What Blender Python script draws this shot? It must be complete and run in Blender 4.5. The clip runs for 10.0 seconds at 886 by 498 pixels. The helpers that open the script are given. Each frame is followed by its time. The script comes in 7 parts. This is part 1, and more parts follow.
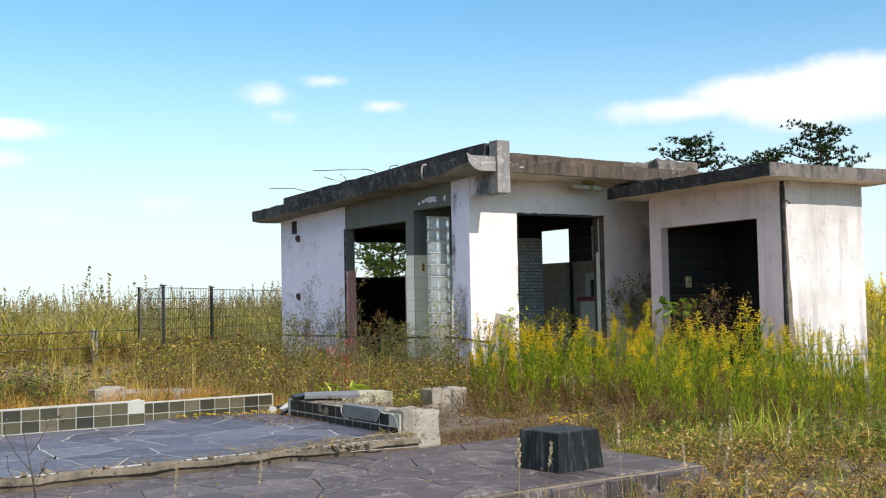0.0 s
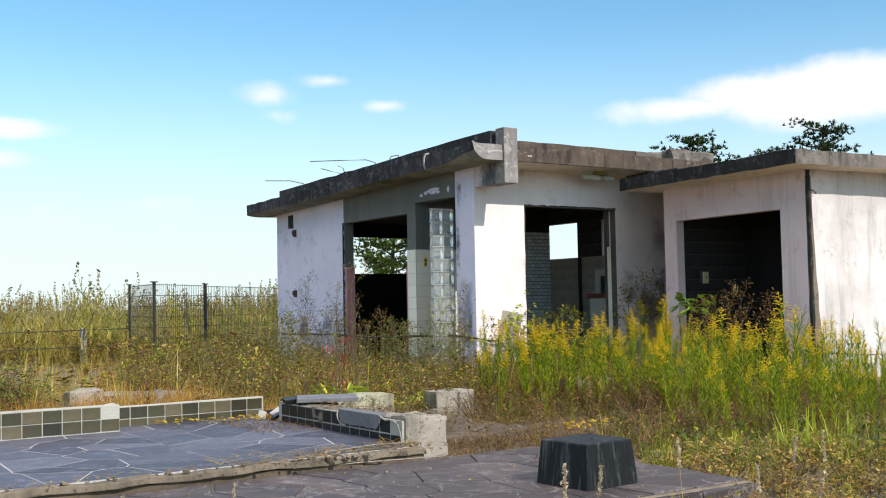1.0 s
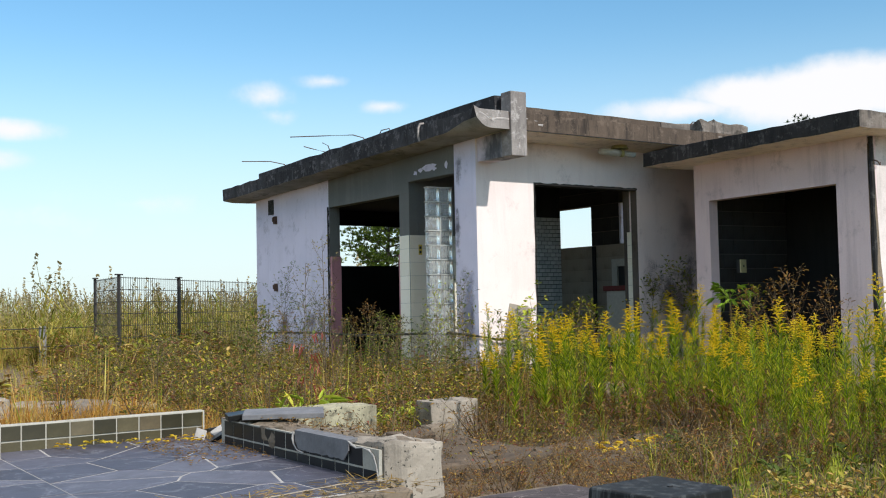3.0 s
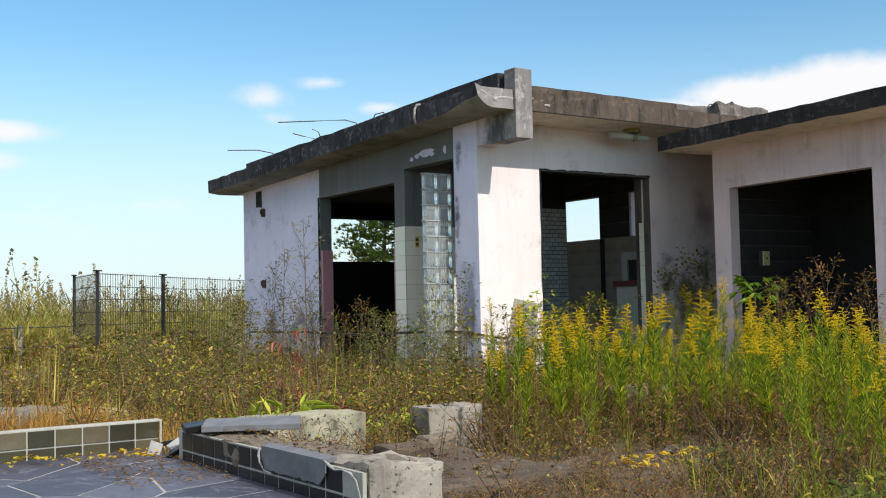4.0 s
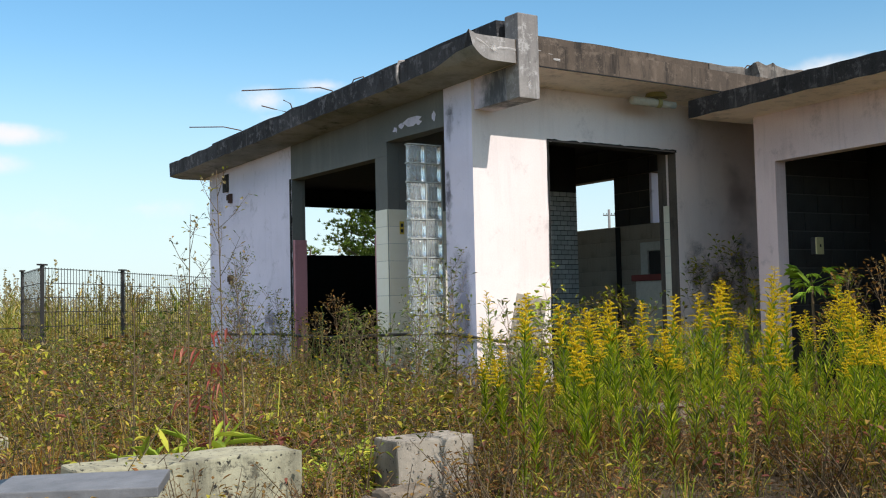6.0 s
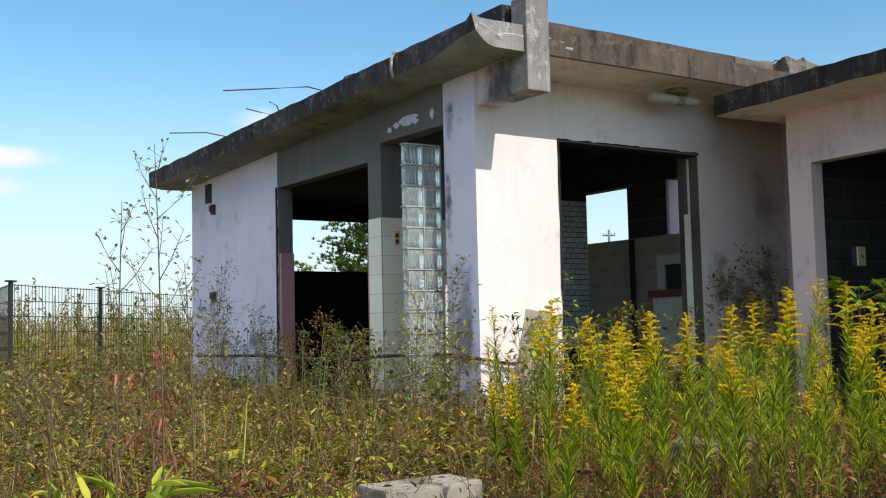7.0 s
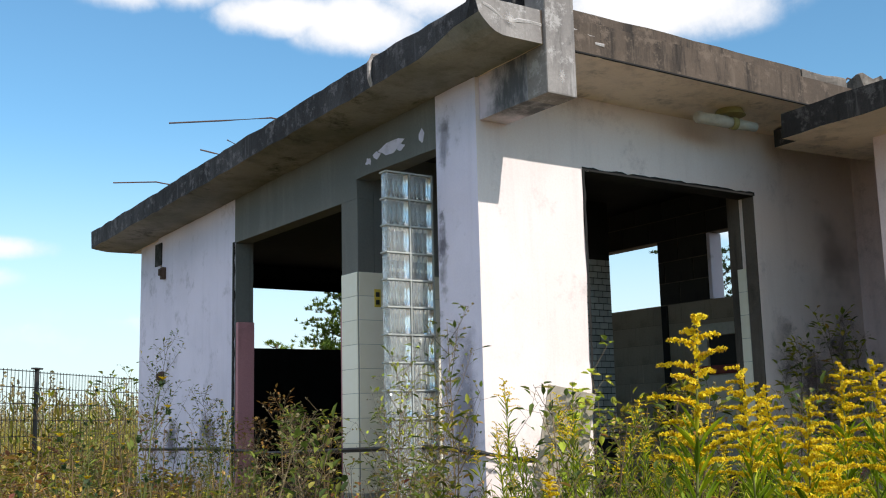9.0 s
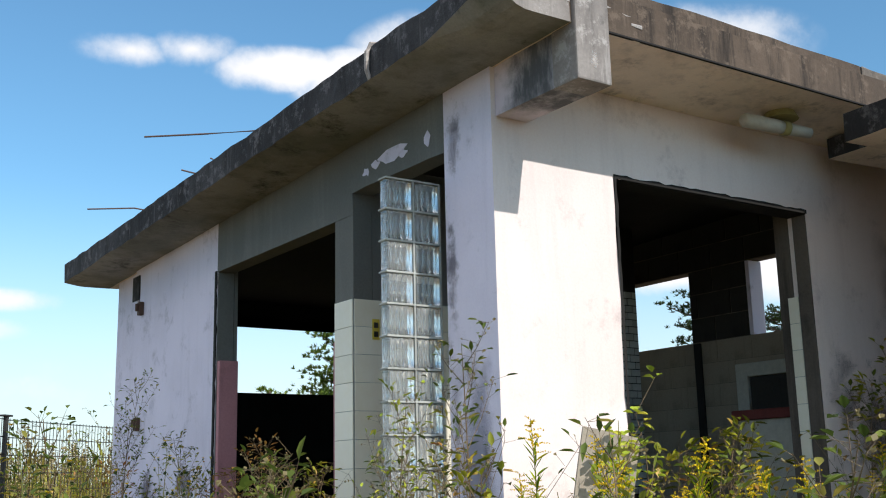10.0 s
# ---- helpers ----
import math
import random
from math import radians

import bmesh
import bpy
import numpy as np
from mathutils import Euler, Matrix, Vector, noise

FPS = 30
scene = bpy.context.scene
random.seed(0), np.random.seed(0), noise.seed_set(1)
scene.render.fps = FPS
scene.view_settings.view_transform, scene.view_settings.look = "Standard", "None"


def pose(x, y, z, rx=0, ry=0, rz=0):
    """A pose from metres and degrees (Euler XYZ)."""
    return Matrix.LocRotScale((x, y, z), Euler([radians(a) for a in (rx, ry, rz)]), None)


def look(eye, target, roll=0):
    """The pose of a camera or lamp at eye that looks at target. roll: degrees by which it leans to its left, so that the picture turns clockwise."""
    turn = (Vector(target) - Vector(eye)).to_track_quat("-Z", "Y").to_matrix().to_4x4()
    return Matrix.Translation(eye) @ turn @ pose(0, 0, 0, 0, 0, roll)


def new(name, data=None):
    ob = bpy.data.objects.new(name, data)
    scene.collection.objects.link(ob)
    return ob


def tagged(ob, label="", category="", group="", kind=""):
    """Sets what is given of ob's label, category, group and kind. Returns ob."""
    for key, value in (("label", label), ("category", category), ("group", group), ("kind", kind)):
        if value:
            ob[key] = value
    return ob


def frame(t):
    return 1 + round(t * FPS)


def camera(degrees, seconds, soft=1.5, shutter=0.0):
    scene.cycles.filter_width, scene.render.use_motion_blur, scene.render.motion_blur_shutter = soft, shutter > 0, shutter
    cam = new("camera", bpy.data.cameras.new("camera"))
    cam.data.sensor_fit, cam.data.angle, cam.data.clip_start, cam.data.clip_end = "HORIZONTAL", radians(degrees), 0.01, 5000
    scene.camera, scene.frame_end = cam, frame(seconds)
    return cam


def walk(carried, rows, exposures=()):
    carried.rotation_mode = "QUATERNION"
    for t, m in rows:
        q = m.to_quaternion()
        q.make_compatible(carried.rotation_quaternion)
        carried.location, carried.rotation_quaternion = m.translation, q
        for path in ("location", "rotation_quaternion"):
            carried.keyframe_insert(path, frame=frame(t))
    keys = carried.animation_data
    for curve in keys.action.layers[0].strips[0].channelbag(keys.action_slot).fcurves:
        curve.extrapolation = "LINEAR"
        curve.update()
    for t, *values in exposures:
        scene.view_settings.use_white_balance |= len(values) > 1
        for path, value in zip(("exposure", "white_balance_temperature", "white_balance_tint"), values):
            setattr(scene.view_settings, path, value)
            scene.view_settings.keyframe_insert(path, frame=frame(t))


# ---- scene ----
cam = camera(45.0, 10.0, 1.1)
METRES, EYE, TILT, LEAN, TURN = 11.3, 1.45, -2.5, 0.0, -33.9
ROWS = [
    (0.0, 0.0, 0.0, 0.0, 0.11, 5.43, 1.13),
    (0.5, -0.0034, 0.0395, -0.0009, 0.1, 5.44, 1.12),
    (1.0, -0.0053, 0.0824, -0.0006, 0.1, 5.42, 1.11),
    (1.5, -0.0077, 0.1292, -0.0002, 0.06, 5.39, 1.12),
    (2.0, -0.0089, 0.1772, -0.0012, -0.01, 5.42, 1.14),
    (2.5, -0.0052, 0.2291, -0.001, 0.07, 5.42, 1.14),
    (4.0, -0.0047, 0.3806, -0.003, -0.07, 5.51, 1.27),
    (4.5, -0.002, 0.4272, -0.0026, -0.1, 5.47, 1.27),
    (5.0, 0.0054, 0.4782, -0.002, 0.07, 5.48, 1.24),
    (6.5, 0.006, 0.6318, 0.0006, -0.1, 6.06, 1.33),
    (7.0, 0.0064, 0.6826, 0.001, -0.11, 6.84, 1.33),
    (7.5, 0.0076, 0.7353, 0.0018, -0.18, 7.84, 1.33),
    (8.0, 0.0119, 0.7884, 0.0035, -0.04, 8.98, 1.32),
    (8.5, 0.0103, 0.8422, 0.0043, -0.25, 10.35, 1.27),
    (9.0, 0.0082, 0.8941, 0.0057, -0.4, 11.69, 1.38),
    (9.5, 0.0082, 0.9468, 0.0061, -0.33, 13.16, 1.29),
    (10.0, 0.0049, 0.9983, 0.0085, -0.31, 14.51, 1.31),
]
walk(cam, [(t, pose(0, 0, EYE, TILT, LEAN, TURN) @ pose(METRES * x, METRES * y, METRES * z, 90 + pitch, roll, yaw)) for t, x, y, z, yaw, pitch, roll in ROWS],
     exposures=[(0.0, 0.15), (2.5, 0.02), (5.0, -0.03), (7.0, 0.0), (9.0, 0.06), (10.0, 0.06)])

# ---- world, sun ----
SUN_EL, SUN_EAST = 37.8, 7.8          # the sun stands a little east of south (-y)
SKY_STRENGTH, SUN_STRENGTH = 0.135, 3.9


def sky_world():
    w = bpy.data.worlds.new("sky")
    scene.world = w
    w.use_nodes = True
    nt = w.node_tree
    nt.nodes.clear()
    N, L = nt.nodes.new, nt.links.new
    out, bg = N("ShaderNodeOutputWorld"), N("ShaderNodeBackground")
    sky = N("ShaderNodeTexSky")
    sky.sky_type, sky.sun_disc = "NISHITA", False
    sky.sun_elevation, sky.sun_rotation = radians(SUN_EL), radians(180 - SUN_EAST)
    sky.air_density, sky.dust_density, sky.ozone_density, sky.altitude = 1.0, 0.6, 1.5, 0
    # clouds: soft white masses in the directions where they hang, with ragged edges
    co = N("ShaderNodeTexCoord")
    n1 = N("ShaderNodeTexNoise")
    n1.inputs["Scale"].default_value, n1.inputs["Detail"].default_value, n1.inputs["Roughness"].default_value = 8.0, 8.0, 0.6
    L(co.outputs["Generated"], n1.inputs["Vector"])
    total = None
    for az, el, wide, tall, dens in CLOUDS:
        d = Vector((math.sin(radians(az)) * math.cos(radians(el)), math.cos(radians(az)) * math.cos(radians(el)), math.sin(radians(el))))
        right = Vector((math.cos(radians(az)), -math.sin(radians(az)), 0))
        up = right.cross(d)
        comps = []
        for axis, size in ((right, wide), (up, tall)):
            dot = N("ShaderNodeVectorMath")
            dot.operation = "DOT_PRODUCT"
            dot.inputs[1].default_value = axis / math.tan(radians(size))
            L(co.outputs["Generated"], dot.inputs[0])
            if axis is up:
                off = N("ShaderNodeMath")
                off.operation = "SUBTRACT"
                off.inputs[1].default_value = d.dot(axis) / math.tan(radians(size))
                L(dot.outputs["Value"], off.inputs[0])
                comps.append(off.outputs[0])
            else:
                comps.append(dot.outputs["Value"])
        front = N("ShaderNodeVectorMath")
        front.operation = "DOT_PRODUCT"
        front.inputs[1].default_value = d
        L(co.outputs["Generated"], front.inputs[0])
        vec = N("ShaderNodeCombineXYZ")
        L(comps[0], vec.inputs[0])
        L(comps[1], vec.inputs[1])
        ln = N("ShaderNodeVectorMath")
        ln.operation = "LENGTH"
        L(vec.outputs[0], ln.inputs[0])
        inv = N("ShaderNodeMapRange")
        inv.inputs["From Min"].default_value, inv.inputs["From Max"].default_value = 1.0, 0.0
        inv.inputs["To Min"].default_value, inv.inputs["To Max"].default_value = 0.0, dens
        L(ln.outputs["Value"], inv.inputs["Value"])
        gate = N("ShaderNodeMath")
        gate.operation = "GREATER_THAN"
        gate.inputs[1].default_value = 0.3
        L(front.outputs["Value"], gate.inputs[0])
        mul = N("ShaderNodeMath")
        mul.operation = "MULTIPLY"
        L(inv.outputs[0], mul.inputs[0])
        L(gate.outputs[0], mul.inputs[1])
        if total is None:
            total = mul.outputs[0]
        else:
            mx = N("ShaderNodeMath")
            mx.operation = "MAXIMUM"
            L(total, mx.inputs[0])
            L(mul.outputs[0], mx.inputs[1])
            total = mx.outputs[0]
    nm = N("ShaderNodeMath")
    nm.operation = "MULTIPLY_ADD"
    nm.inputs[1].default_value, nm.inputs[2].default_value = 2.6, -1.32
    L(n1.outputs["Fac"], nm.inputs[0])
    add = N("ShaderNodeMath")
    add.operation = "ADD"
    L(total, add.inputs[0])
    L(nm.outputs[0], add.inputs[1])
    cover = N("ShaderNodeMapRange")
    cover.interpolation_type = "SMOOTHSTEP"
    cover.inputs["From Min"].default_value, cover.inputs["From Max"].default_value = 0.10, 1.05
    L(add.outputs[0], cover.inputs["Value"])
    has = N("ShaderNodeMath")
    has.operation = "MULTIPLY"
    has.use_clamp = True
    gt = N("ShaderNodeMapRange")
    gt.inputs["From Min"].default_value, gt.inputs["From Max"].default_value = 0.0, 0.25
    L(total, gt.inputs["Value"])
    L(cover.outputs[0], has.inputs[0])
    L(gt.outputs[0], has.inputs[1])
    sep = N("ShaderNodeSeparateXYZ")
    L(co.outputs["Generated"], sep.inputs[0])
    # broken cloud over the unseen upper sky, added to brighten shaded walls
    n2 = N("ShaderNodeTexNoise")
    n2.inputs["Scale"].default_value, n2.inputs["Detail"].default_value, n2.inputs["Roughness"].default_value = 2.4, 8.0, 0.6
    L(co.outputs["Generated"], n2.inputs["Vector"])
    broken = N("ShaderNodeMapRange")
    broken.interpolation_type = "SMOOTHSTEP"
    broken.inputs["From Min"].default_value, broken.inputs["From Max"].default_value = 0.36, 0.54
    L(n2.outputs["Fac"], broken.inputs["Value"])
    high = N("ShaderNodeMapRange")
    high.interpolation_type = "SMOOTHSTEP"
    high.inputs["From Min"].default_value, high.inputs["From Max"].default_value = 0.43, 0.56
    L(sep.outputs["Z"], high.inputs["Value"])
    over = N("ShaderNodeMath")
    over.operation = "MULTIPLY"
    L(broken.outputs[0], over.inputs[0])
    L(high.outputs[0], over.inputs[1])
    # pale haze low over the land
    haze = N("ShaderNodeMapRange")
    haze.interpolation_type = "SMOOTHERSTEP"
    haze.inputs["From Min"].default_value, haze.inputs["From Max"].default_value = 0.30, -0.02
    haze.inputs["To Max"].default_value = HAZE
    L(sep.outputs["Z"], haze.inputs["Value"])
    gain = N("ShaderNodeMix")
    gain.data_type, gain.blend_type = "RGBA", "MULTIPLY"
    gain.inputs["Factor"].default_value = 1.0
    gain.inputs["B"].default_value = SKY_TINT
    L(sky.outputs[0], gain.inputs["A"])
    mh = N("ShaderNodeMix")
    mh.data_type = "RGBA"
    mh.inputs["B"].default_value = HAZE_COLOR
    L(haze.outputs[0], mh.inputs["Factor"])
    L(gain.outputs["Result"], mh.inputs["A"])
    mc = N("ShaderNodeMix")
    mc.data_type = "RGBA"
    mc.inputs["B"].default_value = CLOUD_COLOR
    L(has.outputs[0], mc.inputs["Factor"])
    L(mh.outputs["Result"], mc.inputs["A"])
    mo = N("ShaderNodeMix")
    mo.data_type = "RGBA"
    mo.inputs["B"].default_value = FILL_CLOUD
    L(over.outputs[0], mo.inputs["Factor"])
    L(mc.outputs["Result"], mo.inputs["A"])
    L(mo.outputs["Result"], bg.inputs["Color"])
    bg.inputs["Strength"].default_value = SKY_STRENGTH
    L(bg.outputs[0], out.inputs["Surface"])


# azimuth east of +y, elevation, half width, half height (degrees), density
CLOUDS = [(55.0, 10.2, 13.0, 2.15, 1.9), (47.0, 9.9, 5.4, 1.2, 1.6), (50.0, 10.4, 6.0, 1.6, 1.7), (59.0, 6.6, 4.6, 1.0, 1.3), (24.7, 11.1, 2.4, 1.1, 0.85), (25.2, 10.1, 1.9, 0.7, 0.65),
          (31.0, 10.6, 2.6, 0.8, 1.35), (28.0, 11.9, 2.6, 0.7, 1.1), (12.2, 9.1, 3.4, 0.7, 0.75), (10.8, 7.6, 2.6, 0.7, 0.5),
          (17.6, 22.0, 3.2, 1.1, 0.95), (20.8, 22.3, 2.6, 1.3, 1.3), (25.4, 21.5, 5.0, 1.4, 1.3), (30.5, 21.0, 4.8, 2.0, 1.4), (36.0, 22.6, 6.5, 2.5, 1.4),
          (46.5, 21.6, 8.6, 2.9, 1.7), (13, 4.5, 8.0, 1.4, 0.55), (18, 5.5, 6.0, 1.0, 0.5)]
SKY_TINT = (0.785, 1.165, 1.26, 1)
HAZE, HAZE_COLOR, CLOUD_COLOR, FILL_CLOUD = 0.85, (6.3, 7.1, 7.3, 1), (7.3, 7.3, 7.5, 1), (8.8, 8.8, 9.4, 1)
sky_world()
sun_data = bpy.data.lights.new("sun", "SUN")
sun_data.energy, sun_data.angle, sun_data.color = SUN_STRENGTH, radians(0.53), (1.0, 0.955, 0.91)
sun = new("sun", sun_data)
sun_way = Vector((math.sin(radians(SUN_EAST)) * math.cos(radians(SUN_EL)), -math.cos(radians(SUN_EAST)) * math.cos(radians(SUN_EL)), math.sin(radians(SUN_EL))))
sun.matrix_world = look(sun_way * 60, (0, 0, 0))

# ---- materials ----
def material(name, build):
    m = bpy.data.materials.new(name)
    m.use_nodes = True
    nt = m.node_tree
    bsdf = nt.nodes["Principled BSDF"]
    build(nt, bsdf)
    return m


def ramp_of(nt, fac, stops):
    r = nt.nodes.new("ShaderNodeValToRGB")
    els = r.color_ramp.elements
    while len(els) < len(stops):
        els.new(0.5)
    for e, (p, c) in zip(els, stops):
        e.position, e.color = p, (*c, 1)
    nt.links.new(fac, r.inputs[0])
    return r.outputs[0]


def noise_of(nt, scale, detail=6.0, rough=0.6, stretch=(1, 1, 1), distortion=0.0):
    co = nt.nodes.new("ShaderNodeTexCoord")
    mp = nt.nodes.new("ShaderNodeMapping")
    mp.inputs["Scale"].default_value = stretch
    n = nt.nodes.new("ShaderNodeTexNoise")
    n.inputs["Scale"].default_value, n.inputs["Detail"].default_value, n.inputs["Roughness"].default_value, n.inputs["Distortion"].default_value = scale, detail, rough, distortion
    nt.links.new(co.outputs["Object"], mp.inputs[0])
    nt.links.new(mp.outputs[0], n.inputs["Vector"])
    return n.outputs["Fac"]


def mix_of(nt, fac, a, b, kind="MIX"):
    m = nt.nodes.new("ShaderNodeMix")
    m.data_type, m.blend_type = "RGBA", kind
    for key, v in (("Factor", fac), ("A", a), ("B", b)):
        if isinstance(v, (int, float)):
            m.inputs[key].default_value = v
        elif isinstance(v, tuple):
            m.inputs[key].default_value = (*v, 1)
        else:
            nt.links.new(v, m.inputs[key])
    return m.outputs["Result"]


def band_of(nt, fac, lo, hi, top=1.0):
    r = nt.nodes.new("ShaderNodeMapRange")
    r.interpolation_type = "SMOOTHSTEP"
    r.inputs["From Min"].default_value, r.inputs["From Max"].default_value, r.inputs["To Max"].default_value = lo, hi, top
    nt.links.new(fac, r.inputs["Value"])
    return r.outputs[0]


def bump_of(nt, bsdf, fac, strength, distance=0.01):
    b = nt.nodes.new("ShaderNodeBump")
    b.inputs["Strength"].default_value, b.inputs["Distance"].default_value = strength, distance
    nt.links.new(fac, b.inputs["Height"])
    nt.links.new(b.outputs[0], bsdf.inputs["Normal"])


def random_of(nt):
    return nt.nodes.new("ShaderNodeObjectInfo").outputs["Random"]


def island_of(nt):
    return nt.nodes.new("ShaderNodeNewGeometry").outputs["Random Per Island"]


def stained(base, stain, grime, streak=0.5, patch=0.5, rough=0.85, bump=0.25, fine=60.0, pits=0.0, chips=None):
    """Old mineral surface: broad patches, rain streaks, fine grain."""
    def build(nt, b):
        c = mix_of(nt, band_of(nt, noise_of(nt, 0.9, 8, 0.62), 0.40, 0.62, patch), base, stain)
        c = mix_of(nt, band_of(nt, noise_of(nt, 3.2, 7, 0.7, (1.6, 1.6, 0.16)), 0.47, 0.68, streak), c, grime)
        c = mix_of(nt, band_of(nt, noise_of(nt, 2.8, 9, 0.74), 0.53, 0.70, patch), c, grime)
        c = mix_of(nt, 0.35, c, ramp_of(nt, noise_of(nt, fine, 5, 0.7), [(0.3, (0.35, 0.35, 0.35)), (0.7, (0.65, 0.65, 0.65))]), "OVERLAY")
        if pits:
            c = mix_of(nt, band_of(nt, noise_of(nt, 34, 5, 0.6), 0.60, 0.66, pits), c, (0.03, 0.028, 0.022))
            c = mix_of(nt, band_of(nt, noise_of(nt, 9, 8, 0.75), 0.55, 0.66, pits * 0.8), c, grime)
        if chips:                                         # bare flecks and pale runs of lime
            c = mix_of(nt, band_of(nt, noise_of(nt, 6.5, 9, 0.78), 0.52, 0.62, 0.7), c, chips)
            c = mix_of(nt, band_of(nt, noise_of(nt, 7.0, 7, 0.7, (1.8, 1.8, 0.12)), 0.55, 0.68, 0.55), c, chips)
        nt.links.new(c, b.inputs["Base Color"])
        b.inputs["Roughness"].default_value = rough
        b.inputs["Specular IOR Level"].default_value = 0.3
        bump_of(nt, b, noise_of(nt, fine * 0.6, 8, 0.7), bump, 0.01)
    return build


# base tints hold each side's light: lilac west, warm south, pink outbuilding
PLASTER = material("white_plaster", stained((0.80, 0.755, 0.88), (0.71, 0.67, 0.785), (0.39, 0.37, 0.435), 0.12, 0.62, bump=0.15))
PLASTER_SOUTH = material("warm_south_plaster", stained((0.85, 0.74, 0.70), (0.78, 0.67, 0.63), (0.52, 0.43, 0.41), 0.18, 0.55, bump=0.15))
PLASTER_PINK = material("pinkish_plaster", stained((0.757, 0.616, 0.607), (0.642, 0.51, 0.51), (0.264, 0.207, 0.22), 0.25, 0.45, bump=0.15))
CONCRETE_DARK = material("weathered_concrete", stained((0.046, 0.045, 0.047), (0.019, 0.0185, 0.020), (0.009, 0.009, 0.009), 0.8, 0.85, bump=0.9, fine=30, chips=(0.16, 0.152, 0.158)))
CONCRETE_BLACK = material("algae_black_concrete", stained((0.026, 0.025, 0.024), (0.013, 0.0125, 0.012), (0.008, 0.008, 0.008), 0.8, 0.85, bump=0.9, fine=30, chips=(0.10, 0.094, 0.09)))
POST_CONCRETE = material("pale_cast_concrete", stained((0.30, 0.272, 0.25), (0.19, 0.17, 0.158), (0.062, 0.056, 0.053), 0.75, 0.8, bump=0.4, fine=45, chips=(0.46, 0.43, 0.405)))
CONCRETE = material("stained_concrete", stained((0.34, 0.30, 0.275), (0.20, 0.175, 0.165), (0.07, 0.065, 0.065), 0.8, 0.8, bump=0.5, fine=45, chips=(0.60, 0.55, 0.51)))
SOFFIT_STAINED = material("algae_stained_soffit", stained((0.33, 0.315, 0.285), (0.19, 0.188, 0.155), (0.042, 0.044, 0.038), 0.3, 0.95, bump=0.3))
SOFFIT = material("beige_soffit", stained((0.90, 0.77, 0.64), (0.74, 0.63, 0.52), (0.24, 0.20, 0.175), 0.3, 0.7, bump=0.2))
ANNEX_WALL = material("rain_streaked_plaster", stained((0.74, 0.66, 0.625), (0.54, 0.49, 0.455), (0.33, 0.30, 0.265), 0.55, 0.85, bump=0.2))
# copy of the blockwork, darkened to hold the outbuilding's interior shade
CMU_SHADED = material("shaded_blockwork", stained((0.0504, 0.0483, 0.0462), (0.0315, 0.0302, 0.0286), (0.0147, 0.0143, 0.0134), 0.5, 0.5, bump=0.5))
JAMB = material("brown_concrete", stained((0.14, 0.115, 0.095), (0.09, 0.075, 0.062), (0.035, 0.03, 0.026), 0.6, 0.6, bump=0.4))
GREY_PAINT = material("grey_paint", stained((0.162, 0.166, 0.152), (0.119, 0.123, 0.113), (0.23, 0.23, 0.213), 0.4, 0.3, bump=0.15))
# near-black base colour holds the shade of the unlit rooms
INSIDE = material("near_black_plaster", stained((0.0192, 0.018, 0.0168), (0.0108, 0.0102, 0.0096), (0.0054, 0.0054, 0.0054), 0.5, 0.5, bump=0.3))
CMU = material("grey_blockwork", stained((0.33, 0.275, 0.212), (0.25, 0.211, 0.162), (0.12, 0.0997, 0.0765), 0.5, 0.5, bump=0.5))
# near-black copy of the blockwork, for the courses round the high openings
CMU_BLACK = material("near_black_blockwork", stained((0.04, 0.037, 0.034), (0.02, 0.019, 0.018), (0.010, 0.010, 0.009), 0.5, 0.5, bump=0.5))
PALE_STONE = material("pale_concrete", stained((0.40, 0.37, 0.25), (0.22, 0.195, 0.13), (0.05, 0.045, 0.033), 0.5, 0.95, bump=1.0, fine=18, pits=1.0))
EARTHY = material("soil_caked_concrete", stained((0.143, 0.105, 0.0713), (0.0863, 0.0638, 0.0435), (0.0413, 0.033, 0.0248), 0.4, 0.8, bump=1.0, fine=20, pits=0.25))
GREY_STONE = material("pitted_grey_stone", stained((0.35, 0.305, 0.245), (0.20, 0.17, 0.135), (0.05, 0.044, 0.036), 0.5, 0.95, bump=1.0, fine=18, pits=0.95))
TAN_STONE = material("tan_concrete", stained((0.221, 0.174, 0.123), (0.14, 0.111, 0.0782), (0.051, 0.0425, 0.0314), 0.5, 0.75, bump=0.9, fine=28, pits=0.8))
LIME = material("white_lime", stained((0.50, 0.465, 0.44), (0.36, 0.33, 0.31), (0.15, 0.135, 0.125), 0.25, 0.9, bump=1.0, fine=60))
MORTAR = material("pale_mortar", stained((0.42, 0.40, 0.37), (0.28, 0.265, 0.24), (0.11, 0.10, 0.09), 0.2, 0.5, bump=0.5))
GLASS_JOINT = material("grey_glass_joint", stained((0.42, 0.43, 0.40), (0.30, 0.31, 0.28), (0.10, 0.10, 0.09), 0.3, 0.6, bump=0.3))
GROUT = material("white_grout", stained((0.42, 0.40, 0.34), (0.31, 0.29, 0.235), (0.2, 0.18, 0.14), 0.3, 0.5, bump=0.3))
PINK_BOARD = material("faded_red_paint", stained((0.52, 0.25, 0.27), (0.42, 0.19, 0.21), (0.24, 0.13, 0.135), 0.4, 0.4, bump=0.15))
WOOD = material("grey_board", stained((0.34, 0.292, 0.231), (0.258, 0.218, 0.17), (0.122, 0.102, 0.0816), 0.8, 0.4, bump=0.4))
RED_BROWN = material("red_brown_paint", stained((0.16, 0.04, 0.035), (0.12, 0.035, 0.03), (0.06, 0.03, 0.03), 0.3, 0.4, bump=0.2))


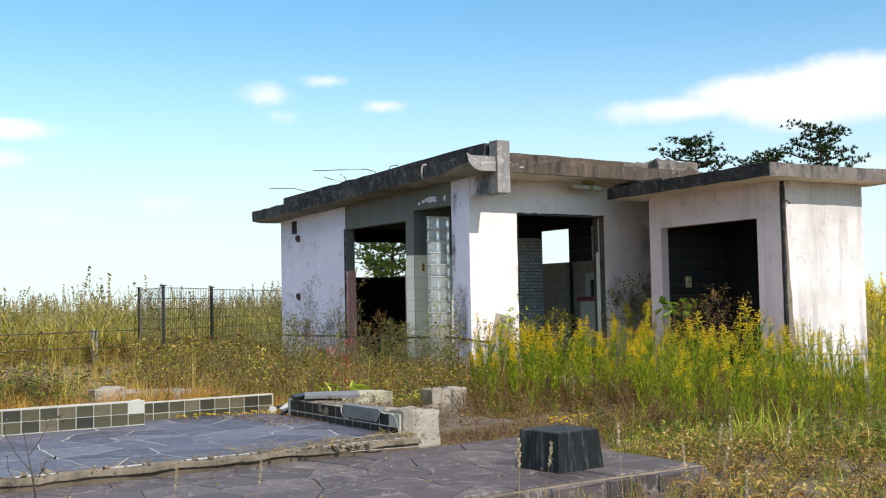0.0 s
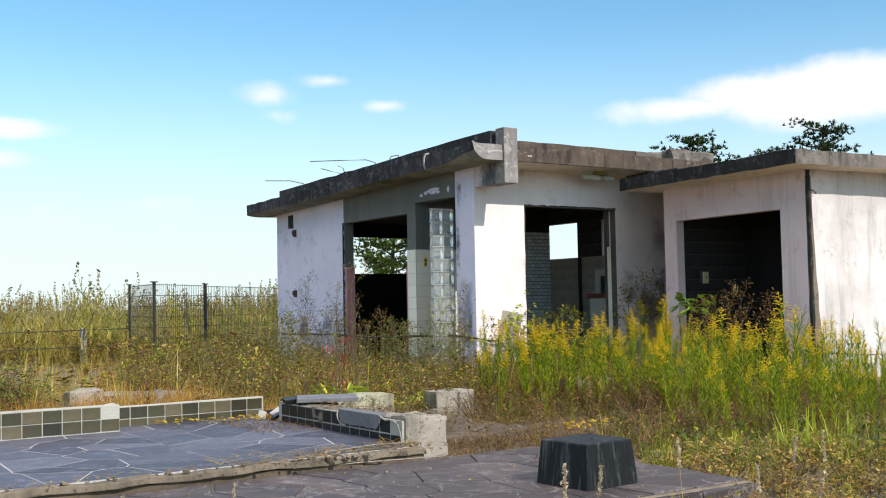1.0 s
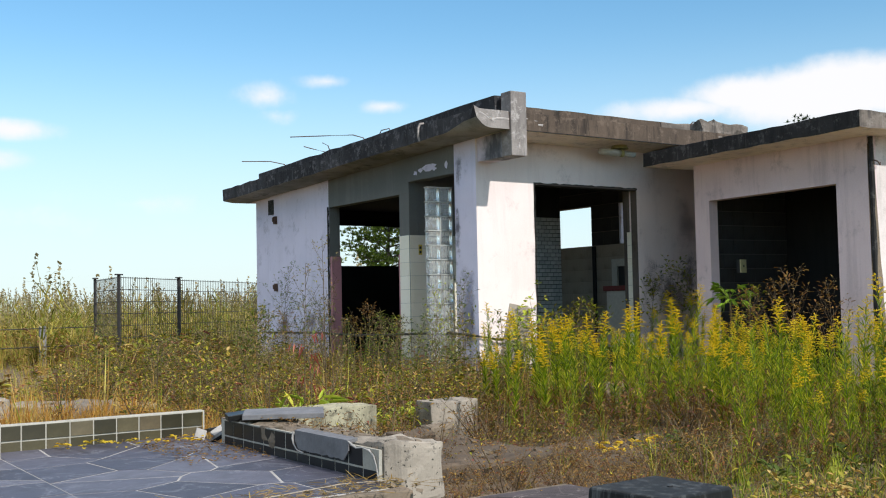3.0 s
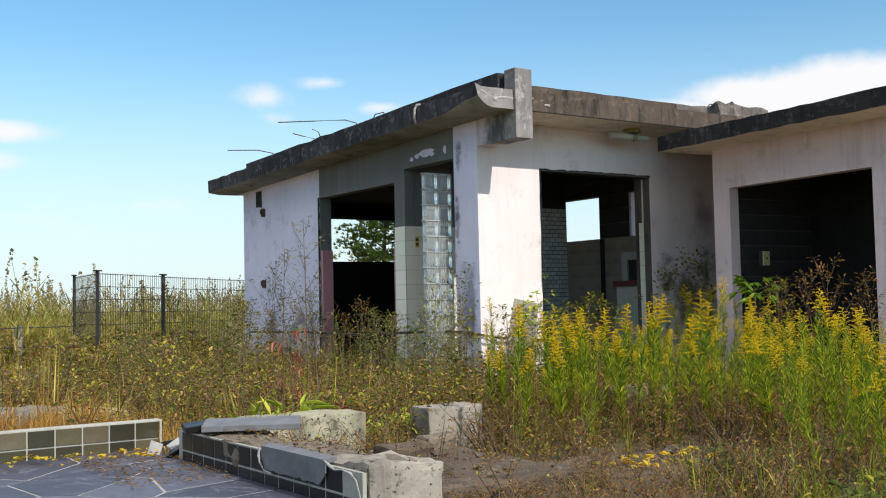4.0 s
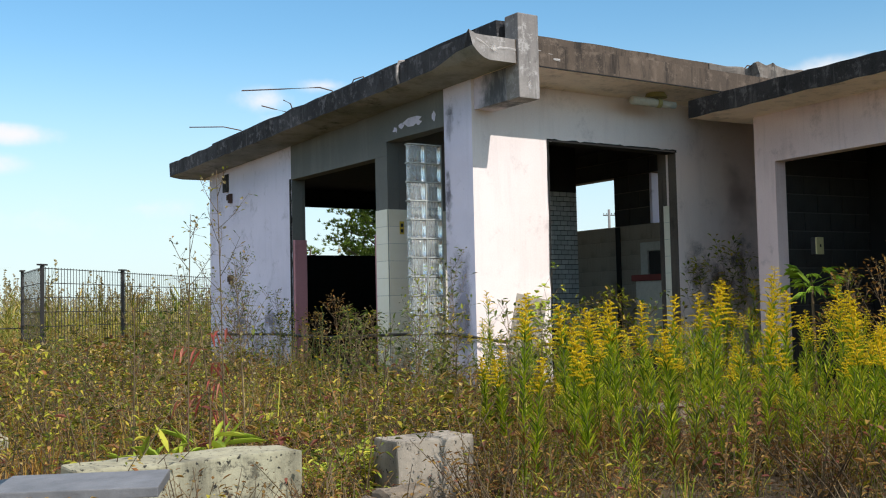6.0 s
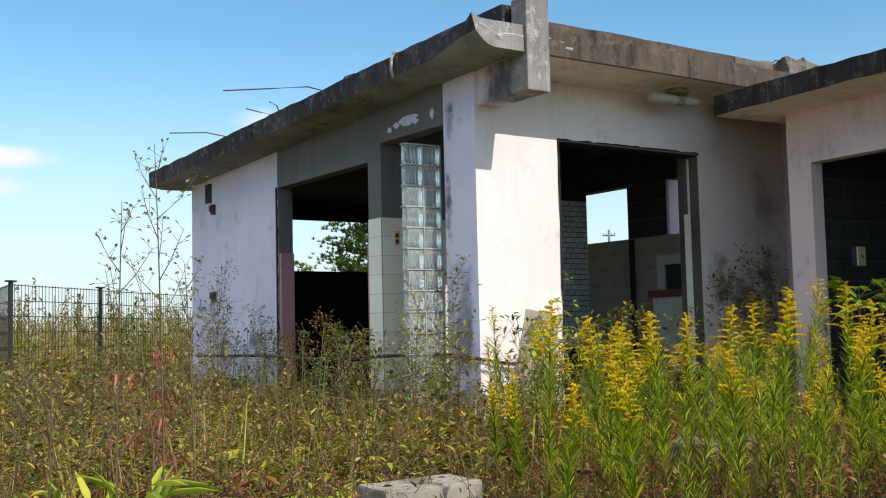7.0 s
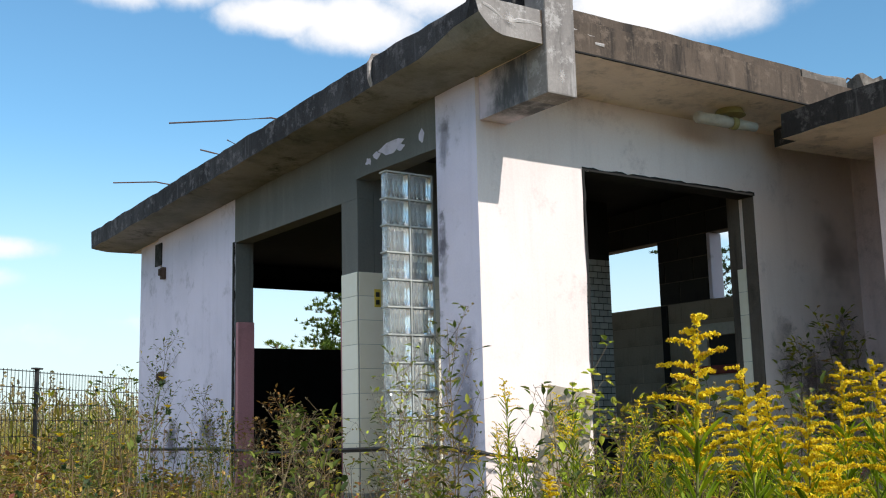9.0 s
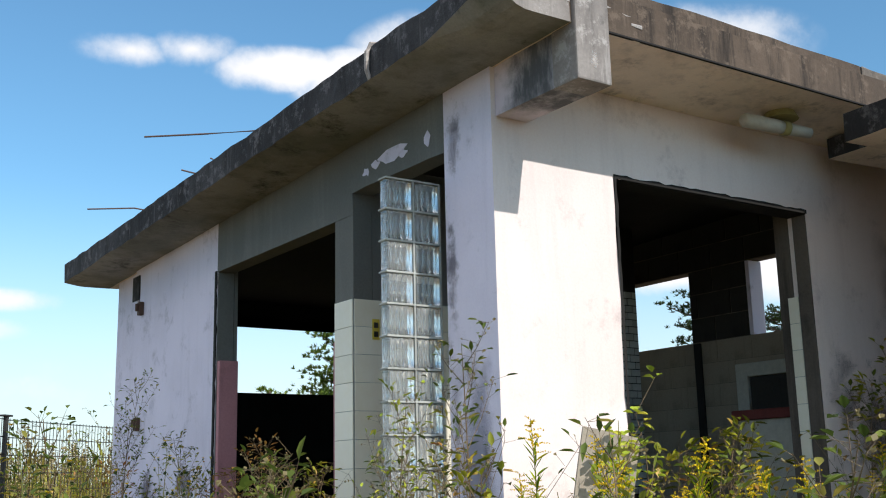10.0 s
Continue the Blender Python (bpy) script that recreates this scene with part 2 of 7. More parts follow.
def flat_tint(stops, rough, bump=0.1, scale=22.0, spec=0.5, metal=0.0, speck=0.35, by=random_of, vein=None):
    def build(nt, b):
        c = ramp_of(nt, by(nt), stops)
        if vein:                                          # thin pale cleavage lines and chipped spots
            line = ramp_of(nt, noise_of(nt, 2.6, 6, 0.55, (1, 1, 1), 1.2), [(0.0, (0, 0, 0)), (0.487, (0, 0, 0)), (0.5, (0.75, 0.75, 0.75)), (0.513, (0, 0, 0)), (1.0, (0, 0, 0))])
            c = mix_of(nt, line, c, vein)
            c = mix_of(nt, band_of(nt, noise_of(nt, 6.0, 8, 0.8, (0.6, 2.2, 1)), 0.60, 0.72, 0.55), c, vein)
        c = mix_of(nt, speck, c, ramp_of(nt, noise_of(nt, scale, 7, 0.68), [(0.25, (0.25, 0.25, 0.25)), (0.75, (0.75, 0.75, 0.75))]), "OVERLAY")
        nt.links.new(c, b.inputs["Base Color"])
        b.inputs["Roughness"].default_value, b.inputs["Metallic"].default_value = rough, metal
        b.inputs["Specular IOR Level"].default_value = spec
        bump_of(nt, b, noise_of(nt, scale * 1.5, 7, 0.65), bump, 0.01)
    return build


SLATE_BLUE = material("blue_slate", flat_tint([(0, (0.034, 0.034, 0.050)), (0.5, (0.064, 0.063, 0.088)), (1, (0.105, 0.102, 0.128))], 0.52, 0.4, 7.0, speck=0.75, vein=(0.17, 0.175, 0.20)))
SLATE_GREY = material("grey_slate", flat_tint([(0, (0.115, 0.113, 0.116)), (1, (0.165, 0.162, 0.165))], 0.55, 0.5, 9.0, speck=0.75))
FASCIA = material("streaked_fascia", stained((0.185, 0.155, 0.130), (0.11, 0.095, 0.082), (0.028, 0.026, 0.024), 0.95, 0.7, bump=0.5, fine=45, chips=(0.25, 0.22, 0.19)))
FASCIA_DARK = material("blackened_fascia", stained((0.106, 0.0766, 0.0557), (0.0636, 0.0467, 0.0347), (0.0187, 0.0146, 0.0118), 0.95, 0.7, bump=0.5, fine=45, chips=(0.161, 0.12, 0.0894)))
SLATE_BROWN = material("purple_slate", flat_tint([(0, (0.0534, 0.0405, 0.0396)), (0.5, (0.0736, 0.057, 0.0552)), (1, (0.106, 0.0828, 0.0782))], 0.6, 0.8, 7.0, speck=0.85, vein=(0.26, 0.22, 0.20)))
OLIVE_TILE = material("olive_glazed_tile", flat_tint([(0, (0.0202, 0.0184, 0.0115)), (0.3, (0.0478, 0.0416, 0.0202)), (0.6, (0.081, 0.0688, 0.0331)), (0.85, (0.12, 0.0976, 0.0576)), (1, (0.0782, 0.0528, 0.0259))], 0.28, 0.05, 10.0, speck=0.75))
BLACK_TILE = material("black_glazed_tile", flat_tint([(0, (0.008, 0.008, 0.008)), (1, (0.022, 0.023, 0.021))], 0.32, 0.05, 14.0, 0.25))
WHITE_TILE = material("cream_wall_tile", flat_tint([(0, (0.80, 0.75, 0.60)), (1, (0.88, 0.83, 0.69))], 0.35, 0.05, 12.0, speck=0.25))
BRICK_TILE = material("small_grey_tile", flat_tint([(0, (0.34, 0.35, 0.34)), (1, (0.50, 0.51, 0.49))], 0.4, 0.1, 16.0))
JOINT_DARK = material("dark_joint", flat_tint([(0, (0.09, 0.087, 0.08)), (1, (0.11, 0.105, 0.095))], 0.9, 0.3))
STEEL_DARK = material("dark_fence_paint", flat_tint([(0, (0.025, 0.022, 0.02)), (1, (0.035, 0.03, 0.027))], 0.5, 0.1, 40))
RUST = material("rusty_steel", flat_tint([(0, (0.09, 0.05, 0.035)), (1, (0.12, 0.07, 0.05))], 0.8, 0.3, 60))
OLD_PLASTIC = material("yellowed_plastic", flat_tint([(0, (0.40, 0.36, 0.16)), (1, (0.52, 0.47, 0.24))], 0.5, 0.1, 30))
CABLE = material("black_cable", flat_tint([(0, (0.012, 0.012, 0.012)), (1, (0.016, 0.016, 0.016))], 0.5, 0.05))
WHITE_PLASTIC = material("yellowed_white_plastic", flat_tint([(0, (0.46, 0.44, 0.38)), (1, (0.5, 0.48, 0.42))], 0.4, 0.05, 20))
LAMP_BASE = material("mouldy_yellow_plastic", flat_tint([(0, (0.30, 0.26, 0.09)), (1, (0.36, 0.31, 0.13))], 0.6, 0.1, 18))
YELLOW_SIGN = material("yellow_plate", flat_tint([(0, (0.62, 0.47, 0.05)), (1, (0.66, 0.5, 0.06))], 0.5, 0.05))
GREY_POLE = material("grey_pole", flat_tint([(0, (0.22, 0.21, 0.2)), (1, (0.26, 0.25, 0.24))], 0.8, 0.3, 20))


def granite(nt, b):
    streaks = noise_of(nt, 16.0, 8, 0.75, (1.5, 1.5, 0.05))
    c = mix_of(nt, band_of(nt, streaks, 0.48, 0.70, 0.55), (0.009, 0.010, 0.010), (0.17, 0.18, 0.175))
    c = mix_of(nt, band_of(nt, noise_of(nt, 7.0, 8, 0.7), 0.58, 0.75, 0.5), c, (0.11, 0.12, 0.11))
    nt.links.new(c, b.inputs["Base Color"])
    b.inputs["Roughness"].default_value = 0.45
    b.inputs["Specular IOR Level"].default_value = 0.22
    bump_of(nt, b, noise_of(nt, 60, 6, 0.7), 0.08, 0.005)


GRANITE = material("black_granite", granite)


def glass_block(nt, b):
    c = mix_of(nt, band_of(nt, noise_of(nt, 9, 7, 0.65), 0.50, 0.74, 0.6), (0.96, 0.98, 0.965), (0.60, 0.63, 0.58))
    nt.links.new(c, b.inputs["Base Color"])
    b.inputs["Roughness"].default_value = 0.04
    b.inputs["Transmission Weight"].default_value = 0.86
    b.inputs["IOR"].default_value = 1.52
    bump_of(nt, b, noise_of(nt, 30, 3, 0.5, (1, 1, 0.2)), 0.35, 0.02)


GLASS = material("ribbed_glass", glass_block)


def leafy(stops, translucent=0.32, rough=0.55, by=island_of, patches=0.0):
    def build(nt, b):
        c = ramp_of(nt, by(nt), stops)
        # clumps differ from plant to plant
        c = mix_of(nt, 0.85, c, ramp_of(nt, noise_of(nt, 2.6, 4, 0.7, (1, 1, 0.45)), [(0.32, (0.42, 0.46, 0.42)), (0.5, (0.95, 0.95, 0.95)), (0.66, (1.0, 1.0, 1.0))]), "MULTIPLY")
        if patches:
            c = mix_of(nt, band_of(nt, noise_of(nt, 0.75, 5, 0.65), 0.46, 0.62, patches), c, mix_of(nt, 1.0, c, (0.92, 0.70, 0.60), "MULTIPLY"))
        nt.links.new(c, b.inputs["Base Color"])
        b.inputs["Roughness"].default_value = rough
        b.inputs["Specular IOR Level"].default_value = 0.25
        tr = nt.nodes.new("ShaderNodeBsdfTranslucent")
        nt.links.new(c, tr.inputs["Color"])
        mx = nt.nodes.new("ShaderNodeMixShader")
        mx.inputs[0].default_value = translucent
        out = nt.nodes["Material Output"]
        nt.links.new(b.outputs[0], mx.inputs[1])
        nt.links.new(tr.outputs[0], mx.inputs[2])
        nt.links.new(mx.outputs[0], out.inputs["Surface"])
    return build


LEAF_GOLDENROD = material("goldenrod_leaf", leafy([(0, (0.069, 0.125, 0.0044)), (0.4, (0.217, 0.319, 0.0088)), (0.75, (0.433, 0.504, 0.0158)), (1, (0.631, 0.542, 0.0396))], 0.38))
FLOWER_YELLOW = material("goldenrod_flower", leafy([(0, (0.66, 0.44, 0.008)), (0.5, (0.88, 0.64, 0.012)), (0.88, (0.92, 0.74, 0.03)), (1, (0.50, 0.27, 0.04))], 0.35))
STEM_GREEN = material("green_stem", leafy([(0, (0.10, 0.13, 0.03)), (0.6, (0.16, 0.17, 0.05)), (1, (0.22, 0.13, 0.06))], 0.1))
LEAF_WEED = material("weed_leaf", leafy([(0, (0.0427, 0.0583, 0.0076)), (0.35, (0.165, 0.196, 0.0152)), (0.66, (0.415, 0.408, 0.0333)), (0.82, (0.561, 0.445, 0.057)), (0.93, (0.39, 0.159, 0.0522)), (1, (0.805, 0.572, 0.19))], 0.30, patches=0.3))
LEAF_FIELD = material("field_leaf", leafy([(0, (0.0765, 0.102, 0.0136)), (0.4, (0.255, 0.272, 0.0255)), (0.7, (0.476, 0.408, 0.0553)), (0.86, (0.425, 0.238, 0.068)), (1, (0.697, 0.561, 0.221))], 0.30, patches=0.6))
LEAF_DRY = material("dry_leaf", leafy([(0, (0.186, 0.0864, 0.0194)), (0.4, (0.3, 0.162, 0.0367)), (0.75, (0.386, 0.249, 0.0628)), (1, (0.272, 0.097, 0.0281))], 0.30))
GRASS_DRY = material("dry_grass", leafy([(0, (0.272, 0.16, 0.032)), (0.4, (0.464, 0.296, 0.064)), (0.75, (0.64, 0.48, 0.168)), (1, (0.432, 0.2, 0.032))]))
GRASS_ORANGE = material("rust_grass", leafy([(0, (0.374, 0.162, 0.0255)), (0.4, (0.51, 0.255, 0.0425)), (0.75, (0.595, 0.374, 0.085)), (1, (0.391, 0.136, 0.0255))]))
GRASS_GREEN = material("green_grass", leafy([(0, (0.258, 0.323, 0.0194)), (0.5, (0.451, 0.495, 0.0376)), (0.85, (0.645, 0.58, 0.086)), (1, (0.71, 0.57, 0.172))]))
LEAF_RED = material("red_leaf", leafy([(0, (0.208, 0.06, 0.04)), (0.6, (0.288, 0.096, 0.06)), (1, (0.336, 0.176, 0.088))]))
GRASS_RANK = material("rank_grass", leafy([(0, (0.11, 0.17, 0.012)), (0.5, (0.24, 0.31, 0.022)), (0.85, (0.42, 0.44, 0.045)), (1, (0.60, 0.50, 0.12))]))
LEAF_LIME = material("lime_leaf", leafy([(0, (0.286, 0.39, 0.039)), (0.5, (0.442, 0.533, 0.052)), (1, (0.65, 0.598, 0.078))]))
LEAF_CRIMSON = material("crimson_leaf", leafy([(0, (0.36, 0.07, 0.05)), (0.6, (0.52, 0.14, 0.10)), (1, (0.58, 0.24, 0.15))], 0.35))
LEAF_PALM = material("palm_leaf", leafy([(0, (0.192, 0.32, 0.032)), (0.5, (0.32, 0.512, 0.048)), (1, (0.512, 0.672, 0.08))], 0.4))
TWIG = material("dark_twig", leafy([(0, (0.084, 0.056, 0.0315)), (0.6, (0.168, 0.115, 0.063)), (1, (0.266, 0.196, 0.105))], 0.0))
SEED_HEAD = material("buff_seed_head", leafy([(0, (0.24, 0.19, 0.08)), (0.5, (0.36, 0.29, 0.14)), (1, (0.48, 0.40, 0.22))], 0.4))
NEEDLES = material("pine_needles", leafy([(0, (0.018, 0.040, 0.012)), (0.5, (0.034, 0.065, 0.018)), (1, (0.06, 0.095, 0.025))], 0.25))
LEAF_SHRUB = material("shrub_leaf", leafy([(0, (0.05, 0.085, 0.018)), (0.5, (0.13, 0.18, 0.03)), (0.85, (0.26, 0.29, 0.05)), (1, (0.42, 0.34, 0.08))], 0.4))
LEAF_TREE = material("tree_leaf", leafy([(0, (0.06, 0.12, 0.014)), (0.5, (0.17, 0.26, 0.025)), (1, (0.32, 0.38, 0.045))], 0.4))
LEAF_PINE = material("green_needles", leafy([(0, (0.04, 0.08, 0.014)), (0.5, (0.11, 0.18, 0.025)), (1, (0.22, 0.28, 0.04))], 0.3))
BARK = material("pine_bark", flat_tint([(0, (0.07, 0.052, 0.042)), (1, (0.10, 0.075, 0.06))], 0.9, 0.8, 30))
REED = material("reed_leaf", leafy([(0, (0.171, 0.216, 0.0225)), (0.4, (0.306, 0.306, 0.0405)), (0.75, (0.468, 0.387, 0.072)), (1, (0.576, 0.45, 0.153))], patches=0.5))


def soil(nt, b):
    c = mix_of(nt, band_of(nt, noise_of(nt, 0.5, 8, 0.65), 0.40, 0.62), (0.17, 0.118, 0.072), (0.13, 0.10, 0.052))
    c = mix_of(nt, band_of(nt, noise_of(nt, 2.6, 9, 0.7), 0.48, 0.70, 0.8), c, (0.23, 0.175, 0.115))
    c = mix_of(nt, 0.5, c, ramp_of(nt, noise_of(nt, 45, 6, 0.75), [(0.3, (0.2, 0.2, 0.2)), (0.7, (0.8, 0.8, 0.8))]), "OVERLAY")
    nt.links.new(c, b.inputs["Base Color"])
    b.inputs["Roughness"].default_value = 0.95
    bump_of(nt, b, noise_of(nt, 18, 9, 0.75), 0.8, 0.04)


SOIL = material("dry_soil", soil)


def beam_stain(nt, b):
    """White plaster by the wall that gives way to bare grey concrete at the beam's end."""
    co = nt.nodes.new("ShaderNodeTexCoord")
    sep = nt.nodes.new("ShaderNodeSeparateXYZ")
    nt.links.new(co.outputs["Object"], sep.inputs[0])
    edge = nt.nodes.new("ShaderNodeMath")
    edge.operation = "MULTIPLY_ADD"
    edge.inputs[1].default_value = 0.55
    nt.links.new(noise_of(nt, 4.0, 8, 0.7), edge.inputs[0])
    nt.links.new(sep.outputs["Y"], edge.inputs[2])
    bare = mix_of(nt, band_of(nt, noise_of(nt, 5.0, 8, 0.7, (1.5, 1.5, 0.5)), 0.42, 0.66, 0.9), (0.11, 0.11, 0.118), (0.36, 0.34, 0.35))
    pale = mix_of(nt, band_of(nt, noise_of(nt, 6.0, 8, 0.7), 0.50, 0.72, 0.7), (0.74, 0.65, 0.71), (0.42, 0.38, 0.41))
    nt.links.new(mix_of(nt, band_of(nt, edge.outputs[0], 14.20, 14.50), bare, pale), b.inputs["Base Color"])
    b.inputs["Roughness"].default_value = 0.9
    bump_of(nt, b, noise_of(nt, 40, 8, 0.7), 0.3, 0.01)


BEAM = material("stained_beam", beam_stain)


def film(color, top, size=3.4, rough=0.72):
    """A growth, deposit or painted shade in blotches round the patch's middle, thinning out to the bare wall."""
    def build(nt, b):
        co = nt.nodes.new("ShaderNodeTexCoord")
        ln = nt.nodes.new("ShaderNodeVectorMath")
        ln.operation = "LENGTH"
        nt.links.new(co.outputs["Object"], ln.inputs[0])
        away = nt.nodes.new("ShaderNodeMath")
        away.operation = "MULTIPLY_ADD"
        away.inputs[1].default_value, away.inputs[2].default_value = -0.55, 0.21
        nt.links.new(ln.outputs["Value"], away.inputs[0])
        n = nt.nodes.new("ShaderNodeTexNoise")
        n.inputs["Scale"].default_value, n.inputs["Detail"].default_value, n.inputs["Roughness"].default_value = size, 9.0, rough
        nt.links.new(nt.nodes.new("ShaderNodeNewGeometry").outputs["Position"], n.inputs["Vector"])
        both = nt.nodes.new("ShaderNodeMath")
        nt.links.new(n.outputs["Fac"], both.inputs[0])
        nt.links.new(away.outputs[0], both.inputs[1])
        nt.links.new(band_of(nt, both.outputs[0], 0.42, 0.72, top), b.inputs["Alpha"])
        b.inputs["Base Color"].default_value = (*color, 1)
        b.inputs["Roughness"].default_value = 0.95
    return build


MOULD = material("dark_mould", film((0.13, 0.12, 0.15), 0.62, 5.5))
STAIN_SHADE = material("brown_stain_and_shade", film((0.20, 0.145, 0.14), 0.45, 1.6, 0.5))
GREY_FILM = material("blue_grey_grime", film((0.30, 0.30, 0.37), 0.65, 2.0, 0.55))
LIME_RUN = material("lime_run", film((0.60, 0.555, 0.52), 0.75, 6.5))

# ---- building helpers ----
def mesh_of(name, bm):
    me = bpy.data.meshes.new(name)
    bm.normal_update()
    bm.to_mesh(me)
    bm.free()
    return me


def part(name, bm, material, parent=None, label="", smooth=False):
    ob = new(name, mesh_of(name, bm))
    for m in material if isinstance(material, (list, tuple)) else [material]:
        ob.data.materials.append(m)
    if smooth:
        for p in ob.data.polygons:
            p.use_smooth = True
    if parent is not None:
        ob.parent = parent
    return tagged(ob, label)


def thing(name, place=(0, 0, 0), turn=0.0):
    ob = new(name)
    ob.empty_display_size = 0.2
    ob.matrix_world = pose(*place, 0, 0, turn)
    return ob


def box(bm, x0, x1, y0, y1, z0, z1, bevel=0.0, m=None, rough=0.0, seed=0):
    """Adds a box to bm; bevel rounds its edges, rough jitters its corners."""
    vs = [bm.verts.new((x, y, z)) for z in (z0, z1) for y in (y0, y1) for x in (x0, x1)]
    fs = [bm.faces.new([vs[i] for i in q]) for q in ((0, 2, 3, 1), (4, 5, 7, 6), (0, 1, 5, 4), (1, 3, 7, 5), (3, 2, 6, 7), (2, 0, 4, 6))]
    if bevel > 0:
        es = list({e for f in fs for e in f.edges})
        r = bmesh.ops.bevel(bm, geom=es, offset=bevel, segments=2, affect="EDGES", profile=0.6)
        vs = list({v for f in r["faces"] for v in f.verts})
    if rough > 0:
        rnd = random.Random(seed)
        for v in vs:
            v.co += Vector((rnd.uniform(-1, 1), rnd.uniform(-1, 1), rnd.uniform(-1, 1))) * rough
    if m is not None:
        bmesh.ops.transform(bm, matrix=m, verts=vs)
    return vs


def worn_block(x0, x1, y0, y1, z0, z1, cut=0.12, amount=0.02, seed=0, bevel=0.02):
    """A block with uneven, broken faces."""
    bm = bmesh.new()
    nx, ny, nz = (max(2, int((b - a) / cut)) for a, b in ((x0, x1), (y0, y1), (z0, z1)))
    box(bm, x0, x1, y0, y1, z0, z1, bevel)
    for axis, n, a, b in ((0, nx, x0, x1), (1, ny, y0, y1), (2, nz, z0, z1)):
        for i in range(1, n):
            co, no = [0, 0, 0], [0, 0, 0]
            co[axis], no[axis] = a + (b - a) * i / n, 1
            bmesh.ops.bisect_plane(bm, geom=bm.verts[:] + bm.edges[:] + bm.faces[:], plane_co=co, plane_no=no)
    off = Vector((seed * 3.7, seed * 1.3, seed * 5.1))
    for v in bm.verts:
        n = noise.noise_vector(v.co * 4 + off) * amount + noise.noise_vector(v.co * 14 + off) * amount * 0.5
        v.co += n
    return bm


def wall(axis, a0, a1, us, zs, holes):
    """A wall between a0 and a1 across; us and zs are the cuts along and up; holes are (u0, u1, z0, z1) that go right through."""
    bm = bmesh.new()

    def solid(i, k):
        if not (0 <= i < len(us) - 1 and 0 <= k < len(zs) - 1):
            return False
        u, z = (us[i] + us[i + 1]) / 2, (zs[k] + zs[k + 1]) / 2
        return not any(h[0] < u < h[1] and h[2] < z < h[3] for h in holes)

    def at(a, u, z):
        return (a, u, z) if axis == "x" else (u, a, z)

    def quad(*ps):
        bm.faces.new([bm.verts.new(p) for p in ps])
    for i in range(len(us) - 1):
        for k in range(len(zs) - 1):
            if not solid(i, k):
                continue
            u0, u1, z0, z1 = us[i], us[i + 1], zs[k], zs[k + 1]
            quad(at(a0, u0, z0), at(a0, u1, z0), at(a0, u1, z1), at(a0, u0, z1))
            quad(at(a1, u0, z0), at(a1, u0, z1), at(a1, u1, z1), at(a1, u1, z0))
            for di, dk, p, q in ((-1, 0, (u0, z0), (u0, z1)), (1, 0, (u1, z1), (u1, z0)), (0, -1, (u1, z0), (u0, z0)), (0, 1, (u0, z1), (u1, z1))):
                if not solid(i + di, k + dk):
                    quad(at(a0, *p), at(a0, *q), at(a1, *q), at(a1, *p))
    bmesh.ops.remove_doubles(bm, verts=bm.verts[:], dist=1e-4)
    bmesh.ops.recalc_face_normals(bm, faces=bm.faces[:])
    return bm


def chip(bm, test, amount, freq=6.0, cuts=0.0):
    """Shifts the vertices that test picks, so that an edge looks broken."""
    for v in bm.verts:
        if test(v.co):
            v.co += noise.noise_vector(v.co * freq) * amount


def span(a, b, step, extra=()):
    n = max(1, round((b - a) / step))
    return sorted({round(a + (b - a) * i / n, 4) for i in range(n + 1)} | {round(e, 4) for e in extra})


def tube(points, radius, sides=6):
    """A round bar along the points, as a bmesh."""
    bm = bmesh.new()
    rings = []
    pts = [Vector(p) for p in points]
    for i, p in enumerate(pts):
        d = (pts[min(i + 1, len(pts) - 1)] - pts[max(i - 1, 0)]).normalized()
        s = d.orthogonal().normalized()
        t = d.cross(s)
        r = radius[i] if isinstance(radius, (list, tuple)) else radius
        rings.append([bm.verts.new(p + (s * math.cos(a) + t * math.sin(a)) * r) for a in (2 * math.pi * k / sides for k in range(sides))])
    for a, b in zip(rings, rings[1:]):
        for k in range(sides):
            bm.faces.new((a[k], a[(k + 1) % sides], b[(k + 1) % sides], b[k]))
    bm.faces.new(rings[0][::-1])
    bm.faces.new(rings[-1])
    bmesh.ops.recalc_face_normals(bm, faces=bm.faces[:])
    return bm


GROUND = 0.22


def ease(a, b, v):
    t = max(0.0, min(1.0, (v - a) / (b - a)))
    return t * t * (3 - 2 * t)


def land(x, y):
    """Height of the open ground."""
    z = GROUND + 0.05 * noise.noise(Vector((x * 0.45, y * 0.45, 0))) + 0.02 * noise.noise(Vector((x * 1.7, y * 1.7, 3)))
    z += 0.24 * ease(9.55, 9.85, y) * (1 - ease(12.0, 16.0, y)) * (1 - ease(4.5, 5.0, x))
    d = math.hypot(x - 8, y - 12)
    if d > 18:
        z += 0.25 * min(1.0, (d - 18) / 25) + 0.12 * noise.noise(Vector((x * 0.08, y * 0.08, 7))) * min(1, (d - 18) / 20)
    return z


# ---- ground ----
def build_ground():
    def lines(c, near, step):
        out, d, s = [c], 0.0, step
        while d < 2500:
            d += s
            out += [c + d, c - d]
            if d > near:
                s *= 1.35
        return sorted(out)
    xs, ys = lines(6.0, 9.0, 0.3), lines(10.0, 13.0, 0.3)
    vs = [(x, y, land(x, y)) for y in ys for x in xs]
    n = len(xs)
    fs = [(j * n + i, j * n + i + 1, (j + 1) * n + i + 1, (j + 1) * n + i) for j in range(len(ys) - 1) for i in range(n - 1)]
    me = bpy.data.meshes.new("ground")
    me.from_pydata(vs, [], fs)
    for p in me.polygons:
        p.use_smooth = True
    me.materials.append(SOIL)
    return tagged(new("ground", me), "dry brown soil under the weeds, flat to the horizon", "ground", kind="structure")


ground = build_ground()

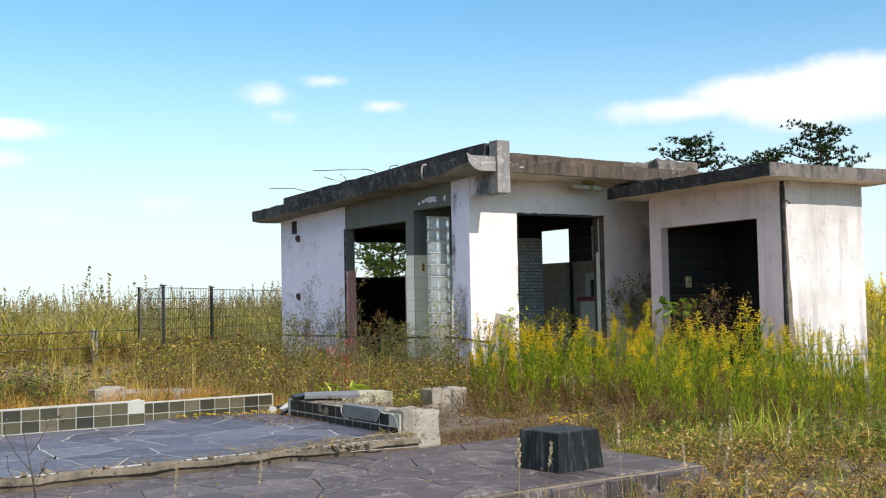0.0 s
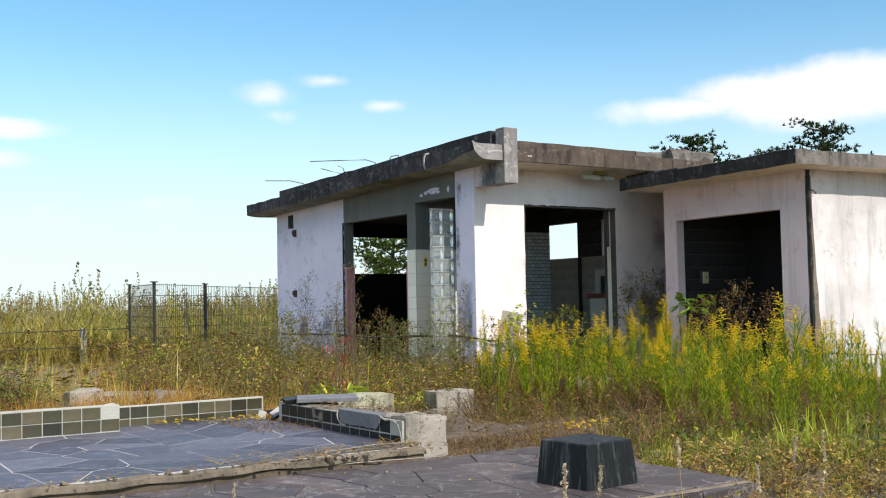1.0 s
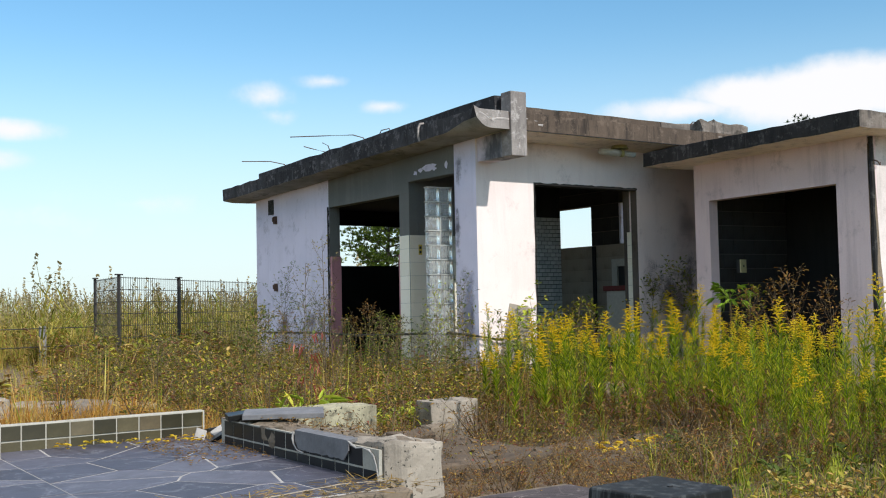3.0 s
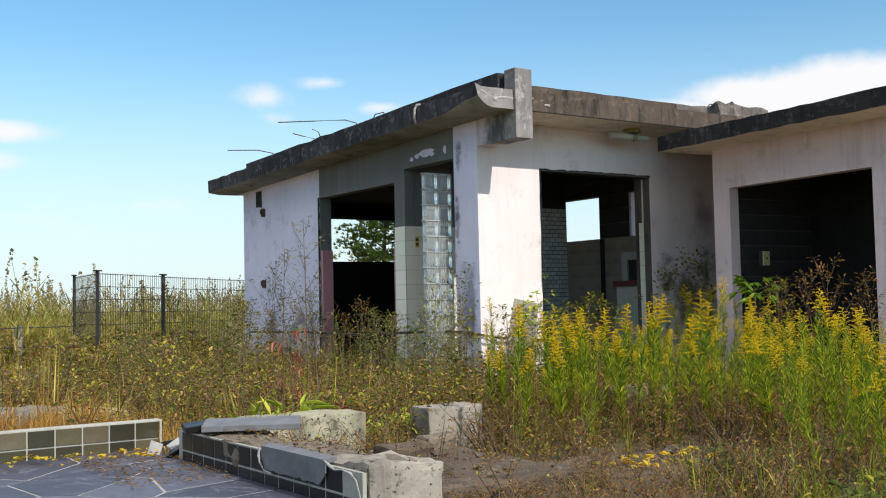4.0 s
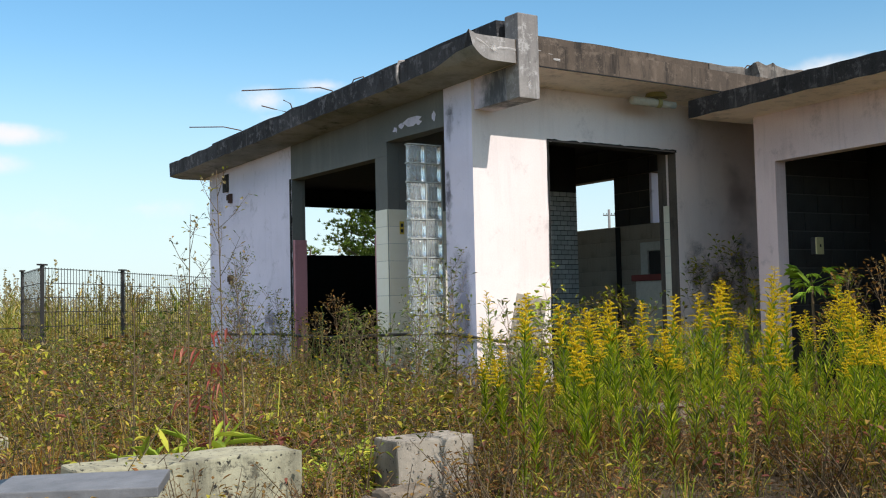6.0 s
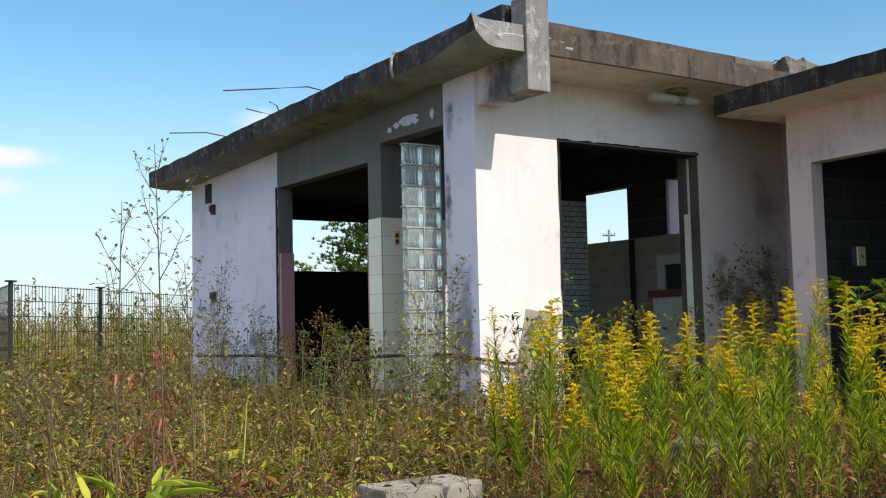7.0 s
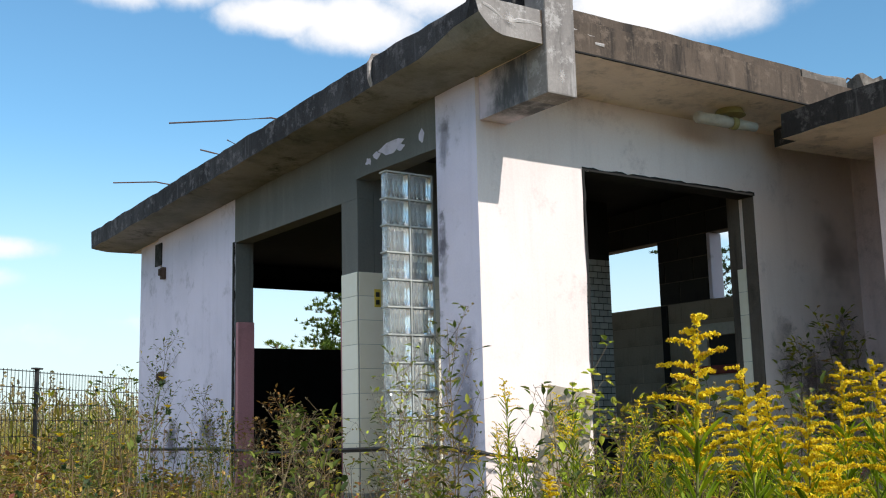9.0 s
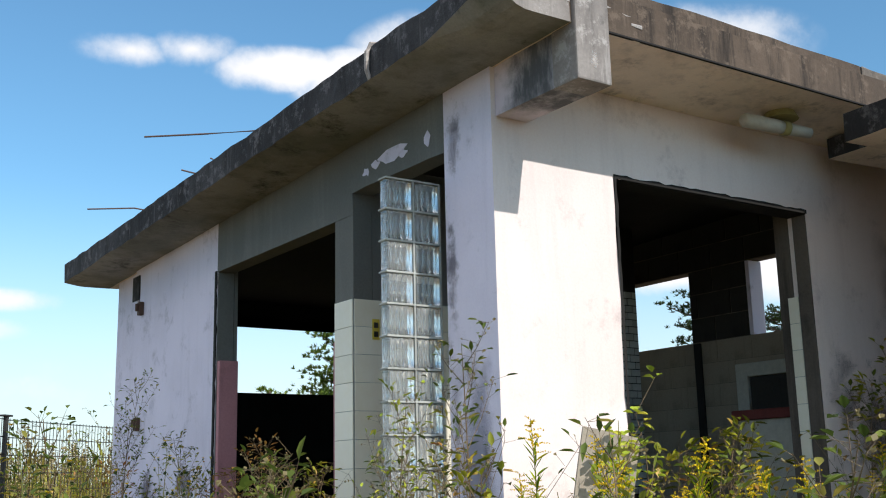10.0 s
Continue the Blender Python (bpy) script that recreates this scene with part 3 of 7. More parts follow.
# ---- main building ----
FLOOR = 0.42
ROOF_S = (3.53 - 3.31) / (13.52 - 21.7)                      # the roof rises towards the south


def soffit_z(y):
    return 3.53 + (y - 13.52) * ROOF_S


def slope_top(bm, ref_y=13.52, above=2.6):
    for v in bm.verts:
        if v.co.z > above:
            v.co.z += (v.co.y - ref_y) * ROOF_S


house = thing("building", (0, 0, 0))
tagged(house, "derelict flat-roofed white plastered concrete building with empty openings", "building")

# west wall: blank bay with the wide doorway, lintel painted grey, entry beside the pillar
bm = wall("x", 10.10, 10.26, span(16.22, 20.75, 0.35, (18.46, 20.6)), span(0.1, 3.56, 0.35, (2.94, 2.98, 3.25)), [(16.22, 18.46, 0, 2.94), (16.22, 18.462, 2.9, 4), (20.6, 20.75, 2.98, 3.25)])
slope_top(bm, above=3.4)
part("wall", bm, PLASTER, house, "white plastered outer wall")
bm = wall("x", 10.14, 10.30, span(20.75, 21.47, 0.36), span(0.1, 3.56, 0.5), [])
slope_top(bm, above=3.4)
part("wall", bm, PLASTER, house, "set-back end strip of white plaster")
bm = wall("x", 10.098, 10.26, span(14.76, 18.46, 0.2, (15.95, 16.22)), [2.94, 3.1, 3.3, 3.56], [(14.76, 15.95, 2.9, 3.1)])
slope_top(bm, above=3.2)
chip(bm, lambda c: c.z < 3.12 and c.y < 16.0, 0.012)
part("lintel", bm, GREY_PAINT, house, "grey painted lintel with flaking patches")
# corner pillar
bm = wall("x", 10.10, 10.55, span(14.25, 14.76, 0.25), span(0.1, 3.56, 0.4), [])
slope_top(bm, above=3.4)
bm.normal_update()
# lilac on the west face, warm on the south, as light tints them
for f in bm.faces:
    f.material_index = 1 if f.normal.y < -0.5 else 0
part("pillar", bm, [PLASTER, PLASTER_SOUTH], house, "white plastered corner pillar")
# tiled pier and the partition that runs in from it
bm = wall("x", 10.102, 10.258, [15.95, 16.08, 16.22], [0.1, 2.32, 2.94], [])
part("pier", bm, GREY_PAINT, house, "pier painted grey above the tiles")
bm = wall("y", 15.95, 16.12, span(10.262, 11.3, 0.4), [0.1, 1.0, 2.32, 3.48], [])
part("partition_wall", bm, GREY_PAINT, house, "inner partition painted grey")
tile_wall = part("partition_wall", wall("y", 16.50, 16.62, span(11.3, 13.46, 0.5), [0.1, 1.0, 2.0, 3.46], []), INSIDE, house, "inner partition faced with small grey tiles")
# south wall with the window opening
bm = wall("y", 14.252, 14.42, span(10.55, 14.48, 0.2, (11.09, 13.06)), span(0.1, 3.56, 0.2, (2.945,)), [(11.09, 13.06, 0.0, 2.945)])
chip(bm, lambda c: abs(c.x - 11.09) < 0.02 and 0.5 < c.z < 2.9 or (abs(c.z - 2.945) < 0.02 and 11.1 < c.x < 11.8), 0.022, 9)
part("wall", bm, PLASTER_SOUTH, house, "white plastered wall, chipped round the opening")
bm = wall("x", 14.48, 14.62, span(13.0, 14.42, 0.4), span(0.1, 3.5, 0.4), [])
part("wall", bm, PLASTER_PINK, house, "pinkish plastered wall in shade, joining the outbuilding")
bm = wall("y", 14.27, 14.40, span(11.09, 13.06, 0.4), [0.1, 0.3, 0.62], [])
part("sill_wall", bm, INSIDE, house, "low sill wall, near-black for the room's shade")
# east wall with high windows, north wall with a wide opening
bm = wall("x", 14.0, 14.15, span(14.42, 21.33, 0.6, (14.75, 15.63, 16.32, 18.4)), span(0.1, 3.66, 0.5, (2.23, 2.91)), [(14.75, 15.63, 2.23, 2.91), (16.32, 18.4, 2.23, 2.91)])
slope_top(bm, above=3.0)
east_wall = part("wall", bm, JAMB, house, "grey blockwork back wall with high openings")
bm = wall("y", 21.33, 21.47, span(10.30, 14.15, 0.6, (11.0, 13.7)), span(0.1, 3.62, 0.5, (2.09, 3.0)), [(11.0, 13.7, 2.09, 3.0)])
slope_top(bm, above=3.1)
part("wall", bm, INSIDE, house, "wall with a wide high opening, near-black for the room's shade")
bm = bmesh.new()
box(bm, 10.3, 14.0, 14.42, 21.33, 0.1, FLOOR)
part("floor", bm, INSIDE, house, "concrete floor, near-black for the room's shade")
# panel added under the roof slab, its colour darkened for the room's shade
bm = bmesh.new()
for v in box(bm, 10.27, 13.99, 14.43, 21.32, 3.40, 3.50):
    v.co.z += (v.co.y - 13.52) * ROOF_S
part("ceiling", bm, INSIDE, house, "ceiling panel, near-black for the room's shade")


# roof: slab with overhangs, upstand beams
def roof_slab():
    bm = bmesh.new()
    xs, ys = span(9.60, 14.80, 0.26, (9.64, 9.69, 9.74, 9.80)), span(13.52, 21.78, 0.14)
    lo = {(x, y): bm.verts.new((x, y, soffit_z(y))) for x in xs for y in ys}
    hi = {(x, y): bm.verts.new((x, y, soffit_z(y) + 0.235)) for x in xs for y in ys}
    for i in range(len(xs) - 1):
        for j in range(len(ys) - 1):
            q = [(xs[i], ys[j]), (xs[i + 1], ys[j]), (xs[i + 1], ys[j + 1]), (xs[i], ys[j + 1])]
            bm.faces.new([hi[k] for k in q])
            f = bm.faces.new([lo[k] for k in q][::-1])
            f.material_index = 3 if xs[i] < 10.05 else 1
    for i in range(len(xs) - 1):
        for y, s in ((ys[0], 1), (ys[-1], -1)):
            q = [lo[xs[i], y], lo[xs[i + 1], y], hi[xs[i + 1], y], hi[xs[i], y]]
            f = bm.faces.new(q[::s])
            f.material_index = (4 if xs[i] < 10.1 else 2) if s == 1 else 0
    for j in range(len(ys) - 1):
        for x, s in ((xs[0], -1), (xs[-1], 1)):
            q = [lo[x, ys[j]], lo[x, ys[j + 1]], hi[x, ys[j + 1]], hi[x, ys[j]]]
            bm.faces.new(q[::s])
    for v in bm.verts:
        if v.co.x < 9.65 and v.co.z > soffit_z(v.co.y) + 0.1:      # worn, uneven top edge
            v.co.z += 0.014 * noise.noise(Vector((v.co.y * 2.3, 1, 0))) + 0.010 * noise.noise(Vector((v.co.y * 9, 5, 0)))
        edge = v.co.x < 9.65 or v.co.y < 13.6 or v.co.y > 21.7
        v.co += noise.noise_vector(v.co * 5) * ((0.009 if v.co.y < 13.6 else 0.012) if edge else 0.006)
        if v.co.x < 9.83 and v.co.z < soffit_z(v.co.y) + 0.1:
            cove = max(0.0, min(1.0, (9.83 - v.co.x) / 0.23))
            v.co.z += (0.025 + 0.10 * (1 - ease(13.6, 14.4, v.co.y))) * cove ** 2.2
        if v.co.x < 9.63 and v.co.y < 13.6 and v.co.z > soffit_z(v.co.y) + 0.18:
            v.co += Vector((-0.045, 0.0, 0.035))
    return bm


part("roof_slab", roof_slab(), [CONCRETE_DARK, SOFFIT, FASCIA_DARK, SOFFIT_STAINED, POST_CONCRETE], house, "weathered concrete roof slab, black with algae")
bm = wall("x", 10.08, 10.32, span(13.76, 21.2, 0.35), [3.70, 3.84, 4.02], [])
slope_top(bm, above=3.0)
chip(bm, lambda c: c.z > 3.85, 0.025, 4)
part("upstand_beam", bm, CONCRETE_DARK, house, "blackened concrete upstand on the roof")
bm = wall("y", 13.56, 13.72, span(10.40, 12.9, 0.25), [3.75, 3.85], [])
chip(bm, lambda c: c.z > 3.8, 0.02, 4)
part("roof_kerb", bm, FASCIA_DARK, house, "broken kerb along the roof edge")
bm = wall("x", 10.135, 10.38, span(13.70, 14.249, 0.25), [3.195, 3.36, 3.54], [])
part("beam", bm, BEAM, house, "projecting concrete beam end under the roof")
bm = bmesh.new()
box(bm, 10.13, 10.385, 13.485, 13.70, 3.19, 4.03, 0.012)
part("post", bm, POST_CONCRETE, house, "upright concrete post at the roof edge")
bm = bmesh.new()
box(bm, 13.985, 14.156, 15.585, 15.628, 2.234, 2.906, 0.004)
part("window_reveal", bm, PLASTER, house, "pale plastered reveal of the high window")
bm = bmesh.new()
box(bm, 13.965, 13.99, 16.21, 16.29, 0.43, 2.22, 0.006)
part("joint_strip", bm, INSIDE, house, "dark upright joint in the blockwork")
for y0, y1, z0, z1 in ((15.67, 15.80, 1.5, 1.98), (15.0, 15.67, 1.86, 1.98)):
    bm = bmesh.new()
    box(bm, 13.95, 13.992, y0, y1, z0, z1, 0.006)
    part("niche_frame", bm, WHITE_PLASTIC, house, "dirty white frame on the back wall")
bm = bmesh.new()
box(bm, 13.975, 13.993, 15.0, 15.665, 1.5, 1.855, 0.003)
part("niche_panel", bm, CMU_BLACK, house, "dark panel inside the white frame")
# thin near-black strip, the drip groove's shade put into colour
bm = bmesh.new()
box(bm, 10.39, 14.45, 13.510, 13.53, 3.526, 3.536)
part("drip_groove", bm, INSIDE, house, "near-black strip drawn for the shaded drip groove under the roof edge")
# door jamb boards
for x0, x1, y0, y1, z1, lab in ((10.106, 10.285, 18.385, 18.443, 2.12, ""), (10.16, 10.19, 16.222, 16.36, 2.05, "")):
    bm = bmesh.new()
    box(bm, x0, x1, y0, y1, 0.3, z1, 0.006)
    part("jamb_board", bm, PINK_BOARD, house, "faded red painted jamb board")
bm = bmesh.new()
box(bm, 10.262, 10.30, 18.45, 18.56, 0.3, 3.2, 0.004)
part("jamb", bm, GREY_PAINT, house, "grey concrete door jamb")
bm = bmesh.new()
box(bm, 13.062, 13.20, 14.422, 14.56, 0.3, 3.3, 0.004)
part("jamb", bm, JAMB, house, "bare concrete window jamb")

# brackets, a vent hole pipe and the soffit lamp
for z in (2.885, 1.66):
    bm = bmesh.new()
    box(bm, 10.05, 10.10, 20.46, 20.54, z - 0.07, z + 0.07, 0.006)
    box(bm, 10.02, 10.05, 20.48, 20.52, z - 0.03, z + 0.05, 0.004)
    part("bracket", bm, RUST, house, "rusty iron bracket")

# ---- annex, turned a little from the main building ----
annex = thing("building", (12.68, 10.10, 0.0), -5.0)
tagged(annex, "small flat-roofed concrete outbuilding with one wide dark opening", "building")
bm = wall("x", 0.0, 0.15, span(0, 2.904, 0.4, (0.46, 2.62)), span(0.0, 3.15, 0.4, (2.63,)), [(0.46, 2.62, 0.0, 2.63)])
part("wall", bm, PLASTER_PINK, annex, "pinkish plastered wall with a wide opening")
bm = wall("y", 0.003, 0.15, span(0.15, 1.742, 0.35), span(0.0, 3.15, 0.4), [])
part("wall", bm, ANNEX_WALL, annex, "sunlit white plastered end wall with rain streaks")
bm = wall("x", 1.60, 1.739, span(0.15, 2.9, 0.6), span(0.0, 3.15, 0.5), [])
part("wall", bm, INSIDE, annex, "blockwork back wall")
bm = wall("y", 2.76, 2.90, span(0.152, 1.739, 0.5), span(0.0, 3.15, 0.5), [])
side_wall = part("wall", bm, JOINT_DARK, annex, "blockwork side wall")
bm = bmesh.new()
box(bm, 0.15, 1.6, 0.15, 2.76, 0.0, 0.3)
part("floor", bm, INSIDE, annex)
# same near-black panel here, interior shade put into its colour
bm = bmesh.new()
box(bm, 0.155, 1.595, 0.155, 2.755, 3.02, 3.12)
part("ceiling", bm, INSIDE, annex, "ceiling panel, near-black for the outbuilding's shade")


def annex_roof():
    bm = bmesh.new()
    xs, ys = span(-0.62, 2.08, 0.18), span(-0.42, 3.22, 0.18)
    lo = {(x, y): bm.verts.new((x, y, 3.14)) for x in xs for y in ys}
    hi = {(x, y): bm.verts.new((x, y, 3.33)) for x in xs for y in ys}
    for i in range(len(xs) - 1):
        for j in range(len(ys) - 1):
            q = [(xs[i], ys[j]), (xs[i + 1], ys[j]), (xs[i + 1], ys[j + 1]), (xs[i], ys[j + 1])]
            bm.faces.new([hi[k] for k in q])
            bm.faces.new([lo[k] for k in q][::-1]).material_index = 1
    for i in range(len(xs) - 1):
        for y, s in ((ys[0], 1), (ys[-1], -1)):
            f = bm.faces.new([lo[xs[i], y], lo[xs[i + 1], y], hi[xs[i + 1], y], hi[xs[i], y]][::s])
            f.material_index = 2 if s == 1 else 0
    for j in range(len(ys) - 1):
        for x, s in ((xs[0], -1), (xs[-1], 1)):
            bm.faces.new([lo[x, ys[j]], lo[x, ys[j + 1]], hi[x, ys[j + 1]], hi[x, ys[j]]][::s])
    for v in bm.verts:
        edge = v.co.x < -0.55 or v.co.y < -0.3 or v.co.x > 2.4
        v.co += noise.noise_vector(v.co * 5 + Vector((9, 4, 2))) * (0.015 if edge else 0.006)
    return bm


part("roof_slab", annex_roof(), [CONCRETE_BLACK, SOFFIT, FASCIA], annex, "weathered concrete roof slab, blackened edge")
bm = bmesh.new()                                              # brown wedge along the corner, a cast shadow put into colour
cols = [(0.0, 0.11 + 0.17 * (1 - k / 13) ** 1.5 + 0.02 * noise.noise(Vector((k * 0.9, 3, 1))), 0.1 + 2.95 * k / 13) for k in range(14)]
front = [[bm.verts.new((x, -0.004, z)) for x in (a, b)] + [bm.verts.new((b + 0.004, 0.004, z))] for a, b, z in cols]
for lo, hi in zip(front, front[1:]):
    bm.faces.new((lo[0], lo[1], hi[1], hi[0]))
    bm.faces.new((lo[1], lo[2], hi[2], hi[1]))
part("bare_patch", bm, TAN_STONE, annex, "brown wedge standing in for a shadow along the corner")
# dark bar added in place of the ragged dark gap at the corner
part("drain_pipe", tube([(0.035 + 0.014 * noise.noise(Vector((k * 0.8, 0, 0))), -0.024, 3.13 - k * 0.145) for k in range(20)], [0.03 - 0.006 * math.sin(k * 1.3) for k in range(20)], 7), CONCRETE_BLACK, annex, "dark uneven bar drawn for the ragged gap along the corner")
part("pipe_hook", tube([(0.05, -0.03, 2.86), (0.10, -0.06, 2.84), (0.14, -0.06, 2.80), (0.16, -0.05, 2.83)], 0.009, 6), RUST, annex, "bent rusty hook")
# slab added between the roofs, it keeps sun off the south wall
bm = bmesh.new()
box(bm, 0.15, 1.95, 2.72, 4.02, 3.34, 3.50, 0.01)
bm.normal_update()
for f in bm.faces:
    f.material_index = 1 if f.normal.z < -0.5 else 0
part("roof_slab", bm, [CONCRETE_DARK, SOFFIT], annex, "slab added between the two roofs to shade the south wall")

# glass-block wing wall beside the entry
panel = tagged(part("glass_block_wall", bmesh.new(), GLASS_JOINT, house), "narrow wall of ribbed glass blocks with white joints")


def glass_blocks():
    bm = bmesh.new()
    for k in range(14):
        z = 2.905 - k * 0.2
        if z > 0.3:
            box(bm, 9.712, 10.12, 14.852, 14.948, z - 0.009, z + 0.004, 0.003)
    for x in (9.918, 10.118):
        box(bm, x - 0.006, x + 0.006, 14.853, 14.947, 0.3, 2.90)
    bm.to_mesh(panel.data)
    bm.free()
    bm = bmesh.new()
    n, h, d = 30, 0.093, 0.046
    rings = []
    for s in (-1, 1):                                   # each face ribbed by a wave, dished towards its rim
        for i in range(n + 1):
            u = -1 + 2 * i / n
            col = []
            for w in (-1, -0.86, -0.3, 0.3, 0.86, 1):
                rim = abs(w) > 0.99 or i in (0, n)
                y = s * (d - (0.014 if rim else 0.0) + (0.0 if rim or abs(w) > 0.8 or abs(u) > 0.82 else -0.011 * (0.5 + 0.5 * math.cos(u * 14 + w * 0.5))))
                col.append(bm.verts.new((u * h, y, w * h)))
            rings.append(col)
    m = n + 1
    for base, flip in ((0, False), (m, True)):
        for i in range(n):
            for k in range(5):
                q = [rings[base + i][k], rings[base + i + 1][k], rings[base + i + 1][k + 1], rings[base + i][k + 1]]
                bm.faces.new(q[::-1] if flip else q)
    for i in range(n):
        for k in (0, 5):
            bm.faces.new([rings[i][k], rings[m + i][k], rings[m + i + 1][k], rings[i + 1][k]])
    for i in (0, n):
        for k in range(5):
            bm.faces.new([rings[i][k], rings[i][k + 1], rings[m + i][k + 1], rings[m + i][k]])
    bmesh.ops.recalc_face_normals(bm, faces=bm.faces[:])
    for f in bm.faces:
        f.smooth = len(f.verts) == 4 and abs(f.normal.y) > 0.6
    me = mesh_of("glass_block", bm)
    me.materials.append(GLASS)
    for k in range(13):
        for i in range(2):
            ob = new("glass_block", me)
            ob.matrix_world = pose(9.8155 + 0.2025 * i, 14.90, 2.80 - 0.2 * k, 0, 0, 180 * ((k * 7 + i * 3) % 2))
            ob.parent = panel


glass_blocks()


def wall_tiles(parent, name, mat, along, u0, u1, face, z0, z1, w, h, out, bond=0.0, gap=0.004, thick=0.006):
    """Rows of tiles on a wall face, one shared mesh, each an object."""
    meshes = {}
    rows = int(round((z1 - z0) / h))
    for r in range(rows):
        u = u0 - (bond * w if r % 2 else 0)
        while u < u1 - 1e-3:
            a, b = max(u, u0), min(u + w, u1)
            key = round(b - a, 3)
            if key > 0.02:
                if key not in meshes:
                    bm = bmesh.new()
                    box(bm, -key / 2 + gap / 2, key / 2 - gap / 2, -thick / 2, thick / 2, -h / 2 + gap / 2, h / 2 - gap / 2, 0.0012)
                    meshes[key] = mesh_of(name, bm)
                    meshes[key].materials.append(mat)
                ob = new(name, meshes[key])
                m, z = (a + b) / 2, z0 + (r + 0.5) * h
                ob.matrix_basis = pose(m, face + out * thick / 2, z) if along == "x" else pose(face + out * thick / 2, m, z, 0, 0, 90)
                ob.parent = parent
            u += w


pier_tiles = tagged(part("tiled_dado", wall("x", 10.0985, 10.1015, [15.952, 16.218], [0.3, 2.318], []), GLASS_JOINT, house), "cream tiled lower wall")
wall_tiles(pier_tiles, "wall_tile", WHITE_TILE, "y", 15.952, 16.218, 10.0985, 0.52, 2.32, 0.27, 0.2, -1)
pier_side = tagged(part("tiled_dado", wall("y", 15.9465, 15.9495, [10.104, 11.28], [0.3, 2.318], []), GLASS_JOINT, house), "cream tiled lower wall")
wall_tiles(pier_side, "wall_tile", WHITE_TILE, "x", 10.104, 11.28, 15.9465, 0.52, 2.32, 0.3, 0.2, -1)
wall_tiles(tile_wall, "brick_tile", BRICK_TILE, "x", 12.5, 13.46, 16.50, 0.86, 2.72, 0.12, 0.066, -1, 0.5, 0.009)
wall_tiles(east_wall, "concrete_block", CMU, "y", 14.43, 18.3, 14.0, 0.43, 2.23, 0.4, 0.2, -1, 0.5, 0.003, 0.004)
wall_tiles(east_wall, "concrete_block", CMU_BLACK, "y", 14.43, 18.3, 14.0, 2.912, 3.36, 0.4, 0.224, -1, 0.5, 0.01, 0.008)
wall_tiles(east_wall, "concrete_block", CMU_BLACK, "y", 15.63, 16.32, 14.0, 2.23, 2.91, 0.4, 0.227, -1, 0.5, 0.01, 0.008)
reveal = tagged(part("tiled_reveal", wall("x", 13.0545, 13.0565, [14.38, 14.475], [0.3, 2.318], []), GLASS_JOINT, house), "cream tiled window reveal")
wall_tiles(reveal, "wall_tile", WHITE_TILE, "y", 14.38, 14.475, 13.0545, 0.52, 2.32, 0.195, 0.2, -1)

# flaked paint on the lintel, rubble and bent bars on the roof
for i, (y, z, w, h) in enumerate(((15.39, 3.26, 0.20, 0.06), (15.62, 3.235, 0.07, 0.035), (15.75, 3.20, 0.05, 0.05), (15.25, 3.22, 0.06, 0.03), (14.95, 3.24, 0.05, 0.06))):
    bm = bmesh.new()
    rnd = random.Random(i)
    ring = [(10.0945, y + w * math.cos(a) * rnd.uniform(0.6, 1.1), z + h * math.sin(a) * rnd.uniform(0.5, 1.1)) for a in (2 * math.pi * k / 11 for k in range(11))]
    f = bm.faces.new([bm.verts.new(p) for p in ring][::-1])
    bmesh.ops.extrude_face_region(bm, geom=[f])
    for v in bm.verts[:11]:
        v.co.x = 10.0975
    bmesh.ops.recalc_face_normals(bm, faces=bm.faces[:])
    part("bare_patch", bm, PLASTER, house, "flaked pale patch")
rubble = tagged(part("concrete_chunk", worn_block(13.75, 14.72, 13.55, 14.1, 3.70, 3.95, 0.12, 0.07, 8, 0.03), FASCIA), "broken slab of concrete on the roof edge", "rubble")
tagged(part("concrete_chunk", worn_block(12.9, 13.5, 13.55, 13.85, 3.74, 3.86, 0.12, 0.03, 9, 0.02), FASCIA), "broken length of roof kerb", "rubble")
BARS = [[(10.25, 17.3, 3.80), (10.15, 17.35, 3.96), (10.05, 17.5, 4.02), (9.7, 17.85, 4.03), (9.28, 18.19, 4.03)],
        [(10.3, 18.6, 3.75), (10.2, 18.75, 3.92), (10.05, 18.9, 3.98), (9.93, 19.01, 4.03)], [(10.2, 18.5, 3.8), (10.1, 18.45, 3.98), (10.02, 18.5, 4.03)],
        [(10.1, 20.1, 3.86), (9.9, 20.3, 3.93), (9.51, 20.66, 3.95)], [(10.2, 16.5, 3.84), (10.18, 16.6, 4.0), (10.16, 16.8, 4.0), (10.15, 16.95, 3.85)],
        [(13.5, 13.7, 3.75), (13.66, 13.65, 3.92), (13.9, 13.7, 3.94), (14.1, 13.8, 3.86)]]
for bar in BARS:
    tagged(part("reinforcing_bar", tube(bar, 0.008, 6), RUST), "bent rusty steel bar sticking out of the roof", "steel bar", "bars on the roof")

# soffit lamp: round rusty base and a white tube cover
lamp = tagged(thing("ceiling_lamp", (12.3, 13.92, 3.53)), "old white tube lamp hanging askew under the soffit", "lamp")
bm = bmesh.new()
bmesh.ops.create_cone(bm, cap_ends=True, segments=20, radius1=0.13, radius2=0.10, depth=0.06, matrix=pose(0.12, 0.0, -0.03))
part("base", bm, LAMP_BASE, lamp, "mouldy yellowed round base")
part("tube_cover", tube([(-0.22, 0.05, -0.10), (-0.20, 0.05, -0.10), (0.05, 0.0, -0.115), (0.12, -0.01, -0.12)], [0.035, 0.05, 0.05, 0.045], 14), WHITE_PLASTIC, lamp, "yellowed white tube cover", True)
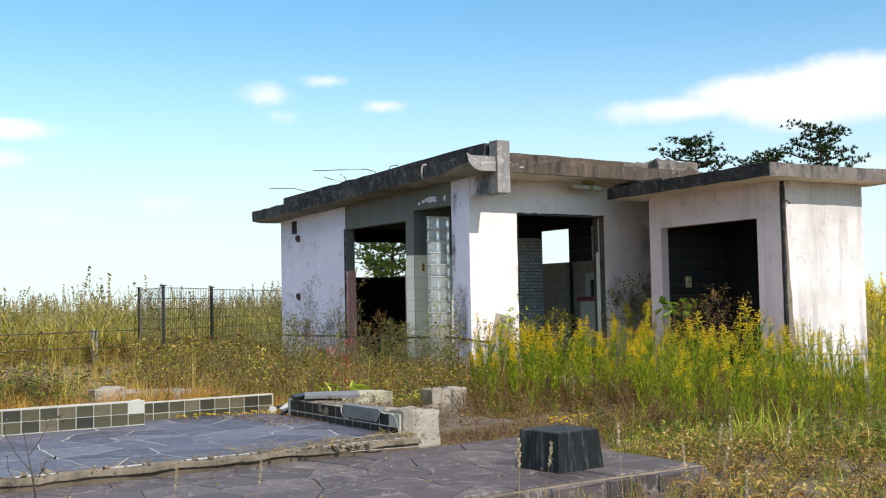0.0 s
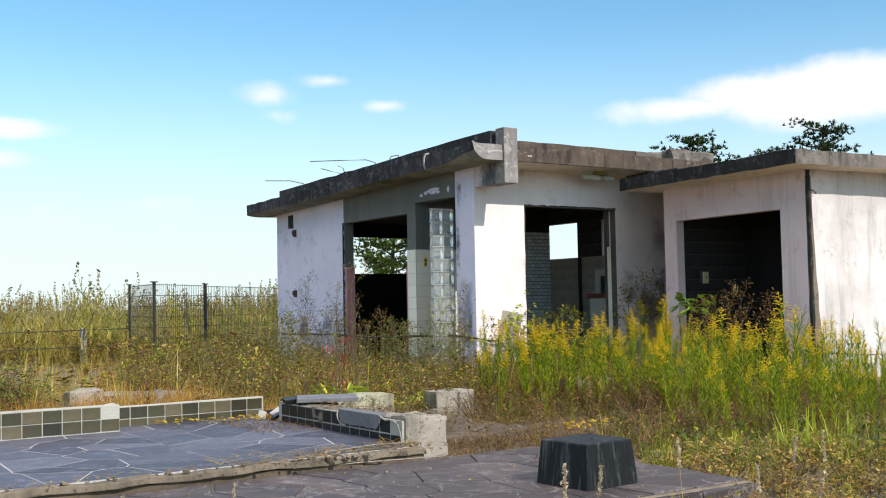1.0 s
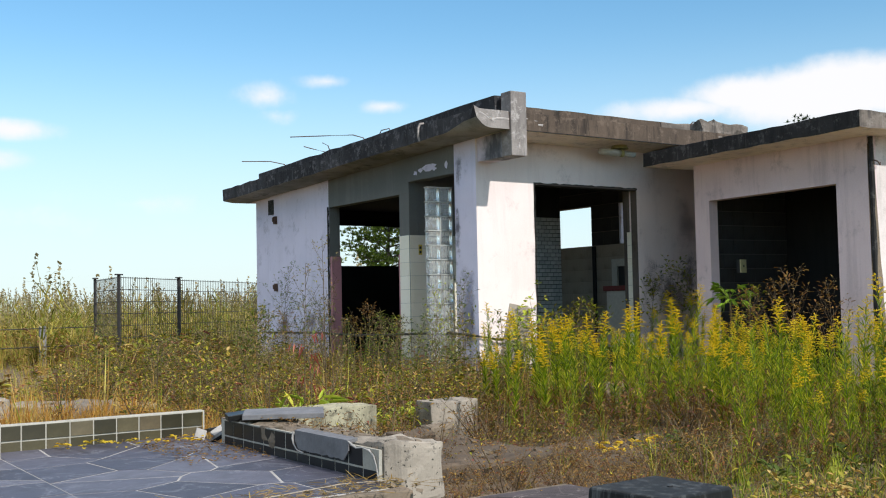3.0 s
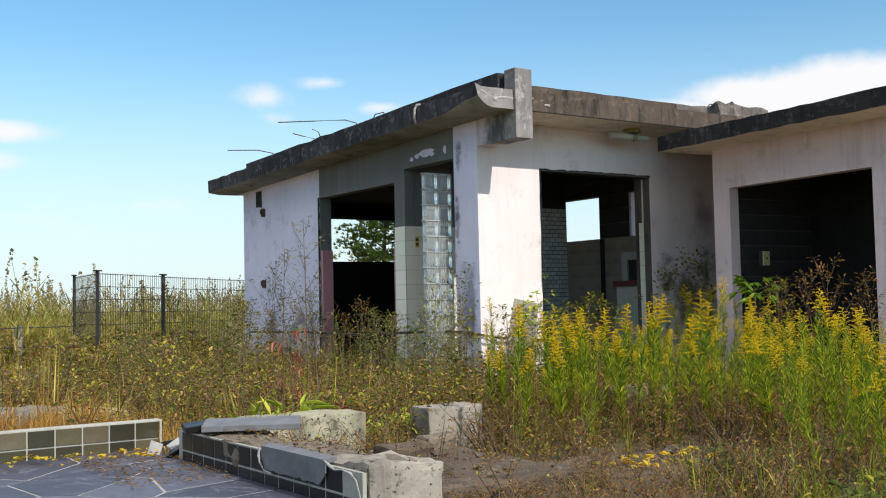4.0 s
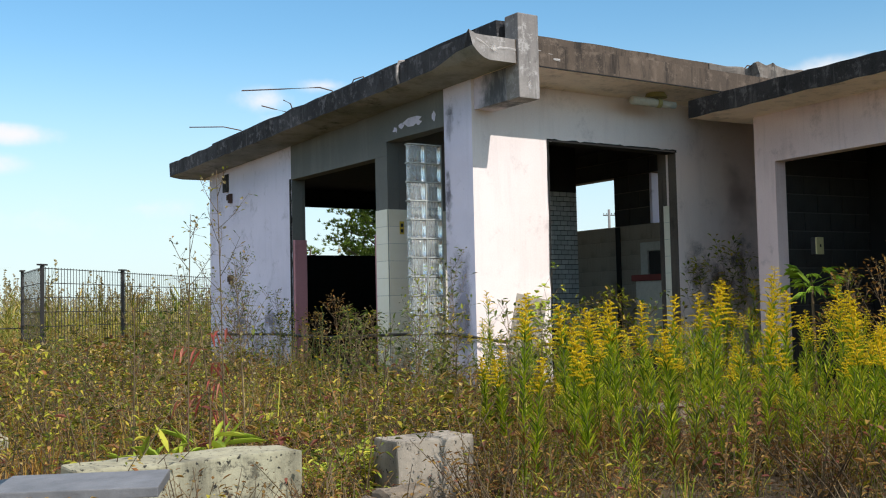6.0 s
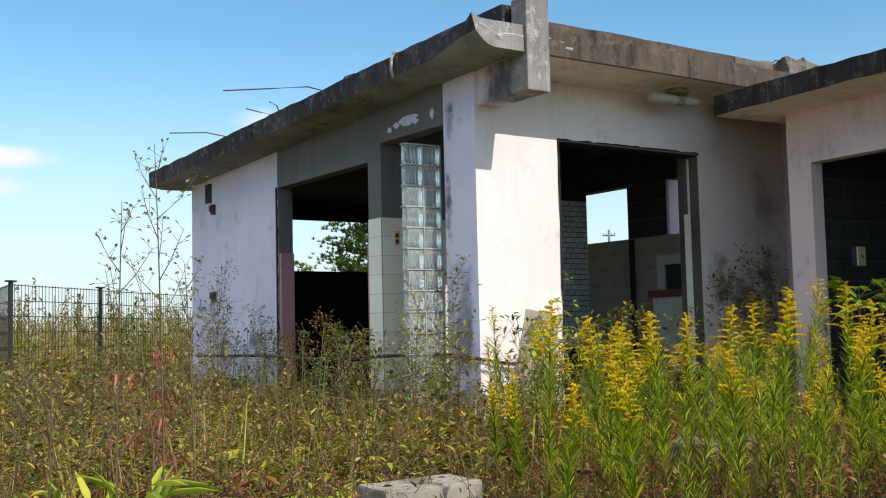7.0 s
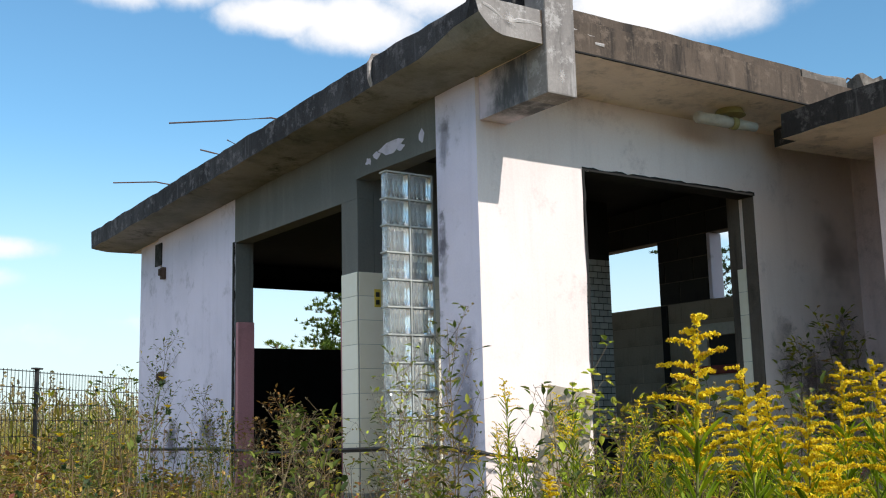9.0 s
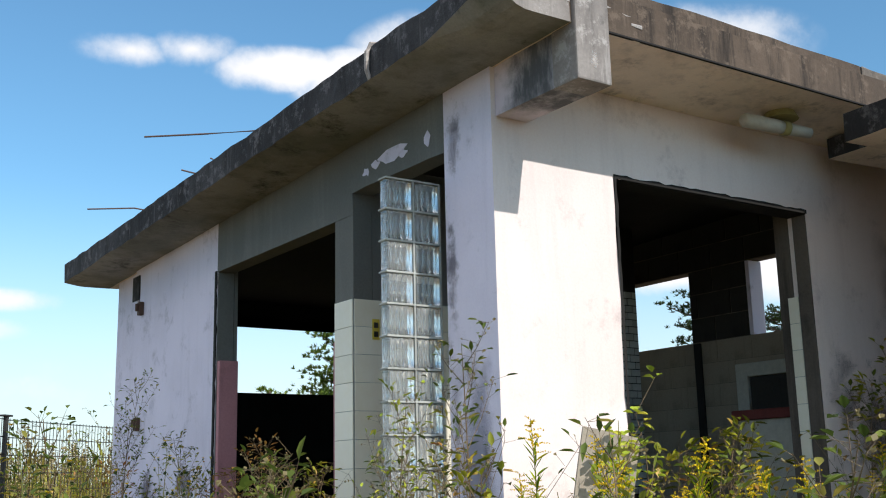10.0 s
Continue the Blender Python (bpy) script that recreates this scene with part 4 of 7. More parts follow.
part("end_cap", tube([(0.12, -0.01, -0.12), (0.17, -0.02, -0.123)], 0.052, 14), LAMP_BASE, lamp, "yellowed collar", True)
part("tube_cover", tube([(0.17, -0.02, -0.123), (0.36, -0.06, -0.135)], [0.045, 0.038], 14), WHITE_PLASTIC, lamp, "", True)
# sticker, switch box, counter inside
bm = bmesh.new()
box(bm, 10.25, 10.31, 15.936, 15.9405, 2.03, 2.18, 0.001)
plate = tagged(part("warning_plate", bm, YELLOW_SIGN), "small faded yellow plate with dark marks on the tiled wall", "sign")
for z0, z1 in ((2.115, 2.155), (2.05, 2.09)):
    bm = bmesh.new()
    box(bm, 10.262, 10.298, 15.9335, 15.9365, z0, z1, 0.0005)
    part("mark", bm, CABLE, plate, "dark mark")
bm = bmesh.new()
box(bm, 13.24, 13.35, 12.495, 12.56, 1.64, 1.82, 0.01)
switch = tagged(part("switch_box", bm, CABLE), "black switch box with a yellowed plate on the dark inner wall", "switch")
bm = bmesh.new()
box(bm, 13.235, 13.355, 12.478, 12.494, 1.64, 1.82, 0.005)
part("cover_plate", bm, OLD_PLASTIC, switch, "yellowed cover plate")
bm = bmesh.new()
box(bm, 13.285, 13.305, 12.470, 12.477, 1.715, 1.745, 0.003)
part("rocker", bm, CABLE, switch, "black rocker")
counter = tagged(thing("counter", (13.5, 15.2, FLOOR)), "white counter panel with a red-brown top against the blockwork", "counter")
bm = bmesh.new()
box(bm, -0.10, 0.45, -0.40, 0.14, 0.0, 1.03, 0.01)
part("panel", bm, WHITE_PLASTIC, counter, "dirty white panel")
bm = bmesh.new()
box(bm, -0.14, 0.45, -0.44, 0.18, 1.03, 1.11, 0.012)
part("top", bm, RED_BROWN, counter, "red-brown top")
# cables along the front, wire by the outbuilding
CABLE_RUN = [(10.02, 21.0, 0.84), (9.98, 18.7, 0.86), (9.97, 17.3, 0.83), (9.98, 15.9, 0.87), (10.0, 14.8, 0.90), (10.05, 14.22, 0.86), (10.33, 14.18, 0.81), (10.75, 14.16, 0.77), (11.5, 13.9, 0.72)]
tagged(part("cable", tube(CABLE_RUN, 0.019, 6), CABLE), "slack black cable running along the foot of the walls", "cable")
for z0, z1 in ((0.65, 0.57), (0.32, 0.24)):
    tagged(part("wire", tube([(12.55, 9.88, z0), (13.5, 9.84, (z0 + z1) / 2 - 0.02), (14.4, 9.8, z1), (16.5, 9.7, z1)], 0.007, 5), RUST), "thin rusty wire stretched past the outbuilding", "wire", "wires")
bm = bmesh.new()
box(bm, 12.56, 12.60, 9.86, 9.90, 0.15, 0.75, 0.004)
tagged(part("stake", bm, RUST), "short rusty stake carrying the wire", "stake")
# weathered board leaning by the wall
board = part("board", worn_block(-0.15, 0.15, -0.012, 0.012, 0.0, 1.12, 0.12, 0.006, 11, 0.003), WOOD)
board.matrix_world = pose(9.83, 13.32, land(9.8, 13.2), -12, 13, -28)
tagged(board, "weathered grey board leaning among the weeds near the wall", "board")
wall_tiles(side_wall, "concrete_block", CMU_SHADED, "x", 0.155, 1.595, 2.76, 0.31, 3.0, 0.4, 0.2, -1, 0.5, 0.01, 0.008)


def mould_patch(x, y, z, wide, tall, axis, mat=MOULD, name="mould_patch", label="dark purple-grey mould on the plaster"):
    """A ragged film, a few millimetres proud of the wall."""
    bm = bmesh.new()
    q = [(-1, 0, -1), (1, 0, -1), (1, 0, 1), (-1, 0, 1)]
    bm.faces.new([bm.verts.new(p) for p in q])
    ob = part(name, bm, mat, house, label)
    ob.matrix_basis = pose(x, y, z, 0, 0, 0 if axis == "y" else -90) @ Matrix.Diagonal((wide, 1, tall, 1))


for mx, mz, mw, mt in ((13.75, 1.35, 0.8, 0.95), (13.35, 1.6, 0.4, 0.7), (14.12, 1.7, 0.4, 0.6)):
    mould_patch(mx, 14.246, mz, mw, mt, "y")
for my, mz, mt in ((14.70, 2.3, 0.9), (14.68, 1.4, 0.9), (14.40, 1.0, 0.6), (14.66, 3.1, 0.5)):
    mould_patch(10.096, my, mz, 0.15, mt, "x")
mould_patch(10.0955, 14.5, 1.1, 0.36, 1.5, "x", GREY_FILM, "grime", "blue-grey grime on the pillar")
mould_patch(10.095, 20.2, 0.95, 0.5, 0.45, "x")
mould_patch(10.095, 19.2, 1.0, 0.6, 0.4, "x")
# brown films: dirty plaster plus painted shade towards the outbuilding
for mx, mz, mw, mt in ((14.15, 2.3, 0.75, 1.3), (13.9, 1.2, 0.9, 0.9)):
    mould_patch(mx, 14.2475, mz, mw, mt, "y", STAIN_SHADE, "damp_stain", "brown stain on the plaster, deepened for shade near the outbuilding")
mould_patch(9.84, 13.502, 3.635, 0.12, 0.10, "y", LIME_RUN, "lime_run", "white lime run on the concrete")
mould_patch(10.25, 13.482, 3.32, 0.10, 0.12, "y", LIME_RUN, "lime_run", "white lime run on the concrete")
for pts, wide in (([(9.64, 13.528, 3.72), (9.70, 13.528, 3.70), (9.75, 13.528, 3.675), (9.80, 13.528, 3.645), (9.86, 13.528, 3.64), (9.93, 13.528, 3.655), (10.02, 13.528, 3.665), (10.12, 13.528, 3.66)], 0.021),
                  ([(10.135, 13.4955, 3.66), (10.19, 13.4955, 3.648), (10.26, 13.4955, 3.655), (10.32, 13.4955, 3.64), (10.38, 13.4955, 3.65)], 0.015),
                  ([(10.27, 13.4955, 3.65), (10.285, 13.4955, 3.72), (10.28, 13.4955, 3.80)], 0.012),
                  ([(10.39, 13.528, 3.69), (10.47, 13.528, 3.685), (10.56, 13.528, 3.67), (10.64, 13.528, 3.672), (10.69, 13.528, 3.645), (10.68, 13.528, 3.62), (10.60, 13.528, 3.625)], 0.016)):
    part("lime_crust", tube(pts, [wide * (0.35 + 0.8 * noise.noise(Vector((k * 1.3, wide * 90, 2))) + 0.3) for k in range(len(pts))], 6), LIME, house, "crust of white lime along a crack")
part("seam", tube([(9.60, 14.84, 3.52), (9.575, 14.84, 3.58), (9.575, 14.835, 3.70), (9.60, 14.83, 3.755), (9.66, 14.83, 3.765)], 0.017, 6), CONCRETE, house, "pale ridge of mortar across the roof edge")
bm = bmesh.new()                                              # broken lower edge of the lintel over the south window
row = [(11.085 + 1.98 * k / 33, 0.022 + 0.016 * noise.noise(Vector((k * 0.7, 2, 0))) + 0.012 * noise.noise(Vector((k * 1.9, 7, 0)))) for k in range(34)]
low = [bm.verts.new((x, 14.2455, 2.936)) for x, h in row]
top = [bm.verts.new((x, 14.2455, 2.942 + h)) for x, h in row]
back = [bm.verts.new((x, 14.30, 2.936)) for x, h in row]
for k in range(33):
    bm.faces.new((low[k], low[k + 1], top[k + 1], top[k]))
    bm.faces.new((back[k], back[k + 1], low[k + 1], low[k]))
part("broken_edge", bm, INSIDE, house, "dark broken edge of the lintel")


def torn_edge(place, turn, height, width, seed, label):
    """A dark ragged strip where plaster has broken away beside an opening."""
    bm = bmesh.new()
    n = int(height / 0.06)
    rows = []
    for k in range(n + 1):
        w = width * (1 + 0.5 * noise.noise(Vector((k * 0.5, seed, 0))) + 0.35 * noise.noise(Vector((k * 1.7, seed, 4))))
        z = height * k / n
        rows.append([bm.verts.new((0, -0.003, z)), bm.verts.new((w, -0.003, z)), bm.verts.new((w + 0.003, 0.004, z))])
    for lo, hi in zip(rows, rows[1:]):
        bm.faces.new((lo[0], lo[1], hi[1], hi[0]))
        bm.faces.new((lo[1], lo[2], hi[2], hi[1]))
    ob = part("broken_edge", bm, INSIDE, house, label)
    ob.matrix_basis = pose(*place, 0, 0, turn)


torn_edge((11.086, 14.244, 0.5), 0, 2.44, 0.022, 1, "dark broken edge of the window opening")
torn_edge((10.094, 18.505, 0.3), -90, 2.65, 0.045, 2, "dark broken edge of plaster at the doorway")
# dark plate added over the wall hole to give its darkness
bm = bmesh.new()
box(bm, 10.086, 10.099, 20.60, 20.82, 3.00, 3.27, 0.004)
part("vent_plate", bm, CONCRETE_BLACK, house, "dark plate standing in for the vent hole under the roof")
bm = bmesh.new()
box(bm, 13.044, 13.0585, 14.2555, 14.372, 0.3, 2.928, 0.003)
part("window_lining", bm, JAMB, house, "dark brown lining of the window opening")
# thin near-black sheet covers the lintel's underside
bm = bmesh.new()
box(bm, 11.10, 13.0585, 14.2555, 14.418, 2.929, 2.9435, 0.003)
part("window_lining", bm, INSIDE, house, "near-black sheet on the underside of the lintel")
bm = bmesh.new()
box(bm, 10.103, 10.258, 18.444, 18.4585, 0.3, 2.938, 0.003)
part("door_lining", bm, GREY_PAINT, house, "grey lining of the doorway")

# ---- terraces and kerbs ----
def clip_poly(poly, px, py, nx, ny):
    out = []
    for i, a in enumerate(poly):
        b = poly[(i + 1) % len(poly)]
        da, db = (a[0] - px) * nx + (a[1] - py) * ny, (b[0] - px) * nx + (b[1] - py) * ny
        if da <= 0:
            out.append(a)
        if da * db < 0:
            t = da / (da - db)
            out.append((a[0] + t * (b[0] - a[0]), a[1] + t * (b[1] - a[1])))
    return out


def crazy_paving(parent, x0, x1, y0, y1, z, size, gap, mat, name, label, seed, proud=0.012):
    """Irregular flagstones, each a mesh of its own, with recessed joints."""
    rnd = random.Random(seed)
    nx, ny = max(1, round((x1 - x0) / size)), max(1, round((y1 - y0) / size))
    sx, sy = (x1 - x0) / nx, (y1 - y0) / ny
    pts = [(x0 + (i + 0.5 + rnd.uniform(-0.46, 0.46)) * sx, y0 + (j + 0.5 + rnd.uniform(-0.46, 0.46)) * sy) for i in range(nx) for j in range(ny)]
    for p in pts:
        poly = [(x0, y0), (x1, y0), (x1, y1), (x0, y1)]
        for q in pts:
            d = math.hypot(q[0] - p[0], q[1] - p[1])
            if q is p or d > 4 * size:
                continue
            ux, uy = (q[0] - p[0]) / d, (q[1] - p[1]) / d
            g = gap * rnd.uniform(0.35, 1.0)
            poly = clip_poly(poly, (p[0] + q[0]) / 2 - ux * g, (p[1] + q[1]) / 2 - uy * g, ux, uy)
            if len(poly) < 3:
                break
        if len(poly) < 3:
            continue
        lean = min(0.012, proud * 0.8)
        h, tx, ty = proud * rnd.uniform(0.8, 1.3), rnd.uniform(-lean, lean), rnd.uniform(-lean, lean)
        cx, cy = sum(a for a, _ in poly) / len(poly), sum(b for _, b in poly) / len(poly)
        bm = bmesh.new()
        low = [bm.verts.new((a, b, z - 0.03)) for a, b in poly]
        mid = [bm.verts.new((a, b, z + h * 0.45)) for a, b in poly]
        top = [bm.verts.new((a + (cx - a) * 0.012, b + (cy - b) * 0.012, z + h + tx * (a - cx) + ty * (b - cy))) for a, b in poly]
        n = len(poly)
        for lower, upper in ((low, mid), (mid, top)):
            for i in range(n):
                bm.faces.new((lower[i], lower[(i + 1) % n], upper[(i + 1) % n], upper[i]))
        bm.faces.new(top)
        part(name, bm, mat, parent)


tagged(part("pavement_edge", worn_block(-2.5, 4.45, 6.972, 7.062, 0.385, 0.4285, 0.055, 0.014, 61, 0.007), TAN_STONE), "crumbling tan edge between the two terraces", "pavement", kind="structure")
tagged(part("pavement_riser", worn_block(-2.5, 4.44, 6.995, 7.055, 0.1, 0.384, 0.10, 0.012, 62, 0.006), EARTHY), "dark earthy riser under the terrace edge", "pavement", kind="structure")
patio = part("pavement", worn_block(-2.5, 4.42, 7.06, 9.80, 0.0, 0.4262, 0.35, 0.0, 1), MORTAR)
tagged(patio, "raised patio bed of pale mortar laid with blue slate flagstones", "pavement", kind="structure")
terrace = part("pavement", worn_block(-3.5, 5.42, 5.0, 7.02, 0.0, 0.344, 0.5, 0.003, 2), TAN_STONE)
tagged(terrace, "lower terrace of purple-brown slate with a crumbling edge", "pavement", kind="structure")


def kerb_tiles(parent, along, a0, a1, face, z0, rows, mat, seed, outward, missing=()):
    """Square glazed tiles on the face of a kerb; all of them share one mesh."""
    size, pitch, wide = 0.090, 0.1, 0.15
    bm = bmesh.new()
    box(bm, -wide / 2 + 0.005, wide / 2 - 0.005, -0.004, 0.004, -size / 2, size / 2, 0.0015)
    me = mesh_of("kerb_tile", bm)
    me.materials.append(mat)
    rnd = random.Random(seed)
    n = round((a1 - a0) / wide)
    for i in range(n):
        for k in range(rows):
            if (i, k) in missing:
                continue
            ob = new("kerb_tile", me)
            u, z = a0 + (i + 0.5) * wide, z0 + (k + 0.5) * pitch
            j = rnd.uniform(-0.001, 0.001)
            place = (u, face - (0.0015 + j) * outward, z) if along == "x" else (face - (0.0015 + j) * outward, u, z)
            ob.matrix_world = pose(*place, 0, rnd.uniform(-0.6, 0.6), 0 if along == "x" else 90)
            ob.parent = parent


# back kerb in two lengths, the nearer one set forward
kerb_a = tagged(part("kerb", worn_block(-2.6, 3.12, 9.46, 9.545, 0.2, 0.642, 0.3, 0.003, 3, 0.006), GROUT), "low kerb faced with olive glazed tiles", "kerb")
kerb_b = tagged(part("kerb", worn_block(3.12, 4.515, 9.78, 9.85, 0.2, 0.595, 0.3, 0.003, 4, 0.006), GROUT), "low kerb faced with olive glazed tiles, chipped at the end", "kerb")
# side kerb: black tiles on its inner face, broken concrete core
kerb_c = tagged(part("kerb", worn_block(4.45, 4.74, 7.30, 9.28, 0.2, 0.585, 0.07, 0.03, 5, 0.015), TAN_STONE), "broken concrete kerb faced with black glazed tiles", "kerb")
bm = bmesh.new()
box(bm, 4.432, 4.45, 7.262, 9.27, 0.35, 0.582)
part("tile_bed", bm, GROUT, kerb_c, "pale grout bed of the tiles")
# dark stone block
def granite_block():
    bm = bmesh.new()
    base, top = 0.207, 0.184
    vs = [bm.verts.new((sx * r, sy * r, z)) for z, r in ((0, base), (0.250, top), (0.257, top - 0.006)) for sx, sy in ((-1, -1), (1, -1), (1, 1), (-1, 1))]
    for k in (0, 4):
        for i in range(4):
            bm.faces.new((vs[k + i], vs[k + (i + 1) % 4], vs[k + 4 + (i + 1) % 4], vs[k + 4 + i]))
    bm.faces.new(vs[8:12])
    bm.faces.new(vs[0:4][::-1])
    bmesh.ops.bevel(bm, geom=bm.edges[:], offset=0.003, segments=1, affect="EDGES")
    return bm


block = part("pedestal", granite_block(), GRANITE)
block.matrix_world = pose(4.615, 5.53, 0.350, 0, 0, 4)
tagged(block, "black granite pedestal with tapered sides and chalky streaks", "stone pedestal")
bm = bmesh.new()
bmesh.ops.create_cone(bm, cap_ends=True, segments=12, radius1=0.012, radius2=0.012, depth=0.006, matrix=pose(0.02, -0.03, 0.259))
part("pin", bm, CABLE, block, "dark pin hole")

# loose stones
STONES = [("concrete_block", (4.93, 5.94, 9.86, 10.12, 0.15, 0.535), PALE_STONE, "pale lichen-spotted concrete kerb block", 21), ("concrete_block", (6.57, 7.05, 10.06, 10.30, 0.15, 0.49), GREY_STONE, "short squared concrete block, dark on its end", 22),
          ("stub", (4.452, 4.80, 7.235, 7.62, 0.3, 0.60), GREY_STONE, "broken tan concrete stub at the end of the kerb", 23), ("footing", (4.80, 6.3, 8.0, 9.3, 0.0, 0.33), EARTHY, "flat tan concrete footing half buried in soil", 24),
          ("footing", (6.3, 8.0, 7.7, 8.75, 0.0, 0.255), EARTHY, "sandy concrete footing strewn with leaves", 25), ("rubble_stone", (3.28, 3.62, 11.6, 11.9, 0.2, 0.61), GREY_STONE, "grey rubble stone among the grass", 26),
          ("rubble_stone", (3.75, 4.5, 11.75, 12.2, 0.2, 0.53), GREY_STONE, "grey rubble stone among the grass", 27), ("rubble_stone", (4.85, 5.3, 12.85, 13.1, 0.1, 0.40), PALE_STONE, "pale rubble stone among the grass", 28),
          ("rubble_stone", (5.25, 5.45, 9.1, 9.28, 0.25, 0.42), TAN_STONE, "broken lump of concrete on the footing", 41), ("rubble_stone", (5.62, 5.92, 9.0, 9.22, 0.25, 0.40), EARTHY, "broken lump of concrete on the footing", 42), ("rubble_stone", (6.0, 6.22, 9.2, 9.4, 0.2, 0.41), TAN_STONE, "broken lump of concrete on the footing", 43), ("rubble_stone", (5.05, 5.2, 8.72, 8.9, 0.25, 0.38), EARTHY, "broken lump of concrete on the footing", 44),
          ("rubble_stone", (8.6, 9.2, 10.2, 10.6, 0.1, 0.5), TAN_STONE, "tan rubble stone among the goldenrod", 29)]
for nm, dims, mat, lab, sd in STONES:
    tagged(part("concrete_block" if nm == "stub" else nm, worn_block(*dims, 0.055 if nm == "stub" else 0.08, 0.013 if nm == "concrete_block" else 0.034 if nm == "rubble_stone" else 0.03, sd, 0.012 if nm == "concrete_block" else 0.025), mat), lab, "stone")
slab = part("slate_slab", worn_block(-0.25, 0.25, -0.14, 0.14, -0.016, 0.016, 0.15, 0.002, 31, 0.004), SLATE_GREY)
slab.matrix_world = pose(4.68, 8.86, 0.628, 2.5, 0, -27)
chunk = part("slate_slab", worn_block(-0.09, 0.09, -0.06, 0.06, -0.02, 0.02, 0.08, 0.008, 33, 0.005), BLACK_TILE)
chunk.matrix_world = pose(4.475, 9.06, 0.615, 3, -4, -12)
tagged(chunk, "small dark broken slab at the end of the kerb", "slab")
tagged(slab, "loose grey slate slab lying on the broken kerb", "slab")


def render_sheet():
    """Grey render that still clings to the top of the tiled face, torn off at both ends."""
    bm = bmesh.new()
    rows = []
    for k in range(25):
        y = 7.55 + 0.62 * k / 24
        end = min(k, 24 - k)
        z0 = 0.500 + 0.014 * noise.noise(Vector((k * 0.6, 4, 0))) + (0.05 if end == 0 else 0.02 if end == 1 else 0)
        lip = 4.475 + 0.03 * noise.noise(Vector((k * 0.8, 9, 0)))
        rows.append([bm.verts.new(p) for p in ((4.425, y, z0), (4.417, y, z0), (4.418, y, 0.604), (lip, y, 0.613), (lip, y, 0.592), (4.425, y, 0.59))])
    for a, b in zip(rows, rows[1:]):
        for i in range(6):
            bm.faces.new((a[i], a[(i + 1) % 6], b[(i + 1) % 6], b[i]))
    bm.faces.new(rows[0])
    bm.faces.new(rows[-1][::-1])
    bmesh.ops.recalc_face_normals(bm, faces=bm.faces[:])
    return bm


part("render_sheet", render_sheet(), SLATE_GREY, kerb_c, "grey render torn off at both ends")
for pts in ([(4.408, 8.17, 0.60), (4.406, 8.175, 0.56), (4.407, 8.165, 0.53), (4.408, 8.13, 0.50), (4.409, 8.05, 0.488)],
            [(4.42, 7.56, 0.602), (4.416, 7.50, 0.585), (4.415, 7.46, 0.575), (4.416, 7.40, 0.582), (4.42, 7.34, 0.574), (4.424, 7.30, 0.55), (4.428, 7.28, 0.50), (4.43, 7.262, 0.42)]):
    part("mortar_edge", tube(pts, [0.003 + 0.004 * ((k * 5) % 3) / 2 for k in range(len(pts))], 6), MORTAR, kerb_c, "torn white mortar edge")
part("mortar_lump", worn_block(3.01, 3.10, 9.46, 9.54, 0.55, 0.640, 0.02, 0.03, 34, 0.012), GROUT, kerb_a, "broken white mortar at the kerb's end")
for k, (x, y, z, w, l, mat) in enumerate(((4.52, 9.42, 0.50, 0.05, 0.09, MORTAR), (4.60, 9.52, 0.47, 0.06, 0.10, SLATE_GREY), (4.50, 9.60, 0.48, 0.04, 0.07, BLACK_TILE), (4.44, 9.35, 0.46, 0.045, 0.06, BLACK_TILE), (4.66, 9.45, 0.50, 0.05, 0.08, TAN_STONE), (4.38, 9.52, 0.45, 0.035, 0.05, MORTAR))):
    shard = part("tile_shard", worn_block(-l, l, -w, w, -0.012, 0.012, 0.05, 0.006, 70 + k, 0.003), mat)
    shard.matrix_world = pose(x, y, z, 25 - 17 * k, -30 + 19 * k, 40 * k)
    tagged(shard, "broken shard of tile and mortar between the kerbs", "rubble", "shards between the kerbs")


def rubble_bits(name, seed, n, areas, label):
    """Crumbs of concrete strewn over footings and edges, joined."""
    rnd = random.Random(seed)
    bm = bmesh.new()
    for _ in range(n):
        x0, x1, y0, y1, z = areas[rnd.randrange(len(areas))]
        r = rnd.choice((0.007, 0.009, 0.012, 0.02))
        m = pose(rnd.uniform(x0, x1), rnd.uniform(y0, y1), z + r * 0.35, rnd.uniform(-30, 30), rnd.uniform(-30, 30), rnd.uniform(0, 360))
        box(bm, -r, r, -r * rnd.uniform(0.5, 0.9), r * 0.7, -r * 0.5, r * rnd.uniform(0.2, 0.5), 0, m, r * 0.25, rnd.randrange(9999))
    tagged(part(name, bm, TAN_STONE), label, "rubble", kind="stuff")


rubble_bits("rubble_crumbs", 35, 520, [(4.46, 4.78, 7.3, 9.25, 0.585), (4.8, 6.2, 8.0, 9.25, 0.33), (6.3, 7.9, 7.75, 8.7, 0.26), (-2.4, 4.4, 6.98, 7.1, 0.43), (3.2, 4.6, 6.9, 7.25, 0.42)], "crumbs of broken concrete strewn over kerb and footings")
# straw stick on the patio edge
tagged(part("stick", tube([(3.55, 7.02, 0.372), (3.9, 6.98, 0.376), (4.5, 6.9, 0.37)], [0.006, 0.005, 0.003], 5), WOOD), "dry straw-coloured stick on the terrace", "stick")
tagged(part("stick", tube([(3.75, 7.12, 0.445), (4.2, 7.22, 0.447), (4.5, 7.2, 0.44)], [0.004, 0.004, 0.002], 5), WOOD), "dry straw-coloured stick on the terrace", "stick")
crazy_paving(patio, -2.5, 3.12, 7.09, 9.455, 0.4255, 0.40, 0.009, SLATE_BLUE, "flagstone", "", 41, 0.0022)
